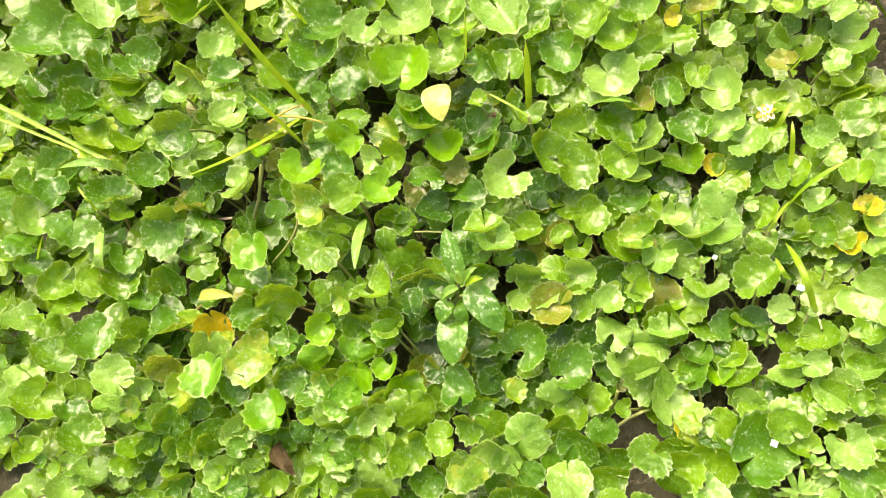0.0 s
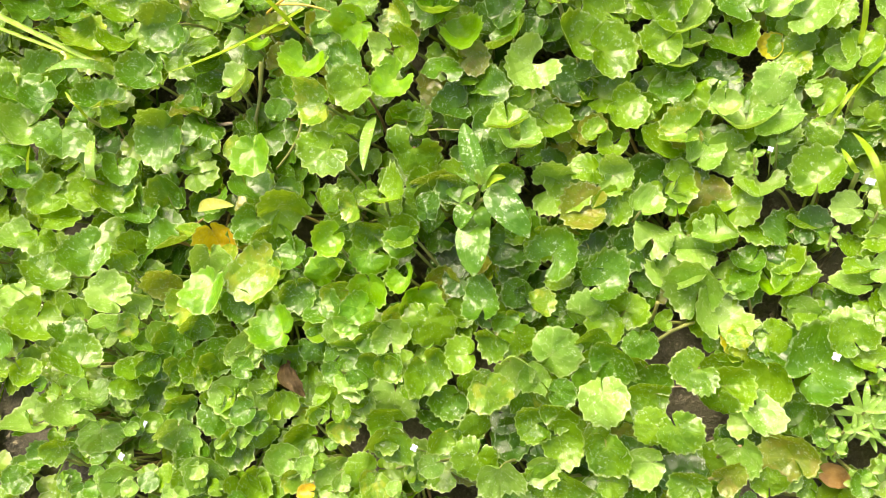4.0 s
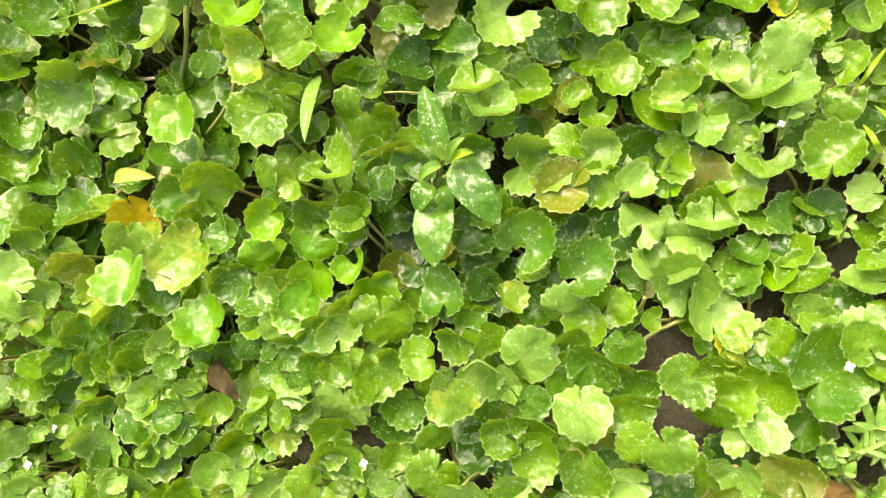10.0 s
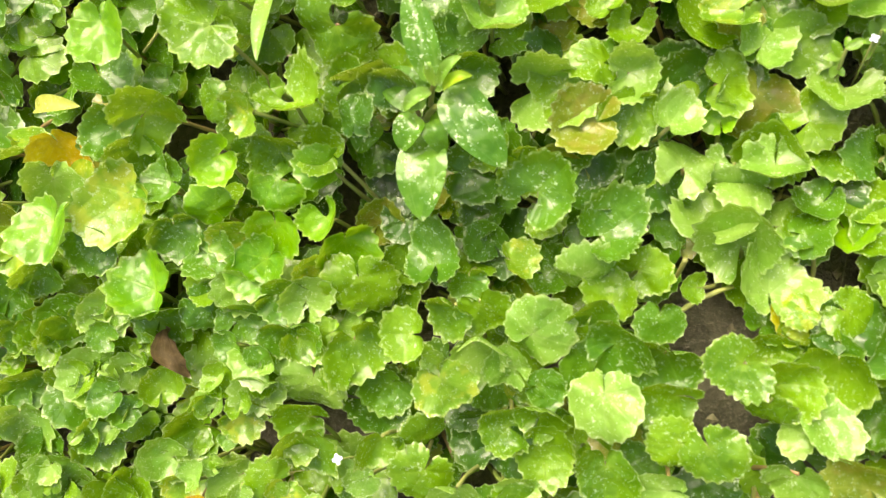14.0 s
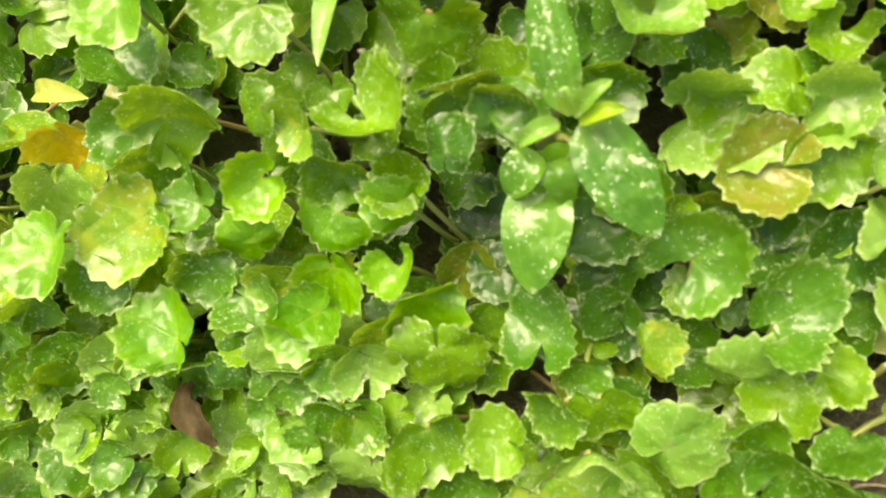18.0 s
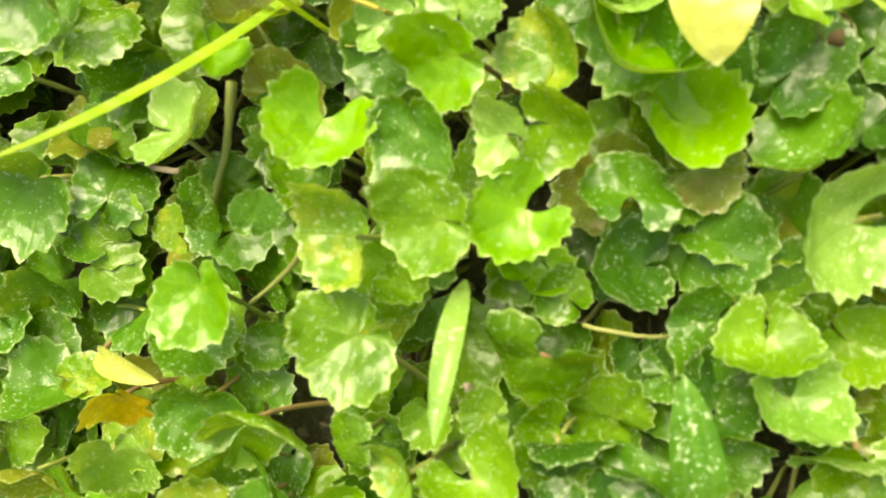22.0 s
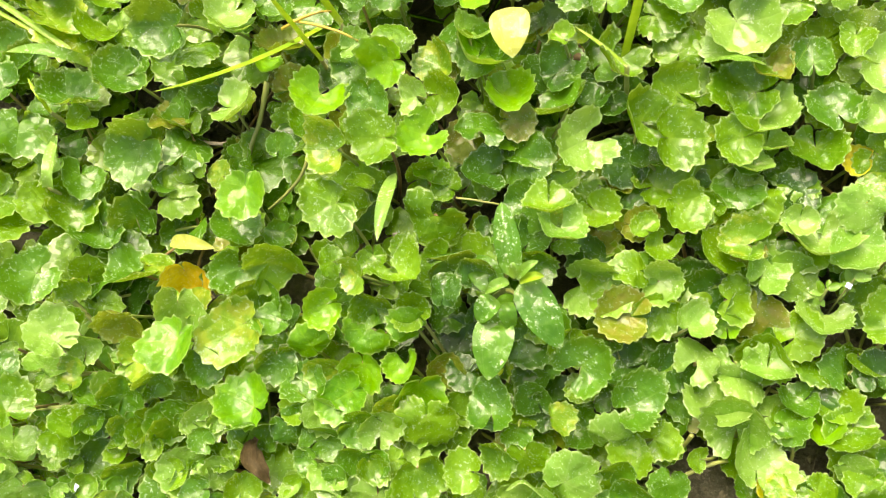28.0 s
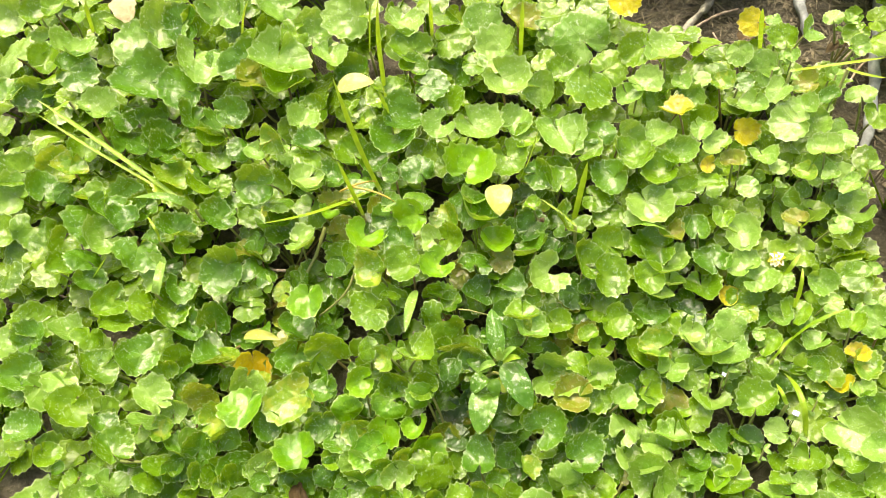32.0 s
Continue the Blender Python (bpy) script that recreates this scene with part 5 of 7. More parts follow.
leaf(p, -0.4385, 0.2594, 0.0991, 0.0144, 117, 0.37, 0.12, 38, 'd')
p = plant(-0.411, 0.284, 2, 'dl')
leaf(p, -0.4124, 0.2715, 0.1172, 0.0186, 21, 0.48, -0.01, 8, 'd')
leaf(p, -0.4087, 0.2975, 0.1220, 0.0201, 118, 0.57, 0.24, 8, 'l')
p = plant(-0.374, 0.246, 3, 'dn')
leaf(p, -0.3886, 0.2485, 0.1045, 0.0197, 161, 0.54, 0.57, 6, 'd')
leaf(p, -0.3690, 0.2372, 0.1033, 0.0132, -81, 0.19, 0.46, 10, 'n')
leaf(p, -0.3647, 0.2527, 0.1088, 0.0153, -63, 0.26, 0.33, 8, 'd')
p = plant(-0.361, 0.263, 1, 'd')
leaf(p, -0.3611, 0.2625, 0.1144, 0.0132, -169, 0.13, -0.65, 14, 'd')
p = plant(-0.344, 0.235, 1, 'd')
leaf(p, -0.3438, 0.2348, 0.1039, 0.0104, 44, 0.44, 0.00, 12, 'd')
p = plant(-0.299, 0.272, 3, 'ln')
leaf(p, -0.2955, 0.2607, 0.1185, 0.0128, -108, 0.32, 0.04, 10, 'l')
leaf(p, -0.2937, 0.2787, 0.1136, 0.0118, 13, 0.12, -0.53, 12, 'n')
leaf(p, -0.3071, 0.2759, 0.1135, 0.0091, 98, -0.19, -0.14, 12, 'l')
p = plant(-0.249, 0.257, 2, 'dn')
leaf(p, -0.2591, 0.2590, 0.0947, 0.0135, -41, 0.28, -0.30, 12, 'n')
leaf(p, -0.2386, 0.2547, 0.0951, 0.0116, -162, 0.21, -0.26, 12, 'd')
p = plant(-0.222, 0.270, 2, 'd')
leaf(p, -0.2229, 0.2613, 0.1175, 0.0163, 83, 0.24, -0.07, 44, 'd')
leaf(p, -0.2218, 0.2784, 0.1191, 0.0184, -159, 0.40, 0.18, 8, 'd')
p = plant(-0.197, 0.242, 1, 'd')
leaf(p, -0.1969, 0.2424, 0.1121, 0.0122, -38, 0.23, -0.14, 8, 'd')
p = plant(-0.146, 0.256, 2, 'gn')
leaf(p, -0.1582, 0.2484, 0.1170, 0.0175, -102, 0.18, -0.21, 20, 'g')
leaf(p, -0.1334, 0.2643, 0.1128, 0.0147, 132, 0.12, -0.19, 26, 'n')
p = plant(-0.118, 0.255, 2, 'dw')
leaf(p, -0.1280, 0.2504, 0.0848, 0.0103, -55, -0.00, -0.38, 12, 'w')
leaf(p, -0.1076, 0.2592, 0.1115, 0.0119, -162, -0.46, -0.60, 8, 'd')
p = plant(-0.099, 0.277, 5, 'ln')
leaf(p, -0.0989, 0.2683, 0.1006, 0.0127, 13, 0.05, -0.43, 12, 'n')
leaf(p, -0.0923, 0.2582, 0.1071, 0.0119, -84, -0.00, 0.01, 10, 'n')
leaf(p, -0.1017, 0.2925, 0.1155, 0.0177, 128, 0.01, -0.05, 12, 'l')
leaf(p, -0.0793, 0.2842, 0.1134, 0.0119, -132, -0.03, -0.04, 10, 'n')
leaf(p, -0.1247, 0.2824, 0.1165, 0.0102, -139, 0.05, -0.03, 10, 'n')
p = plant(-0.060, 0.257, 3, 'dn')
leaf(p, -0.0654, 0.2563, 0.0984, 0.0119, 171, -0.05, 0.02, 10, 'n')
leaf(p, -0.0610, 0.2695, 0.1043, 0.0137, 33, -0.02, -0.19, 8, 'd')
leaf(p, -0.0546, 0.2459, 0.0927, 0.0124, -85, 0.05, -0.21, 12, 'n')
p = plant(-0.053, 0.226, 1, 'n')
leaf(p, -0.0530, 0.2260, 0.0875, 0.0126, -18, 0.37, -0.39, 14, 'n')
p = plant(-0.024, 0.264, 4, 'ln')
leaf(p, -0.0289, 0.2567, 0.0984, 0.0153, 135, -0.08, -0.16, 8, 'l')
leaf(p, -0.0288, 0.2452, 0.0969, 0.0153, 2, -0.18, 0.30, 30, 'l')
leaf(p, -0.0102, 0.2714, 0.1023, 0.0118, 16, -0.09, -0.32, 8, 'n')
leaf(p, -0.0270, 0.2820, 0.1080, 0.0136, 8, -0.08, -0.21, 18, 'n')
p = plant(0.015, 0.249, 3, 'dn')
leaf(p, 0.0051, 0.2518, 0.0902, 0.0099, -79, -0.14, -0.14, 10, 'd')
leaf(p, 0.0206, 0.2621, 0.0943, 0.0083, 91, -0.19, 0.03, 10, 'n')
leaf(p, 0.0196, 0.2322, 0.0825, 0.0128, -56, -0.19, 0.09, 8, 'd')
p = plant(0.045, 0.262, 2, 'l')
leaf(p, 0.0357, 0.2534, 0.0927, 0.0127, -172, -0.17, -0.27, 12, 'l')
leaf(p, 0.0546, 0.2702, 0.0542, 0.0120, -141, 0.28, -0.27, 12, 'l')
p = plant(0.080, 0.281, 6, 'dlw')
leaf(p, 0.0682, 0.2749, 0.0905, 0.0082, -39, -0.26, 0.02, 10, 'w')
leaf(p, 0.0631, 0.2927, 0.0665, 0.0102, 106, 0.25, -0.28, 12, 'l')
leaf(p, 0.0911, 0.2722, 0.0471, 0.0093, 98, -0.37, -0.39, 12, 'd')
leaf(p, 0.0901, 0.2652, 0.0508, 0.0076, 25, -0.10, -0.58, 12, 'l')
leaf(p, 0.0715, 0.3035, 0.0756, 0.0109, 16, -0.01, -0.20, 12, 'l')
leaf(p, 0.0981, 0.2759, 0.0908, 0.0081, 151, -0.30, 0.03, 10, 'l')
p = plant(0.073, 0.242, 1, 'l')
leaf(p, 0.0726, 0.2421, 0.0349, 0.0113, 36, 0.04, -0.24, 12, 'l')
p = plant(0.110, 0.258, 4, 'ln')
leaf(p, 0.0973, 0.2659, 0.0553, 0.0102, -112, 0.29, -0.19, 12, 'n')
leaf(p, 0.1093, 0.2720, 0.0622, 0.0115, 88, -0.30, 0.23, 12, 'l')
leaf(p, 0.1219, 0.2526, 0.0818, 0.0047, 105, 0.12, -0.28, 12, 'l')
leaf(p, 0.1110, 0.2397, 0.0866, 0.0108, 6, -0.30, -0.23, 10, 'n')
p = plant(-0.615, 0.320, 1, 'l')
leaf(p, -0.6149, 0.3195, 0.1177, 0.0179, 23, 0.40, -0.53, 12, 'l')
p = plant(-0.579, 0.292, 2, 'l')
leaf(p, -0.5881, 0.2821, 0.1102, 0.0205, -19, -0.23, -0.23, 12, 'l')
leaf(p, -0.5701, 0.3020, 0.1115, 0.0124, 39, 0.15, -0.55, 12, 'l')
p = plant(-0.553, 0.296, 2, 'ln')
leaf(p, -0.5568, 0.2863, 0.1068, 0.0143, -105, 0.26, -0.30, 12, 'n')
leaf(p, -0.5488, 0.3049, 0.1148, 0.0061, 25, 0.48, -0.30, 12, 'l')
p = plant(-0.555, 0.328, 2, 'n')
leaf(p, -0.5420, 0.3221, 0.1244, 0.0092, 128, 0.26, 0.42, 12, 'n')
leaf(p, -0.5684, 0.3337, 0.1228, 0.0125, -136, 0.10, -0.12, 12, 'n')
p = plant(-0.463, 0.318, 2, 'l')
leaf(p, -0.4693, 0.3057, 0.1235, 0.0197, -10, 0.30, -0.24, 12, 'l')
leaf(p, -0.4561, 0.3308, 0.1219, 0.0200, -126, 0.51, -0.27, 12, 'l')
p = plant(-0.382, 0.309, 2, 'd')
leaf(p, -0.3939, 0.3108, 0.1155, 0.0115, 115, 0.54, -0.01, 12, 'd')
leaf(p, -0.3701, 0.3077, 0.1187, 0.0190, 48, 0.27, -0.11, 12, 'd')
p = plant(-0.336, 0.297, 3, 'lnw')
leaf(p, -0.3491, 0.2914, 0.1214, 0.0174, -135, 0.32, 0.15, 8, 'w')
leaf(p, -0.3355, 0.3088, 0.1258, 0.0237, 114, 0.42, 0.16, 8, 'l')
leaf(p, -0.3248, 0.2896, 0.1220, 0.0172, 72, 0.18, 0.37, 8, 'n')
p = plant(-0.246, 0.303, 2, 'n')
leaf(p, -0.2608, 0.3021, 0.0960, 0.0140, 106, 0.22, -0.27, 12, 'n')
leaf(p, -0.2321, 0.3040, 0.1246, 0.0107, 45, 0.23, -0.05, 10, 'n')
p = plant(-0.217, 0.330, 4, 'dn')
leaf(p, -0.2252, 0.3233, 0.1282, 0.0108, -100, 0.22, -0.08, 10, 'n')
leaf(p, -0.2331, 0.3403, 0.1320, 0.0155, -7, 0.47, -0.26, 12, 'n')
leaf(p, -0.2071, 0.3128, 0.1246, 0.0146, -159, 0.19, -0.07, 8, 'd')
leaf(p, -0.2038, 0.3438, 0.1039, 0.0186, -46, -0.02, -0.36, 12, 'd')
p = plant(-0.195, 0.309, 1, 'n')
leaf(p, -0.1946, 0.3095, 0.1127, 0.0134, 104, 0.08, -0.18, 12, 'n')
p = plant(-0.177, 0.282, 2, 'l')
leaf(p, -0.1913, 0.2791, 0.1192, 0.0124, 49, 0.22, -0.20, 44, 'l')
leaf(p, -0.1625, 0.2846, 0.1169, 0.0169, 161, 0.13, -0.07, 16, 'l')
p = plant(-0.125, 0.305, 2, 'ln')
leaf(p, -0.1358, 0.2952, 0.1186, 0.0122, -121, 0.12, -0.24, 8, 'l')
leaf(p, -0.1143, 0.3151, 0.1126, 0.0087, 103, -0.06, 0.19, 12, 'n')
p = plant(-0.066, 0.301, 2, 'dl')
leaf(p, -0.0755, 0.3012, 0.1171, 0.0120, -74, -0.03, -0.07, 8, 'd')
leaf(p, -0.0564, 0.3006, 0.1130, 0.0146, 172, 0.62, -0.34, 30, 'l')
p = plant(-0.039, 0.298, 2, 'ln')
leaf(p, -0.0468, 0.2895, 0.1113, 0.0137, 90, -0.08, -0.04, 10, 'n')
leaf(p, -0.0319, 0.3075, 0.1139, 0.0119, -125, -0.13, 0.08, 10, 'l')
p = plant(-0.001, 0.301, 5, 'lny')
leaf(p, -0.0167, 0.2971, 0.1105, 0.0116, -173, -0.10, -0.24, 22, 'l')
leaf(p, 0.0032, 0.2963, 0.1071, 0.0059, 29, 0.39, -0.52, 10, 'y')
leaf(p, -0.0048, 0.3196, 0.1149, 0.0085, 139, -0.15, -0.08, 10, 'l')
leaf(p, 0.0056, 0.2827, 0.1037, 0.0130, -92, -0.19, 0.13, 10, 'n')
leaf(p, 0.0077, 0.3105, 0.1115, 0.0100, -44, -0.17, -0.06, 10, 'l')
p = plant(0.033, 0.297, 4, 'lw')
leaf(p, 0.0201, 0.3021, 0.1075, 0.0084, -92, -0.19, -0.05, 10, 'w')
leaf(p, 0.0335, 0.2862, 0.1019, 0.0083, 16, -0.19, -0.20, 10, 'l')
leaf(p, 0.0403, 0.3119, 0.1061, 0.0099, 117, -0.24, 0.23, 10, 'l')
leaf(p, 0.0397, 0.2893, 0.0671, 0.0128, -165, -0.13, -0.17, 12, 'l')
p = plant(0.066, 0.311, 3, 'lm')
leaf(p, 0.0518, 0.3069, 0.1037, 0.0068, 27, -0.24, -0.04, 10, 'l')
leaf(p, 0.0694, 0.3064, 0.1018, 0.0083, 48, -0.27, -0.03, 10, 'm')
leaf(p, 0.0757, 0.3201, 0.0909, 0.0125, 104, 0.32, -0.44, 12, 'l')
p = plant(0.094, 0.310, 6, 'ln')
leaf(p, 0.0865, 0.3110, 0.1003, 0.0068, 36, -0.29, -0.03, 10, 'l')
leaf(p, 0.0925, 0.3035, 0.0754, 0.0100, -162, 0.24, -0.46, 12, 'n')
leaf(p, 0.0972, 0.3169, 0.0946, 0.0098, 41, -0.02, -0.41, 12, 'l')
leaf(p, 0.1006, 0.3060, 0.0987, 0.0082, 37, -0.31, -0.02, 10, 'l')
leaf(p, 0.0802, 0.3280, 0.1064, 0.0114, -97, -0.28, -0.06, 10, 'l')
leaf(p, 0.1100, 0.2965, 0.0802, 0.0138, 20, -0.33, 0.01, 38, 'l')
p = plant(-0.582, 0.325, 1, 'n')
leaf(p, -0.5822, 0.3253, 0.1213, 0.0156, -38, 0.40, -0.04, 12, 'n')
p = plant(-0.500, 0.327, 1, 'l')
leaf(p, -0.5003, 0.3272, 0.1206, 0.0122, 14, 0.31, 0.30, 12, 'l')
p = plant(-0.432, 0.340, 2, 'dn')
leaf(p, -0.4383, 0.3357, 0.1238, 0.0169, 17, 0.23, -0.48, 12, 'd')
leaf(p, -0.4266, 0.3451, 0.1236, 0.0139, 103, 0.22, -0.67, 12, 'n')
p = plant(-0.410, 0.359, 1, 'l')
leaf(p, -0.4103, 0.3590, 0.1266, 0.0199, -77, 0.33, -0.49, 12, 'l')
p = plant(-0.364, 0.360, 2, 'ln')
leaf(p, -0.3670, 0.3535, 0.1107, 0.0150, -156, 0.43, -0.35, 12, 'n')
leaf(p, -0.3614, 0.3656, 0.1289, 0.0186, 23, 0.51, -0.07, 12, 'l')
p = plant(-0.328, 0.344, 2, 'ln')
leaf(p, -0.3327, 0.3376, 0.1313, 0.0133, 40, 0.08, -0.50, 38, 'n')
leaf(p, -0.3225, 0.3509, 0.1241, 0.0164, -77, 0.33, -0.49, 12, 'l')
p = plant(-0.290, 0.328, 2, 'dl')
leaf(p, -0.2988, 0.3259, 0.1212, 0.0140, 114, 0.15, 0.22, 12, 'l')
leaf(p, -0.2815, 0.3296, 0.1054, 0.0161, 7, 0.00, -0.66, 12, 'd')
p = plant(-0.292, 0.364, 1, 'l')
leaf(p, -0.2924, 0.3636, 0.1330, 0.0199, 8, 0.00, -0.63, 12, 'l')
p = plant(-0.244, 0.359, 1, 'l')
leaf(p, -0.2436, 0.3590, 0.1366, 0.0157, 174, 0.09, 0.19, 12, 'l')
p = plant(-0.196, 0.372, 2, 'ln')
leaf(p, -0.2051, 0.3612, 0.1267, 0.0157, -166, -0.06, -0.29, 12, 'n')
leaf(p, -0.1867, 0.3825, 0.1312, 0.0148, -76, 0.25, -0.50, 12, 'l')
p = plant(-0.172, 0.347, 2, 'ln')
leaf(p, -0.1792, 0.3377, 0.1273, 0.0107, -178, 0.14, -0.11, 10, 'n')
leaf(p, -0.1642, 0.3559, 0.1273, 0.0190, 8, -0.24, -0.41, 12, 'l')
p = plant(-0.137, 0.327, 2, 'l')
leaf(p, -0.1513, 0.3259, 0.1280, 0.0171, 160, 0.14, -0.29, 18, 'l')
leaf(p, -0.1218, 0.3283, 0.1223, 0.0136, 169, -0.36, -0.68, 8, 'l')
p = plant(-0.100, 0.337, 2, 'n')
leaf(p, -0.1133, 0.3426, 0.1253, 0.0124, -93, 0.03, -0.13, 10, 'n')
leaf(p, -0.0868, 0.3318, 0.1273, 0.0205, 122, 0.49, 0.12, 3, 'n')
p = plant(-0.072, 0.369, 2, 'n')
leaf(p, -0.0797, 0.3616, 0.1204, 0.0149, -138, 0.08, -0.38, 12, 'n')
leaf(p, -0.0634, 0.3768, 0.1267, 0.0133, 37, -0.03, -0.56, 12, 'n')
p = plant(-0.051, 0.344, 3, 'ln')
leaf(p, -0.0599, 0.3365, 0.1199, 0.0103, 144, -0.06, -0.12, 10, 'l')
leaf(p, -0.0509, 0.3482, 0.1234, 0.0122, -149, -0.08, -0.14, 10, 'l')
leaf(p, -0.0424, 0.3470, 0.1102, 0.0104, 11, -0.00, -0.47, 12, 'n')
p = plant(-0.026, 0.360, 5, 'ln')
leaf(p, -0.0321, 0.3590, 0.1120, 0.0113, 96, -0.18, 0.28, 12, 'n')
leaf(p, -0.0255, 0.3545, 0.1216, 0.0071, 119, -0.12, -0.14, 10, 'l')
leaf(p, -0.0165, 0.3502, 0.1125, 0.0103, -142, -0.15, -0.50, 12, 'l')
leaf(p, -0.0425, 0.3760, 0.1285, 0.0166, -74, -0.00, 0.18, 12, 'l')
leaf(p, -0.0118, 0.3618, 0.1219, 0.0071, -173, -0.14, -0.15, 10, 'l')
p = plant(-0.014, 0.333, 2, 'ny')
leaf(p, -0.0249, 0.3294, 0.1183, 0.0118, -42, -0.17, 0.29, 8, 'y')
leaf(p, -0.0034, 0.3371, 0.1053, 0.0119, -4, -0.38, -0.57, 12, 'n')
p = plant(0.016, 0.363, 3, 'dlm')
leaf(p, 0.0030, 0.3635, 0.1197, 0.0087, 158, -0.17, -0.14, 10, 'm')
leaf(p, 0.0188, 0.3751, 0.1124, 0.0078, -167, -0.06, -0.32, 12, 'd')
leaf(p, 0.0274, 0.3507, 0.1143, 0.0102, 73, -0.21, -0.12, 10, 'l')
p = plant(0.024, 0.336, 1, 'y')
leaf(p, 0.0244, 0.3361, 0.1023, 0.0103, -172, 0.35, -0.57, 10, 'y')
p = plant(0.055, 0.363, 4, 'lw')
leaf(p, 0.0431, 0.3665, 0.1165, 0.0102, 61, -0.23, -0.14, 10, 'l')
leaf(p, 0.0625, 0.3591, 0.1122, 0.0101, -85, -0.26, -0.12, 10, 'l')
leaf(p, 0.0537, 0.3431, 0.1107, 0.0148, 3, -0.22, -0.28, 12, 'l')
leaf(p, 0.0624, 0.3845, 0.1091, 0.0103, 13, -0.29, -0.24, 12, 'w')
p = plant(0.084, 0.355, 4, 'dl')
leaf(p, 0.0739, 0.3531, 0.1032, 0.0109, 103, -0.17, -0.52, 12, 'l')
leaf(p, 0.0902, 0.3546, 0.0994, 0.0084, 17, 0.23, -0.45, 12, 'l')
leaf(p, 0.0787, 0.3704, 0.1140, 0.0076, -59, -0.28, -0.13, 10, 'd')
leaf(p, 0.0930, 0.3409, 0.1064, 0.0084, -136, -0.30, -0.08, 10, 'l')
p = plant(0.107, 0.375, 2, 'ln')
leaf(p, 0.1143, 0.3681, 0.1053, 0.0101, 100, -0.26, -0.41, 12, 'n')
leaf(p, 0.0996, 0.3813, 0.1118, 0.0102, -79, -0.32, 0.02, 10, 'l')
p = plant(-0.155, 0.390, 1, 'w')
leaf(p, -0.1549, 0.3899, 0.1271, 0.0139, -133, 0.30, 0.07, 12, 'w')
p = plant(-0.107, 0.380, 1, 'l')
leaf(p, -0.1075, 0.3799, 0.1300, 0.0224, -46, -0.12, -0.61, 12, 'l')
p = plant(-0.080, 0.418, 1, 'y')
leaf(p, -0.0804, 0.4185, 0.1345, 0.0127, 103, 0.03, -0.49, 12, 'y')
p = plant(0.022, 0.396, 2, 'l')
leaf(p, 0.0122, 0.3971, 0.1189, 0.0097, 105, -0.03, -0.65, 12, 'l')
leaf(p, 0.0313, 0.3942, 0.1107, 0.0140, -142, 0.16, -0.61, 12, 'l')
p = plant(0.040, 0.427, 5, 'lny')
leaf(p, 0.0431, 0.4250, 0.1158, 0.0107, -78, -0.39, -0.52, 12, 'n')
leaf(p, 0.0584, 0.4323, 0.1176, 0.0107, 62, 0.62, -0.01, 12, 'l')
leaf(p, 0.0332, 0.4415, 0.1164, 0.0064, 106, 0.10, -0.11, 12, 'l')
leaf(p, 0.0482, 0.4005, 0.1196, 0.0061, 97, -0.22, -0.19, 12, 'l')
leaf(p, 0.0169, 0.4346, 0.1168, 0.0109, 10, 0.08, -0.64, 12, 'y')
p = plant(0.088, 0.410, 2, 'l')
leaf(p, 0.0806, 0.3989, 0.1043, 0.0104, -123, 0.56, -0.16, 12, 'l')
leaf(p, 0.0947, 0.4217, 0.1186, 0.0078, -166, 0.06, -0.41, 12, 'l')
p = plant(0.087, 0.451, 3, 'ln')
leaf(p, 0.0756, 0.4517, 0.1173, 0.0072, -83, -0.28, -0.27, 12, 'l')
leaf(p, 0.0904, 0.4576, 0.1147, 0.0072, 11, -0.18, -0.36, 12, 'n')
leaf(p, 0.0945, 0.4444, 0.1101, 0.0099, 39, -0.34, -0.48, 12, 'n')

# ---- grass, weeds, fallen leaves, sticks ----
UNIT = 0.014


def hang(name, me, parent=None):
    """Links a strip leaf, whose mesh is in units of a leaf's radius."""
    ob = new(name, me)
    ob.scale = (UNIT, UNIT, UNIT)
    ob.parent = parent
    return ob


def strip_mesh(name, spine, width, shape, fold, side, cells=4):
    """A leaf along a spine of points: shape(q) gives the half width, the two halves rise by fold, side is the way across."""
    verts, uvs, faces = [], [], []
    n = len(spine)
    for i, p in enumerate(spine):
        q = i / (n - 1)
        w = (spine[min(n - 1, i + 1)] - spine[max(0, i - 1)]).normalized()
        u = (side - w * side.dot(w)).normalized()
        up = u.cross(w)
        if up.z < 0:
            up = -up
        h = width * 0.5 * shape(q)
        for j in range(cells + 1):
            c = 2 * j / cells - 1
            v = p + u * (c * h) + up * (abs(c) ** 1.4 * h * fold)
            verts.append(tuple(v))
            uvs.append((0.5 + 0.5 * c, q))
    m = cells + 1
    for i in range(n - 1):
        for j in range(cells):
            a = i * m + j
            faces.append((a, a + 1, a + m + 1, a + m))
    me = bpy.data.meshes.new(name)
    me.from_pydata([(x / UNIT, y / UNIT, z / UNIT) for x, y, z in verts], [], faces)
    lay = me.uv_layers.new(name="UVMap")
    idx = np.zeros(len(me.loops), dtype=np.int32)
    me.loops.foreach_get("vertex_index", idx)
    lay.data.foreach_set("uv", np.array(uvs, dtype=np.float32)[idx].ravel())
    me.shade_smooth()
    return me


def bend(a, b, c, n):
    """n points on the curve that leaves a, passes b and ends in c."""
    a, b, c = Vector(a), Vector(b), Vector(c)
    k = b * 2 - (a + c) * 0.5
    return [a * (1 - q) ** 2 + k * 2 * q * (1 - q) + c * q * q for q in (i / (n - 1) for i in range(n))]


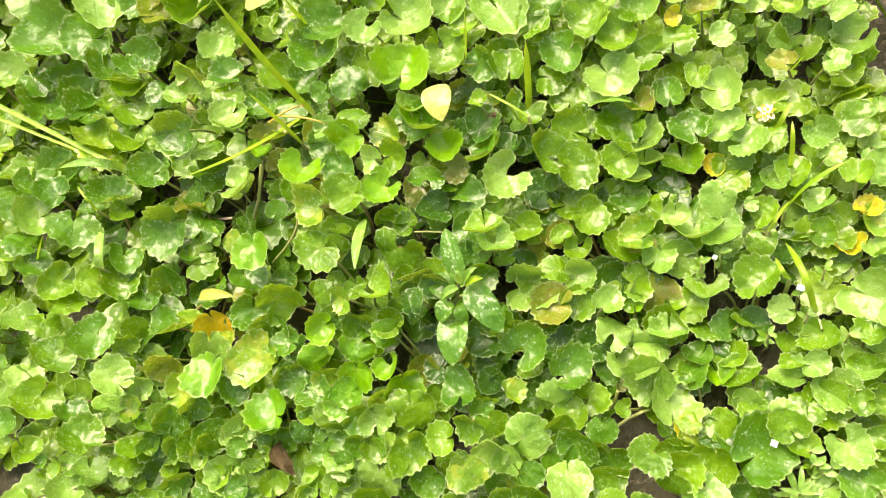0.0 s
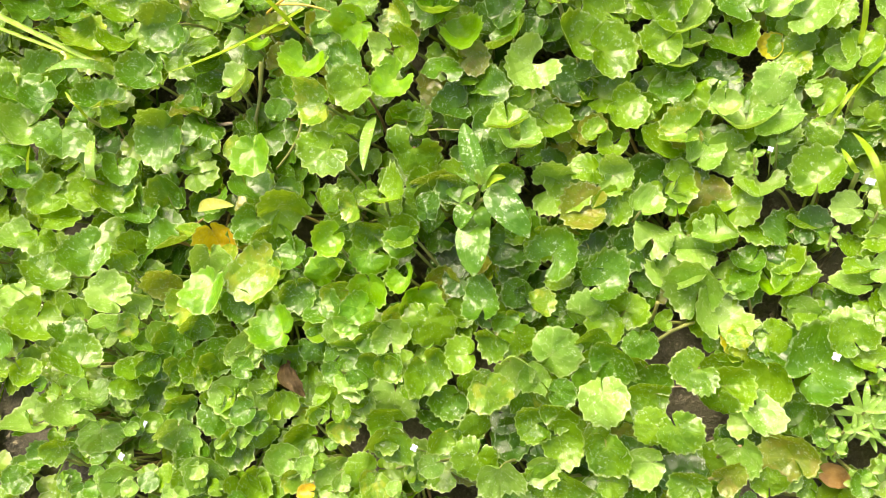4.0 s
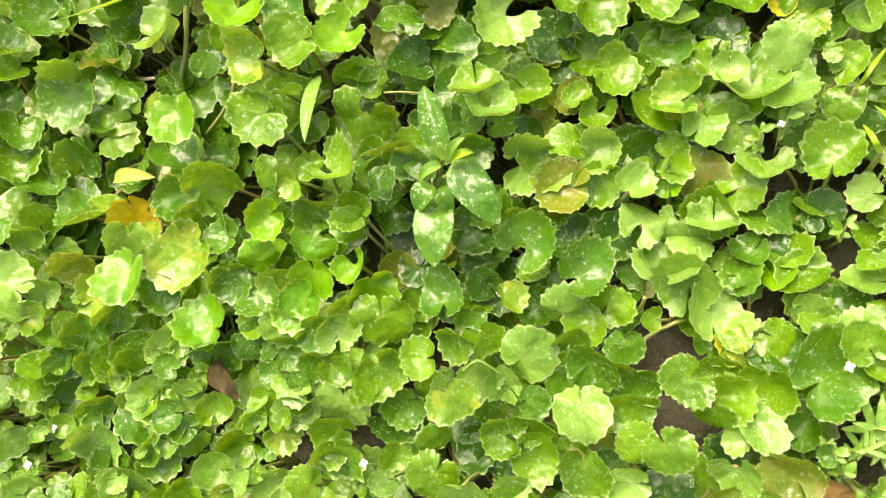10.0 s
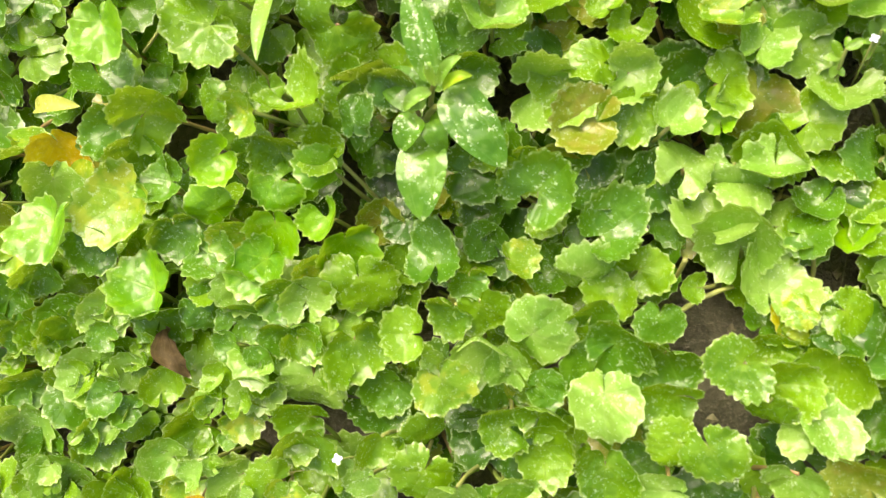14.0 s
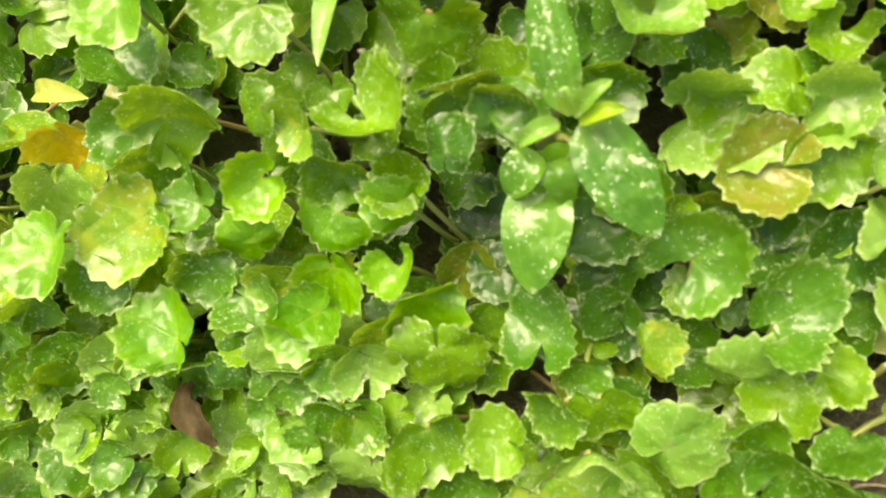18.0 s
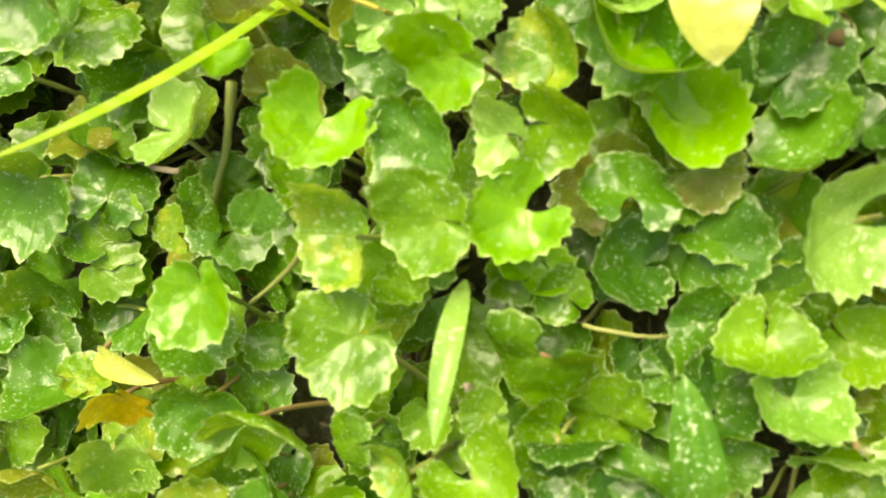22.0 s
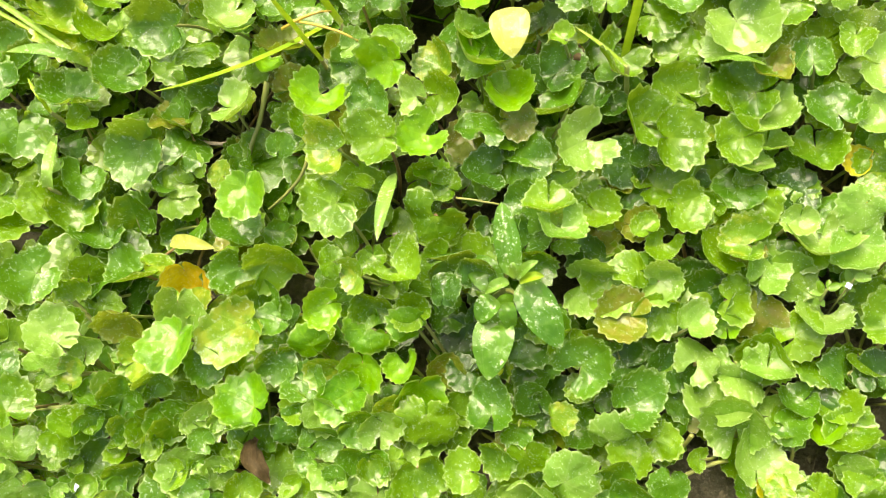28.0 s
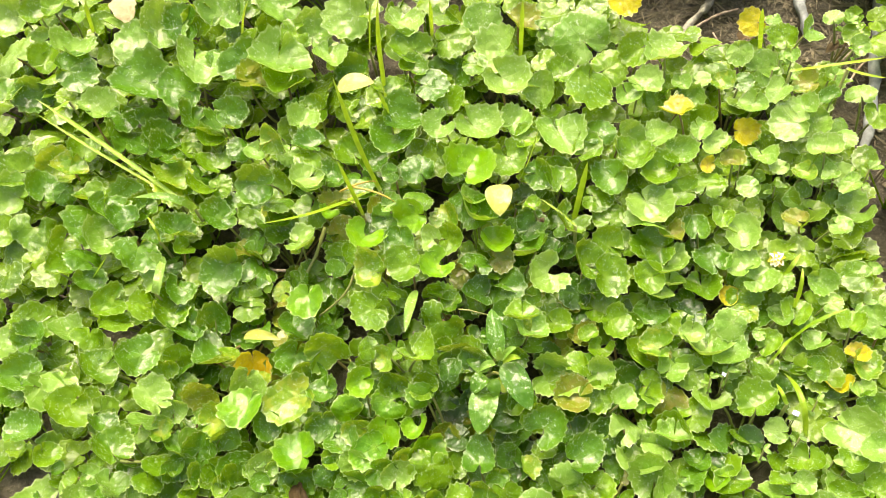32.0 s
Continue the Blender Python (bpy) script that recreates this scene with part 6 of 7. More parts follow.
def grass(a, b, c, width, tone="a"):
    """One grass blade from its tip a over b to its foot c, carried down into the ground by its sheath."""
    spine = bend(a, b, c, 12)
    foot = Vector((c[0], c[1], lie(c[0], c[1]) - 0.002))
    root = new("grass_blade")
    root.location = foot
    local = [p - foot for p in spine]
    me = strip_mesh("blade", local, width, lambda q: min(1.0, 0.08 + 2.2 * q ** 0.7) * (1 - 0.35 * max(0.0, q - 0.6)), 0.35, Vector((1, 0.25, 0)) if abs((spine[0] - spine[-1]).x) < abs((spine[0] - spine[-1]).y) else Vector((0.2, 1, 0)))
    me.materials.append(LEAF[tone])
    hang("blade", me, root)
    part("sheath", tube([Vector((0, 0, 0)), local[-1] * 0.6 + Vector((0.001, 0, 0)), local[-1]], 0.0016, 0.0012), STALK, root)
    return tagged(root, "bright yellow-green grass blade among pennywort leaves", "grass", "grass blades")


def ovate(q):
    return max(0.015, (q + 0.004) ** 0.5 * max(0.0, 1 - q) ** 0.75 / 0.43)


def fallen(name, label, a, b, width, tone, fold):
    a, b = Vector(a), Vector(b)
    spine = bend(a, a.lerp(b, 0.5) + Vector((0, 0, 0.004)), b, 12)
    w = (b - a).normalized()
    dry = tone in "btq"
    me = strip_mesh(name, [p - a for p in spine], width, ovate, fold, Vector((0, 0, 1)).cross(w), 10 if dry else 6)
    if dry:
        for v in me.vertices:
            q = v.co * 2.4 + Vector((a.x * 300, a.y * 300, 0))
            v.co += Vector((noise.noise(q) * 0.12, noise.noise(q + Vector((7, 3, 1))) * 0.12, noise.noise(q * 1.4 + Vector((1, 9, 4))) * 0.22))
    me.materials.append(LEAF[tone])
    ob = hang(name, me)
    ob.location = a
    return tagged(ob, label, "leaf")


def broad_weed(c):
    foot = Vector((c[0], c[1], lie(c[0], c[1]) - 0.002))
    root = new("broadleaf_weed")
    root.location = foot
    top = Vector(c) - foot + Vector((0, 0, 0.04))
    part("stem", tube([Vector((0, 0, 0)), top * 0.5 + Vector((0.002, 0.001, 0)), top], 0.0022, 0.0016, 7), STALK, root)
    return tagged(root, "dark green broadleaf weed with pointed white-flecked leaves", "weed")


def weed_leaf(root, a, b, width, tone, fold):
    a, b = Vector(a) - root.location, Vector(b) - root.location
    spine = bend(a, a.lerp(b, 0.5) + Vector((0, 0, 0.004)), b, 12)
    me = strip_mesh("leaf", spine, width, ovate, fold, Vector((0, 0, 1)).cross((b - a).normalized()), 6)
    me.materials.append(LEAF[tone])
    return hang("leaf", me, root)


sr = random.Random(77)


def sprig(c, count, size, narrow):
    """A low weed: one stem from the ground with small leaves in pairs round its tip."""
    c = Vector(c)
    foot = Vector((c.x, c.y, lie(c.x, c.y) - 0.002))
    root = new("small_weed")
    root.location = foot
    top = c - foot
    part("stem", tube([Vector((0, 0, 0)), top * 0.5 + Vector((0.002, -0.002, 0)), top], 0.0009, 0.0006), STALK, root)
    for i in range(count):
        a = i * 2.4 + sr.uniform(-0.4, 0.4)
        s = size * sr.uniform(0.7, 1.15)
        w = Vector((math.cos(a), math.sin(a), sr.uniform(0.1, 0.5)))
        start = top - Vector((0, 0, 0.008 * (i % 3)))
        end = start + w * s * 1.1
        me = strip_mesh("leaf", bend(start, start.lerp(end, 0.55) + Vector((0, 0, s * 0.12)), end, 7), s * (0.26 if narrow else 0.62), ovate, 0.25, Vector((0, 0, 1)).cross(w), 4)
        me.materials.append(LEAF[sr.choice("nll" if not narrow else "ll")])
        hang("leaf", me, root)
    words = "pale green weed with narrow leaflets over bare soil" if narrow else "small light green weed with tiny oval leaves"
    return tagged(root, words, "weed", "small weeds")


def plain_material(name, a, b, rough, scale):
    k = Nodes(name)
    co = k.node("ShaderNodeTexCoord", 3)
    f = k.noise(co, scale, 5.0, 0.65)
    k.put(k.bsdf.inputs["Base Color"], k.mix(k.ramp(f, 0.3, 0.7), a, b))
    k.bsdf.inputs["Roughness"].default_value = rough
    k.bump(f, 0.5, 0.002)
    return k.mat


PETAL = plain_material("petal_pale_blue", rgb(0.45, 0.52, 0.80), rgb(0.66, 0.71, 0.88), 0.5, 4.0)
EYE_YELLOW = plain_material("flower_eye", rgb(0.7, 0.5, 0.05), rgb(0.8, 0.65, 0.1), 0.6, 300.0)
CREAM = plain_material("petal_cream", rgb(0.82, 0.76, 0.50), rgb(0.88, 0.85, 0.72), 0.55, 2.0)
BARK = plain_material("grey_bark", rgb(0.11, 0.105, 0.075), rgb(0.36, 0.36, 0.29), 0.85, 120.0)
TWIG = plain_material("dry_twig", rgb(0.24, 0.18, 0.12), rgb(0.50, 0.42, 0.31), 0.8, 200.0)
CANE = plain_material("weathered_cane", rgb(0.11, 0.125, 0.115), rgb(0.32, 0.36, 0.34), 0.75, 70.0)
RUNNER = STALK
STRAW = plain_material("withered_stalk", rgb(0.50, 0.34, 0.04), rgb(0.62, 0.50, 0.10), 0.55, 90.0)


def flower(c, r):
    """A tiny four-petalled flower on a thread-like stalk."""
    c = Vector(c)
    foot = Vector((c.x + 0.004, c.y - 0.003, lie(c.x, c.y) - 0.002))
    root = new("tiny_flower")
    root.location = foot
    top = c - foot
    part("stalk", tube([Vector((0, 0, 0)), top * 0.5, top], 0.0005, 0.0004, 4), STALK, root)
    for i in range(4):
        a = i * math.pi / 2 + 0.5
        w = Vector((math.cos(a), math.sin(a), 0.15))
        me = strip_mesh("petal", bend(top, top + w * r * 0.5, top + w * r - Vector((0, 0, r * 0.1)), 6), r * 0.85, lambda q: math.sin(math.pi * min(0.93, 0.1 + 0.85 * q)) ** 0.6, 0.1, Vector((0, 0, 1)).cross(w), 4)
        me.materials.append(PETAL)
        hang("petal", me, root)
    return tagged(root, "tiny pale blue flower on a thin stalk", "flower", "tiny blue flowers")


def wilted_flower(c, r):
    c = Vector(c)
    foot = Vector((c.x, c.y, lie(c.x, c.y) - 0.002))
    root = new("wilted_flower")
    root.location = foot
    top = c - foot
    part("stalk", tube([Vector((0, 0, 0)), top * 0.5, top], 0.001, 0.0009, 5), STALK, root)
    for i in range(5):
        a = 0.4 + i * 0.55
        w = Vector((math.cos(a), math.sin(a) * 0.9, 0.25 + 0.1 * (i % 2)))
        start = top - w * r * 0.7
        me = strip_mesh("petal", bend(start, top + Vector((0, 0, r * 0.12)), top + w * r * 0.75, 8), r * 0.55, ovate, 0.4, Vector((0, 0, 1)).cross(w), 4)
        me.materials.append(CREAM if i % 3 else LEAF["y"])
        hang("petal", me, root)
    return tagged(root, "wilted cream flower with a yellow base", "flower")


def stick(label, material, a, b, c, r):
    """A dead stick, cane or root, knobbly and tapered, lying along three points."""
    pts = bend(a, b, c, 14)
    for i, p in enumerate(pts):
        p += Vector((noise.noise(p * 60), noise.noise(p * 60 + Vector((9, 0, 0))), noise.noise(p * 60 + Vector((0, 9, 0))))) * r * 0.6
    o = pts[0].copy()
    bm = tube([p - o for p in pts], r, r * 0.75, 9)
    for v in bm.verts:
        v.co += Vector((noise.noise(v.co * 180), noise.noise(v.co * 180 + Vector((5, 1, 2))), noise.noise(v.co * 180 + Vector((1, 7, 3))))) * r * (0.6 if material is CANE or material is BARK else 0.35)
    ob = part("cane" if material is CANE else "stick", bm, material, None)
    ob.location = o
    return tagged(ob, label, "stick")


grass((-0.2354, 0.2289, 0.2114), (-0.2312, 0.2265, 0.1555), (-0.2223, 0.2249, 0.0996), width=0.0045)
grass((-0.2345, 0.2032, 0.1586), (-0.2336, 0.2063, 0.1229), (-0.2327, 0.2093, 0.0859), width=0.0032)
grass((-0.2667, 0.1450, 0.1565), (-0.2483, 0.1793, 0.1265), (-0.2347, 0.2299, 0.0884), width=0.0057)
grass((-0.5240, 0.2331, 0.1220), (-0.4500, 0.2090, 0.1125), (-0.3742, 0.1837, 0.0966), width=0.0037)
grass((-0.5150, 0.2200, 0.1190), (-0.4480, 0.2010, 0.1100), (-0.3796, 0.1849, 0.0964), width=0.0024)
grass((-0.1093, 0.2575, 0.1629), (-0.1144, 0.2580, 0.1331), (-0.1249, 0.2645, 0.0934), width=0.0034)
grass((-0.0735, 0.2436, 0.1530), (-0.0765, 0.2410, 0.1203), (-0.0797, 0.2347, 0.0836), width=0.0041)
grass((-0.2336, 0.2774, 0.1506), (-0.2302, 0.2762, 0.1351), (-0.2322, 0.2798, 0.1155), width=0.0033)
grass((0.0808, 0.2797, 0.0911), (0.0754, 0.2780, 0.0755), (0.0710, 0.2822, 0.0487), width=0.0028)
grass((0.0748, 0.2494, 0.0879), (0.0677, 0.2346, 0.0836), (0.0647, 0.2359, 0.0484), width=0.0033)
grass((0.0723, 0.2245, 0.1074), (0.0738, 0.2133, 0.0989), (0.0781, 0.2162, 0.0625), width=0.0028)
grass((0.1000, 0.2012, 0.1074), (0.0829, 0.1913, 0.0949), (0.0754, 0.1875, 0.0681), width=0.0034)
grass((0.0763, 0.1693, 0.0649), (0.0815, 0.1400, 0.0942), (0.0929, 0.1304, 0.0613), width=0.0036)
grass((-0.4005, 0.1703, 0.1085), (-0.3684, 0.1732, 0.1145), (-0.3581, 0.1786, 0.0951), width=0.0062, tone="l")
grass((-0.3987, 0.1213, 0.1029), (-0.4058, 0.1130, 0.0939), (-0.4226, 0.1076, 0.0741), width=0.0035)
grass((-0.3667, 0.1368, 0.0879), (-0.3555, 0.1180, 0.0969), (-0.3555, 0.1067, 0.0901), width=0.0069, tone="l")
grass((-0.0012, 0.2473, 0.1127), (-0.0018, 0.2439, 0.1029), (-0.0026, 0.2477, 0.0775), width=0.0017)
grass((-0.1016, 0.2342, 0.1147), (-0.0873, 0.2272, 0.1137), (-0.0749, 0.2214, 0.1096), width=0.0017)
grass((-0.2296, 0.2986, 0.2148), (-0.2373, 0.3003, 0.1605), (-0.2435, 0.3054, 0.0958), width=0.0058)
grass((-0.2554, 0.3354, 0.1798), (-0.2626, 0.3395, 0.1507), (-0.2734, 0.3485, 0.1124), width=0.0026)
grass((-0.2116, 0.3431, 0.1802), (-0.2170, 0.3530, 0.1521), (-0.2292, 0.3769, 0.1066), width=0.0030)
grass((-0.1428, 0.3466, 0.1880), (-0.1456, 0.3521, 0.1541), (-0.1503, 0.3618, 0.1110), width=0.0033)
grass((0.0162, 0.3761, 0.1810), (0.0212, 0.3914, 0.1480), (0.0279, 0.4143, 0.1037), width=0.0033)
grass((0.1058, 0.3871, 0.1425), (0.0739, 0.3719, 0.1440), (0.0479, 0.3769, 0.1278), width=0.0027)
grass((0.1101, 0.3799, 0.1308), (0.0956, 0.3786, 0.1325), (0.0862, 0.3895, 0.1254), width=0.0024)
grass((-0.3643, 0.3384, 0.1603), (-0.3759, 0.3393, 0.1403), (-0.3909, 0.3468, 0.1113), width=0.0037)
grass((-0.5133, 0.3207, 0.1519), (-0.5157, 0.3173, 0.1362), (-0.5275, 0.3226, 0.1123), width=0.0043)
grass((-0.5177, 0.2219, 0.1108), (-0.5055, 0.2301, 0.1164), (-0.5074, 0.2457, 0.1094), width=0.0042)
grass((-0.3886, 0.1612, 0.1000), (-0.3754, 0.1519, 0.1021), (-0.3754, 0.1484, 0.0884), width=0.0023)
grass((0.0756, 0.1875, 0.0831), (0.0677, 0.1725, 0.0914), (0.0654, 0.1688, 0.0810), width=0.0021)
grass((0.0696, 0.1544, 0.0780), (0.0718, 0.1435, 0.0879), (0.0775, 0.1431, 0.0752), width=0.0026)
fallen('fallen_leaf', 'pale yellow teardrop leaf caught among green leaves', (-0.1325, 0.2335, 0.1235), (-0.1245, 0.2095, 0.1215), 0.0186, 'p', 0.1)
fallen('fallen_leaf', 'pale yellow oval leaf lying on the carpet', (-0.2711, 0.2830, 0.1370), (-0.2451, 0.2943, 0.1382), 0.0179, 'p', 0.1)
fallen('fallen_leaf', 'curled brown dry leaf among the green leaves', (-0.2130, 0.0140, 0.0560), (-0.1950, -0.0030, 0.0580), 0.0100, 'b', 0.9)
fallen('fallen_leaf', 'tan dry leaf on bare soil', (0.0740, 0.0031, 0.0220), (0.0910, 0.0012, 0.0191), 0.0113, 't', 0.15)
fallen('fallen_leaf', 'bleached tan dry leaf at the edge', (-0.5096, 0.3552, 0.1284), (-0.4848, 0.3248, 0.1235), 0.0227, 'q', 0.15)
fallen('fallen_leaf', 'folded yellow leaf with a pointed end', (-0.2834, 0.0967, 0.0765), (-0.2520, 0.0973, 0.0871), 0.0079, 'p', 0.5)
fallen('fallen_leaf', 'pale lance-shaped leaf hanging between green leaves', (-0.1691, 0.1515, 0.0995), (-0.1614, 0.1131, 0.1153), 0.0069, 'l', 0.3)
fallen('fallen_leaf', 'small yellowing leaf under the plants', (0.0269, 0.0582, 0.0426), (0.0369, 0.0505, 0.0433), 0.0064, 'm', 0.2)
fallen('fallen_leaf', 'dry brown leaf on dark soil', (0.0118, 0.4529, 0.0803), (0.0288, 0.4676, 0.0786), 0.0123, 'b', 0.3)
fallen('fallen_leaf', 'dry reddish brown leaf on the soil', (0.0793, 0.4450, 0.0879), (0.0974, 0.4601, 0.0856), 0.0091, 'b', 0.3)
fallen('fallen_leaf', 'rusty brown leaf under the plants', (-0.1055, 0.2360, 0.0914), (-0.0966, 0.2286, 0.0892), 0.0064, 'b', 0.3)
weed = broad_weed((-0.1102, 0.1299, 0.0600))
weed_leaf(weed, (-0.1004, 0.1148, 0.1023), (-0.1136, 0.1451, 0.1100), 0.0114, 'e', 0.5)
weed_leaf(weed, (-0.0964, 0.1138, 0.1020), (-0.0735, 0.0910, 0.0934), 0.0168, 'e', 0.25)
weed_leaf(weed, (-0.1053, 0.1013, 0.0871), (-0.1021, 0.0703, 0.0837), 0.0185, 'e', 0.15)
weed_leaf(weed, (-0.1074, 0.1103, 0.0902), (-0.1255, 0.1232, 0.0867), 0.0144, 'd', 0.2)
weed_leaf(weed, (-0.1072, 0.1055, 0.0937), (-0.1127, 0.0935, 0.0897), 0.0108, 'e', 0.3)
weed_leaf(weed, (-0.1025, 0.1046, 0.0934), (-0.0968, 0.0945, 0.0873), 0.0083, 'd', 0.3)
weed_leaf(weed, (-0.0986, 0.1141, 0.1042), (-0.0906, 0.1219, 0.1123), 0.0043, 'l', 0.5)
weed_leaf(weed, (-0.0998, 0.1140, 0.1042), (-0.1003, 0.1182, 0.1145), 0.0037, 'l', 0.5)
weed_leaf(weed, (-0.0971, 0.1129, 0.1040), (-0.0865, 0.1167, 0.1095), 0.0043, 'a', 0.5)
weed_leaf(weed, (-0.1024, 0.1128, 0.1003), (-0.1116, 0.1056, 0.0978), 0.0051, 'l', 0.5)
weed_leaf(weed, (-0.1277, 0.1068, 0.0773), (-0.1367, 0.0956, 0.0725), 0.0134, 'e', 0.3)
sprig((0.0305, 0.1487, 0.0766), 7, 0.0049, False)
sprig((0.0405, 0.1558, 0.0772), 6, 0.0052, False)
sprig((0.0797, 0.1364, 0.0698), 6, 0.0048, False)
sprig((0.0885, 0.1271, 0.0672), 6, 0.0045, False)
sprig((0.0963, 0.1528, 0.0708), 6, 0.0048, False)
sprig((-0.2985, 0.0064, 0.0660), 7, 0.0051, False)
sprig((-0.3378, -0.0592, 0.0497), 7, 0.0045, False)
sprig((-0.3112, -0.0582, 0.0505), 7, 0.0044, False)
sprig((-0.3518, -0.0758, 0.0459), 7, 0.0049, False)
sprig((-0.1791, -0.0374, 0.0550), 7, 0.0044, False)
sprig((-0.1355, -0.0436, 0.0566), 6, 0.0045, False)
sprig((0.0741, 0.0168, 0.0525), 8, 0.0040, False)
sprig((0.0882, 0.0319, 0.0546), 12, 0.0131, True)
sprig((0.0933, 0.0254, 0.0517), 9, 0.0103, True)
sprig((0.0844, 0.0225, 0.0527), 9, 0.0097, True)
sprig((0.0592, -0.0049, 0.0472), 7, 0.0048, False)
sprig((-0.1727, -0.0502, 0.0535), 6, 0.0043, False)
sprig((0.0541, 0.3057, 0.0836), 7, 0.0066, False)
sprig((0.0820, 0.3955, 0.1128), 7, 0.0067, False)
sprig((0.0864, 0.4510, 0.1130), 7, 0.0070, False)
sprig((0.0494, 0.4020, 0.1173), 6, 0.0059, False)
sprig((-0.0229, 0.3584, 0.1177), 7, 0.0063, False)
sprig((0.0266, 0.3108, 0.0959), 7, 0.0065, False)
sprig((-0.1395, 0.3831, 0.1301), 6, 0.0071, False)
sprig((0.1003, 0.3103, 0.0917), 7, 0.0060, False)
sprig((0.0837, 0.3188, 0.0956), 6, 0.0060, False)
sprig((0.0881, 0.2837, 0.0611), 7, 0.0062, False)
sprig((-0.4006, -0.0099, 0.0576), 6, 0.0051, False)
sprig((-0.3519, -0.0554, 0.0501), 6, 0.0046, False)
sprig((0.0970, 0.0471, 0.0558), 8, 0.0054, False)
sprig((0.1042, 0.0475, 0.0539), 7, 0.0060, False)
sprig((0.0927, 0.0541, 0.0579), 6, 0.0066, False)
sprig((0.1099, 0.1192, 0.0634), 6, 0.0068, False)
sprig((0.0687, 0.1138, 0.0664), 6, 0.0056, False)
sprig((0.1174, 0.0536, 0.0517), 7, 0.0048, False)
sprig((0.1252, 0.0557, 0.0507), 6, 0.0048, False)
sprig((0.0940, 0.0476, 0.0566), 7, 0.0052, False)
sprig((0.0996, 0.0439, 0.0545), 6, 0.0057, False)
sprig((0.0731, 0.0193, 0.0535), 6, 0.0057, False)
sprig((0.0778, 0.0119, 0.0504), 7, 0.0052, False)
sprig((0.1007, 0.0090, 0.0456), 7, 0.0057, False)
sprig((0.0899, -0.0005, 0.0449), 6, 0.0068, False)
sprig((0.0742, 0.3200, 0.0887), 5, 0.0071, False)
sprig((0.0844, 0.3116, 0.0910), 7, 0.0045, False)
sprig((0.0730, 0.2900, 0.0595), 6, 0.0068, False)
sprig((0.1250, 0.2304, 0.0758), 5, 0.0049, False)
sprig((0.1093, 0.3094, 0.0867), 8, 0.0052, False)
sprig((0.0974, 0.3028, 0.0794), 6, 0.0054, False)
sprig((0.0703, 0.3193, 0.0878), 5, 0.0058, False)
sprig((0.0847, 0.2019, 0.0756), 7, 0.0067, False)
sprig((0.1194, 0.2273, 0.0771), 8, 0.0067, False)
sprig((0.1104, 0.3119, 0.0901), 6, 0.0047, False)
sprig((0.0938, 0.2647, 0.0487), 6, 0.0062, False)
sprig((0.1130, 0.2169, 0.0807), 5, 0.0055, False)
sprig((0.1131, 0.3264, 0.0955), 7, 0.0072, False)
sprig((0.1090, 0.2525, 0.0638), 7, 0.0065, False)
sprig((0.0924, 0.3122, 0.0876), 6, 0.0058, False)
sprig((0.0884, 0.3227, 0.0924), 8, 0.0058, False)
sprig((-0.2730, -0.0660, 0.0437), 8, 0.0043, False)
sprig((-0.3128, -0.0553, 0.0520), 6, 0.0049, False)
sprig((-0.2785, -0.0578, 0.0435), 7, 0.0043, False)
sprig((-0.2765, -0.0661, 0.0467), 6, 0.0046, False)
sprig((-0.3216, -0.0601, 0.0445), 7, 0.0039, False)
sprig((-0.3061, -0.0584, 0.0519), 5, 0.0061, False)
sprig((-0.3617, -0.0633, 0.0442), 5, 0.0051, False)
sprig((-0.2911, -0.0433, 0.0468), 6, 0.0060, False)
sprig((0.0558, 0.0038, 0.0475), 6, 0.0036, False)
sprig((0.0658, 0.0091, 0.0494), 7, 0.0045, False)
sprig((0.0737, 0.0182, 0.0503), 7, 0.0036, False)
sprig((0.0967, 0.0281, 0.0475), 8, 0.0031, False)
sprig((0.0699, 0.0229, 0.0566), 6, 0.0030, False)
sprig((0.0799, 0.0216, 0.0542), 6, 0.0043, False)
sprig((0.0551, 0.3761, 0.1075), 5, 0.0072, False)
sprig((0.0499, 0.3844, 0.1136), 8, 0.0063, False)
sprig((0.0965, 0.4348, 0.1112), 8, 0.0054, False)
sprig((0.0261, 0.4090, 0.1119), 6, 0.0048, False)
sprig((0.0867, 0.3891, 0.1120), 5, 0.0057, False)
sprig((0.0409, 0.3974, 0.1176), 8, 0.0073, False)
sprig((0.0373, 0.3892, 0.1144), 6, 0.0051, False)
flower((-0.2929, -0.0334, 0.0620), 0.0024)
flower((-0.3058, -0.0543, 0.0574), 0.0024)
flower((-0.1232, -0.0201, 0.0679), 0.0021)
flower((0.0732, 0.0538, 0.0667), 0.0022)
flower((0.0826, 0.1386, 0.0759), 0.0019)
flower((0.0373, 0.1504, 0.0824), 0.0016)
flower((0.0837, 0.1387, 0.0758), 0.0021)
flower((-0.3638, 0.0137, 0.0698), 0.0021)
flower((-0.3875, 0.0262, 0.0715), 0.0015)
wilted_flower((0.0616, 0.2467, 0.0787), 0.0084)
stick('grey forked dead branch on the soil', BARK, (-0.0394, 0.4558, 0.0644), (-0.0301, 0.4755, 0.0662), (-0.0139, 0.5154, 0.0700), 0.0042)
stick('thin pale dead twig on the soil', TWIG, (-0.0301, 0.4666, 0.0652), (-0.0134, 0.4894, 0.0670), (0.0086, 0.5052, 0.0677), 0.0012)
stick('straight grey dry stick on the soil', BARK, (-0.0298, 0.4273, 0.0606), (-0.0032, 0.4382, 0.0606), (0.0206, 0.4515, 0.0609), 0.0022)
stick('weathered grey bamboo cane beside the plants', CANE, (0.1203, 0.5534, 0.0736), (0.1226, 0.4557, 0.0623), (0.1212, 0.3700, 0.0525), 0.0051)
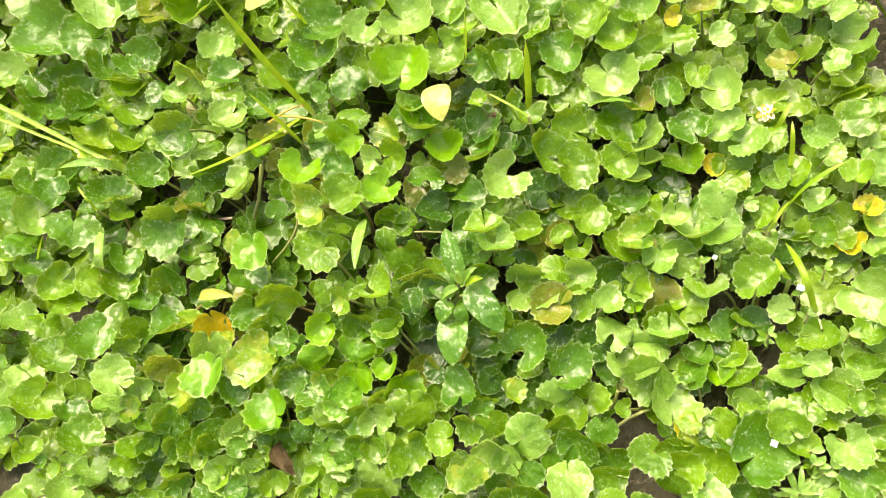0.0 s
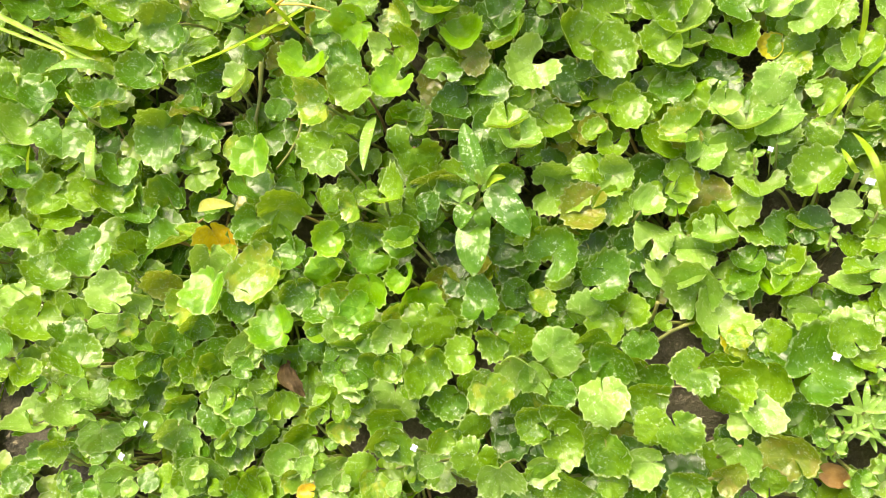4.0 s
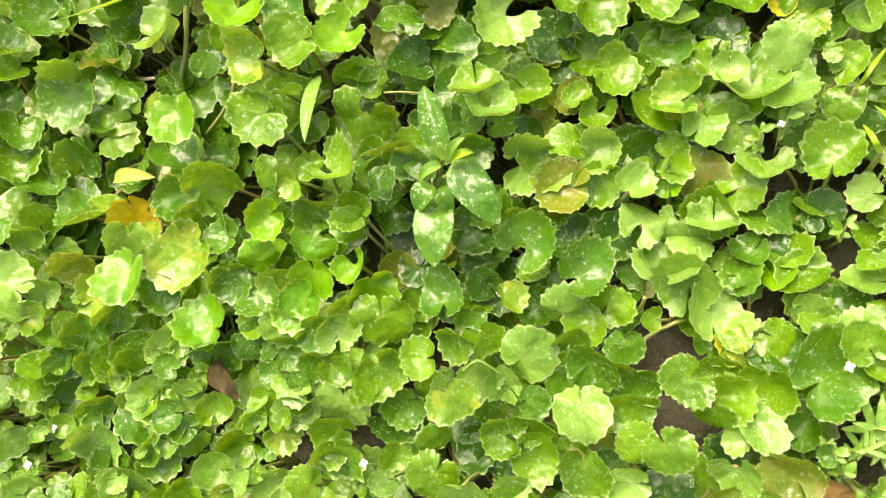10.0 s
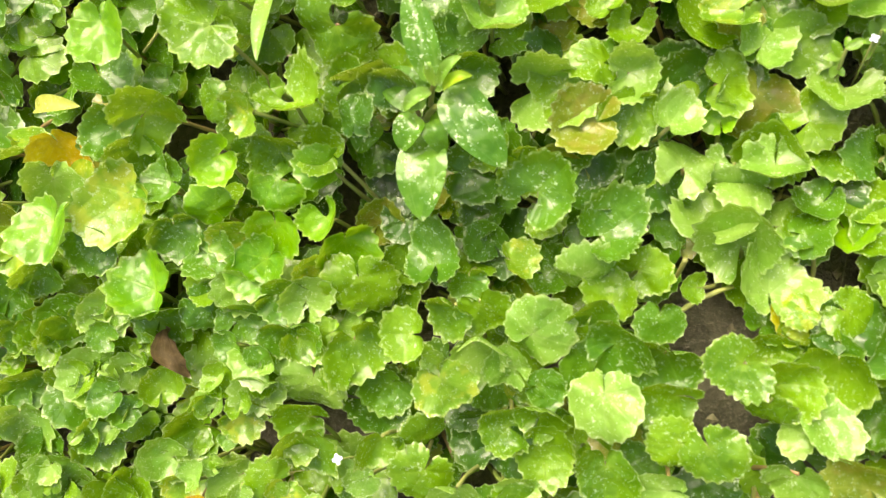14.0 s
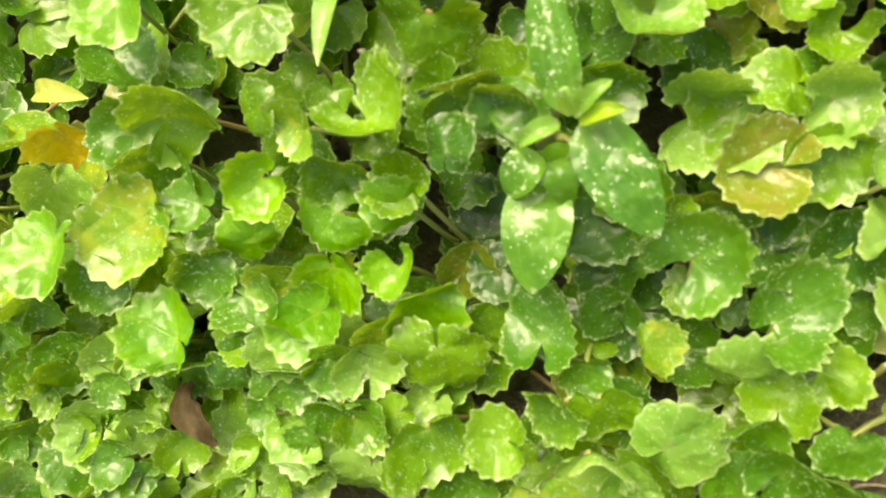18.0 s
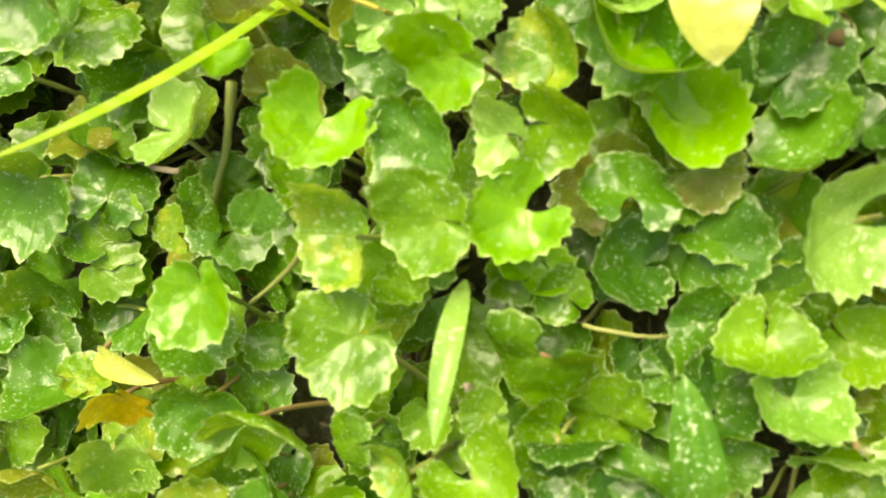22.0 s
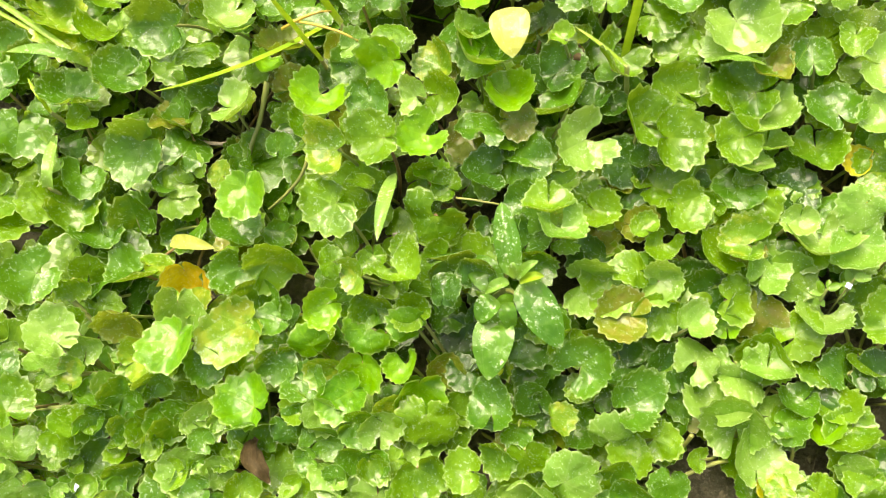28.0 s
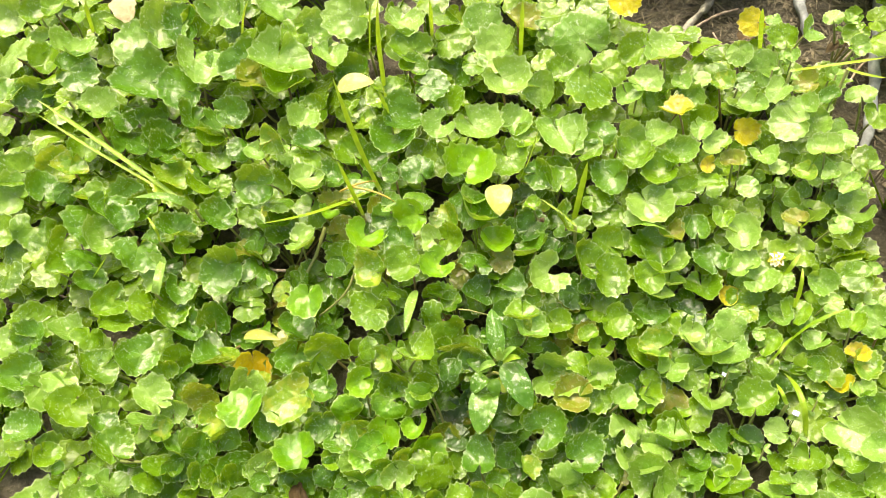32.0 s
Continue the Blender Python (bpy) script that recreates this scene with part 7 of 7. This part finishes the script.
stick('short weathered grey cane among the weeds', CANE, (0.0530, 0.5325, 0.0746), (0.0615, 0.5055, 0.0711), (0.0695, 0.4818, 0.0679), 0.0044)
stick('thin dry root across the soil', TWIG, (-0.0188, 0.4654, 0.0645), (-0.0114, 0.4546, 0.0628), (-0.0134, 0.4371, 0.0609), 0.0010)
stick('thin dry root across the soil', TWIG, (-0.0078, 0.4754, 0.0651), (0.0017, 0.4625, 0.0631), (0.0129, 0.4564, 0.0618), 0.0007)
stick('thin dry stalk by the cane', TWIG, (0.1310, 0.5050, 0.0615), (0.1109, 0.4852, 0.0603), (0.0906, 0.4596, 0.0583), 0.0014)
stick('thin dry stalk by the cane', TWIG, (0.1320, 0.4900, 0.0597), (0.1164, 0.4715, 0.0584), (0.1052, 0.4454, 0.0560), 0.0012)
stick('dry brown straw on the soil', TWIG, (-0.0814, 0.4203, 0.0624), (-0.0697, 0.4353, 0.0635), (-0.0513, 0.4407, 0.0632), 0.0010)
stick('dry straw on the soil', TWIG, (-0.0020, 0.0343, 0.0140), (0.0037, 0.0370, 0.0141), (0.0127, 0.0364, 0.0136), 0.0006)
stick('pale green runner stem over bare soil', RUNNER, (-0.0148, 0.0498, 0.0426), (-0.0042, 0.0600, 0.0411), (0.0088, 0.0685, 0.0398), 0.0012)
stick('thin dry root under the leaves', TWIG, (-0.4877, 0.1024, 0.0462), (-0.4619, 0.1030, 0.0449), (-0.4371, 0.1049, 0.0439), 0.0009)
stick('thin dry runner over bare soil', TWIG, (0.0286, 0.1359, 0.0242), (0.0416, 0.1337, 0.0233), (0.0575, 0.1319, 0.0223), 0.0007)
stick('thin pale runner over bare soil', RUNNER, (0.0838, 0.0529, 0.0435), (0.0964, 0.0660, 0.0424), (0.1109, 0.0789, 0.0407), 0.0008)
stick('thin pale runner over bare soil', RUNNER, (0.0847, 0.0471, 0.0425), (0.0941, 0.0481, 0.0407), (0.1035, 0.0510, 0.0387), 0.0008)
stick('thin pale runner over bare soil', RUNNER, (0.0835, 0.0455, 0.0424), (0.0918, 0.0472, 0.0410), (0.1003, 0.0472, 0.0389), 0.0007)
stick('thin orange withered stalk among green leaves', STRAW, (-0.2406, 0.2138, 0.1143), (-0.2172, 0.2098, 0.1201), (-0.2025, 0.2101, 0.1114), 0.0008)
stick('thin yellow withered stalk among green leaves', STRAW, (-0.2458, 0.2096, 0.1118), (-0.2291, 0.2157, 0.1197), (-0.2220, 0.2223, 0.1139), 0.0008)
stick('upright pale green bare stalk between leaves', RUNNER, (-0.2516, 0.1863, 0.0967), (-0.2564, 0.1693, 0.0837), (-0.2624, 0.1494, 0.0698), 0.0015)
stick('curved pale green stalk between leaves', RUNNER, (-0.2163, 0.1590, 0.0982), (-0.2232, 0.1428, 0.0844), (-0.2375, 0.1260, 0.0751), 0.0010)
stick('straight bright green stalk lying over a leaf', RUNNER, (-0.1381, 0.1600, 0.0336), (-0.1469, 0.1437, 0.0352), (-0.1556, 0.1274, 0.0308), 0.0012)
stick('thin green stalk above dark leaves', RUNNER, (-0.1389, 0.1491, 0.0906), (-0.1285, 0.1498, 0.0910), (-0.1183, 0.1522, 0.0851), 0.0006)
stick('thick yellow-green weed stalk', RUNNER, (-0.1117, 0.1115, 0.0703), (-0.1034, 0.1115, 0.0862), (-0.0935, 0.1080, 0.0931), 0.0013)
stick('thick yellow-green weed stalk', RUNNER, (-0.1086, 0.1143, 0.0785), (-0.1043, 0.1197, 0.0905), (-0.0982, 0.1202, 0.0965), 0.0011)
stick('curved pale stalk between leaves', TWIG, (-0.2953, 0.1588, 0.0655), (-0.2833, 0.1586, 0.0670), (-0.2731, 0.1643, 0.0687), 0.0012)
stick('pale stalk slanting under a leaf', RUNNER, (-0.3226, 0.0324, 0.0685), (-0.3173, 0.0295, 0.0603), (-0.3119, 0.0271, 0.0541), 0.0015)
stick('pale stalk slanting under a leaf', RUNNER, (-0.3395, 0.0562, 0.0671), (-0.3301, 0.0526, 0.0629), (-0.3237, 0.0473, 0.0565), 0.0015)
stick('pale stalk bent over the soil', RUNNER, (-0.3394, -0.0043, 0.0552), (-0.3273, -0.0012, 0.0526), (-0.3196, 0.0058, 0.0490), 0.0014)
stick('slender pale stalk over bare soil', RUNNER, (-0.0099, 0.0738, 0.0538), (-0.0117, 0.0693, 0.0453), (-0.0147, 0.0648, 0.0352), 0.0010)
stick('brown dry stalk among leaves', TWIG, (-0.1632, 0.1255, 0.0899), (-0.1611, 0.1206, 0.0844), (-0.1604, 0.1164, 0.0771), 0.0012)


# ---- undergrowth ----
BARE = (
    (-0.002, 0.05, 0.012),
    (-0.146, 0.084, 0.01),
    (-0.021, 0.453, 0.024),
    (0.006, 0.481, 0.025),
    (-0.087, 0.477, 0.02),
    (0.015, 0.025, 0.012),
    (-0, 0.063, 0.01),
    (0.048, -0.003, 0.011),
    (0.097, 0.058, 0.01),
    (0.085, 0.027, 0.009),
    (0.044, 0.144, 0.015),
    (0.06, 0.144, 0.01),
    (0.018, 0.106, 0.01),
    (0.047, 0.081, 0.013),
    (-0.421, -0.038, 0.015),
    (-0.361, -0.077, 0.015),
    (-0.305, -0.062, 0.013),
    (-0.402, -0.024, 0.009),
    (-0.012, 0.471, 0.039),
    (-0.075, 0.463, 0.03),
    (0.03, 0.48, 0.029),
    (-0.054, 0.487, 0.035),
    (-0.078, 0.38, 0.017),
    (-0.05, 0.384, 0.017),
    (-0.291, 0.442, 0.037),
    (-0.32, 0.399, 0.021),
    (-0.244, 0.452, 0.026),
    (0.134, 0.307, 0.017),
    (0.089, 0.493, 0.024),
    (0.134, 0.427, 0.028),
    (0.054, 0.517, 0.03),
    (0.125, 0.371, 0.018),
    (-0.232, 0.428, 0.015),
)
fr = random.Random(21)
TOPS = [(o.parent.location.x + o.location.x, o.parent.location.y + o.location.y) for o in scene.objects if o.name.startswith("leaf") and o.parent and o.parent.name.startswith("penny")]


def canopy(x, y):
    """Mean height of the leaf carpet."""
    xs, ys = max(-0.5, min(0.2, x)), max(-0.15, min(0.4, y))
    return 0.0566 + -0.0782 * xs + 0.1863 * ys + -0.1515 * xs * xs + -0.0455 * xs * ys + -0.0292 * ys * ys


def spread(count, sd):
    """Offsets of the leaves round a root."""
    return [(fr.gauss(0, sd), fr.gauss(0, sd)) for _ in range(count)]


def joined(rnd, verts, uvs, faces, cx, cy, x, y, z, r, turn, nx, ny):
    """Adds one leaf with its stalk to the joined mass."""
    me = rnd.choice(BLADES["f"])
    m = Matrix.Translation((x, y, z)) @ Matrix.Rotation(nx, 4, "Y") @ Matrix.Rotation(-ny, 4, "X") @ Matrix.Rotation(radians(turn), 4, "Z")
    base = len(verts)
    verts.extend(tuple(m @ (v.co * r)) for v in me.vertices)
    faces.extend(tuple(base + i for i in f.vertices) for f in me.polygons)
    uvs.extend(me["uv_rows"])
    s = len(verts)
    root = Vector((cx, cy, lie(cx, cy)))
    top = Vector((x, y, z - 0.001))
    for q in (root, top):
        verts.extend(tuple(q + Vector((0.001 * math.cos(k), 0.001 * math.sin(k), 0))) for k in (0, 2.1, 4.2))
        uvs.extend([(0.3, 0.5)] * 3)
    faces.extend(((s + k, s + (k + 1) % 3, s + 3 + (k + 1) % 3, s + 3 + k) for k in range(3)))


def undergrowth():
    """The lower plants in the middle as things, the mass round about as one joined object."""
    verts, uvs, faces = [], [], []
    for a in range(27):
        for b in range(23):
            cx, cy = -0.80 + a * 0.043 + fr.uniform(-0.014, 0.014), -0.26 + b * 0.043 + fr.uniform(-0.014, 0.014)
            if any((cx - u) ** 2 + (cy - v) ** 2 < (w + 0.006) ** 2 for u, v, w in BARE):
                continue
            near = sum(1 for u, v in TOPS if (cx - u) ** 2 + (cy - v) ** 2 < 0.0006)
            inside = -0.36 < cx < 0.08 and -0.06 < cy < 0.25
            if inside:
                p = plant(cx, cy, 10, "")
            for ox, oy in spread(10, 0.019):
                x, y = cx + ox, cy + oy
                if any((x - u) ** 2 + (y - v) ** 2 < (w + 0.004) ** 2 for u, v, w in BARE):
                    continue
                low = (near > 1 or any((x - u) ** 2 + (y - v) ** 2 < 0.0003 for u, v in TOPS))
                r = fr.uniform(0.008, 0.0145) if low else fr.uniform(0.008, 0.016)
                z = max(canopy(x, y) - (fr.uniform(0.018, 0.044) if low else fr.uniform(0.004, 0.035)), lie(x, y) + 0.008)
                turn, nx, ny = fr.uniform(0, 360), fr.gauss(-0.05, 0.26), fr.gauss(-0.05, 0.26)
                if inside:
                    leaf(p, x, y, z, r, turn, nx, ny, "f", fr.choice("nllnlmd" if y < 0.05 and x < -0.12 else "nnndddkkwm"))
                    continue
                joined(fr, verts, uvs, faces, cx, cy, x, y, z, r, turn, nx, ny)
    far = random.Random(33)
    for a in range(62):
        for b in range(54):
            cx, cy = -1.7 + a * 0.05 + far.uniform(-0.02, 0.02), -1.15 + b * 0.05 + far.uniform(-0.02, 0.02)
            if -0.82 < cx < 0.37 and -0.28 < cy < 0.72:
                continue
            reach = math.hypot((cx + 0.35) / 0.95, (cy - 0.1) / 0.85) + 0.28 * noise.noise((cx * 3, cy * 3, 1))
            if reach > 1 or (cx > -0.15 and cy > 0.3):
                continue
            for i in range(5):
                x, y = cx + far.gauss(0, 0.022), cy + far.gauss(0, 0.022)
                z = lie(x, y) + far.uniform(0.02, 0.06) * min(1.0, 0.4 + 2 * (1 - reach))
                joined(far, verts, uvs, faces, cx, cy, x, y, z, far.uniform(0.010, 0.019), far.uniform(0, 360), far.gauss(-0.05, 0.22), far.gauss(-0.05, 0.22))
    me = bpy.data.meshes.new("pennywort_mass")
    me.from_pydata(verts, [], faces)
    lay = me.uv_layers.new(name="UVMap")
    idx = np.zeros(len(me.loops), dtype=np.int32)
    me.loops.foreach_get("vertex_index", idx)
    lay.data.foreach_set("uv", np.array(uvs, dtype=np.float32)[idx].ravel())
    me.materials.append(LEAF["s"])
    me.shade_smooth()
    tagged(new("pennywort_mass", me), "surrounding mass of green pennywort leaves on soil", "plants", kind="stuff")


undergrowth()


def seedlings():
    """Many tiny pale leaves that crowd one corner of the carpet."""
    rnd = random.Random(8)
    for _ in range(30):
        cx, cy = rnd.uniform(-0.40, -0.13), rnd.uniform(-0.085, 0.012)
        if any((cx - u) ** 2 + (cy - v) ** 2 < w * w for u, v, w in BARE):
            continue
        p = plant(cx, cy, 6, "l")
        for _ in range(6):
            x, y = cx + rnd.gauss(0, 0.011), cy + rnd.gauss(0, 0.011)
            leaf(p, x, y, canopy(x, y) + rnd.uniform(-0.012, 0.002), rnd.uniform(0.0045, 0.008), rnd.uniform(0, 360), rnd.gauss(0.05, 0.25), rnd.gauss(-0.05, 0.25), rnd.choice((9, 15, 22)), rnd.choice("lnnld"))


seedlings()


def litter():
    """Crumbs, straws and bits of dead leaf strewn over the soil."""
    verts, faces = [], []
    for i in range(7500):
        x, y = fr.uniform(-0.62, 0.26), fr.uniform(-0.2, 0.66)
        if i > 2600:
            x, y = fr.uniform(-0.16, 0.22), fr.uniform(0.36, 0.62)
        z = lie(x, y)
        if fr.random() < (0.25 if i < 2600 else 0.5):
            a, l, w = fr.uniform(0, 6.28), fr.uniform(0.004, 0.018), fr.uniform(0.0002, 0.0007)
            u, v = Vector((math.cos(a), math.sin(a), fr.uniform(-0.15, 0.2))), Vector((-math.sin(a), math.cos(a), 0))
            c = Vector((x, y, z + 0.0015))
            ring = [(-l, -w, 0), (l, -w, 0), (l, w, 0), (-l, w, 0), (-l, 0, w * 1.6), (l, 0, w * 1.6)]
            s = len(verts)
            verts.extend(tuple(c + u * p + v * q + Vector((0, 0, h))) for p, q, h in ring)
            faces.extend([(s, s + 1, s + 5, s + 4), (s + 3, s + 4, s + 5, s + 2), (s, s + 3, s + 2, s + 1), (s, s + 4, s + 3), (s + 1, s + 2, s + 5)])
        else:
            r = fr.uniform(0.0006, 0.003) ** 1.0
            s = len(verts)
            for p in ((1, 0, 0), (-1, 0, 0), (0, 1, 0), (0, -1, 0), (0, 0, 1), (0, 0, -1)):
                verts.append((x + p[0] * r * fr.uniform(0.6, 1.3), y + p[1] * r * fr.uniform(0.6, 1.3), z + r * 0.4 + p[2] * r * fr.uniform(0.4, 0.9)))
            faces.extend((s + i, s + j, s + k) for i, j, k in ((0, 2, 4), (2, 1, 4), (1, 3, 4), (3, 0, 4), (2, 0, 5), (1, 2, 5), (3, 1, 5), (0, 3, 5)))
    me = bpy.data.meshes.new("soil_litter")
    me.from_pydata(verts, [], faces)
    me.materials.append(CRUMB)
    tagged(new("soil_litter", me), "strewn soil crumbs and dry straw bits on the ground", "litter", kind="stuff")


CRUMB = plain_material("soil_crumbs", rgb(0.06, 0.055, 0.032), rgb(0.30, 0.27, 0.17), 0.9, 45.0)
litter()
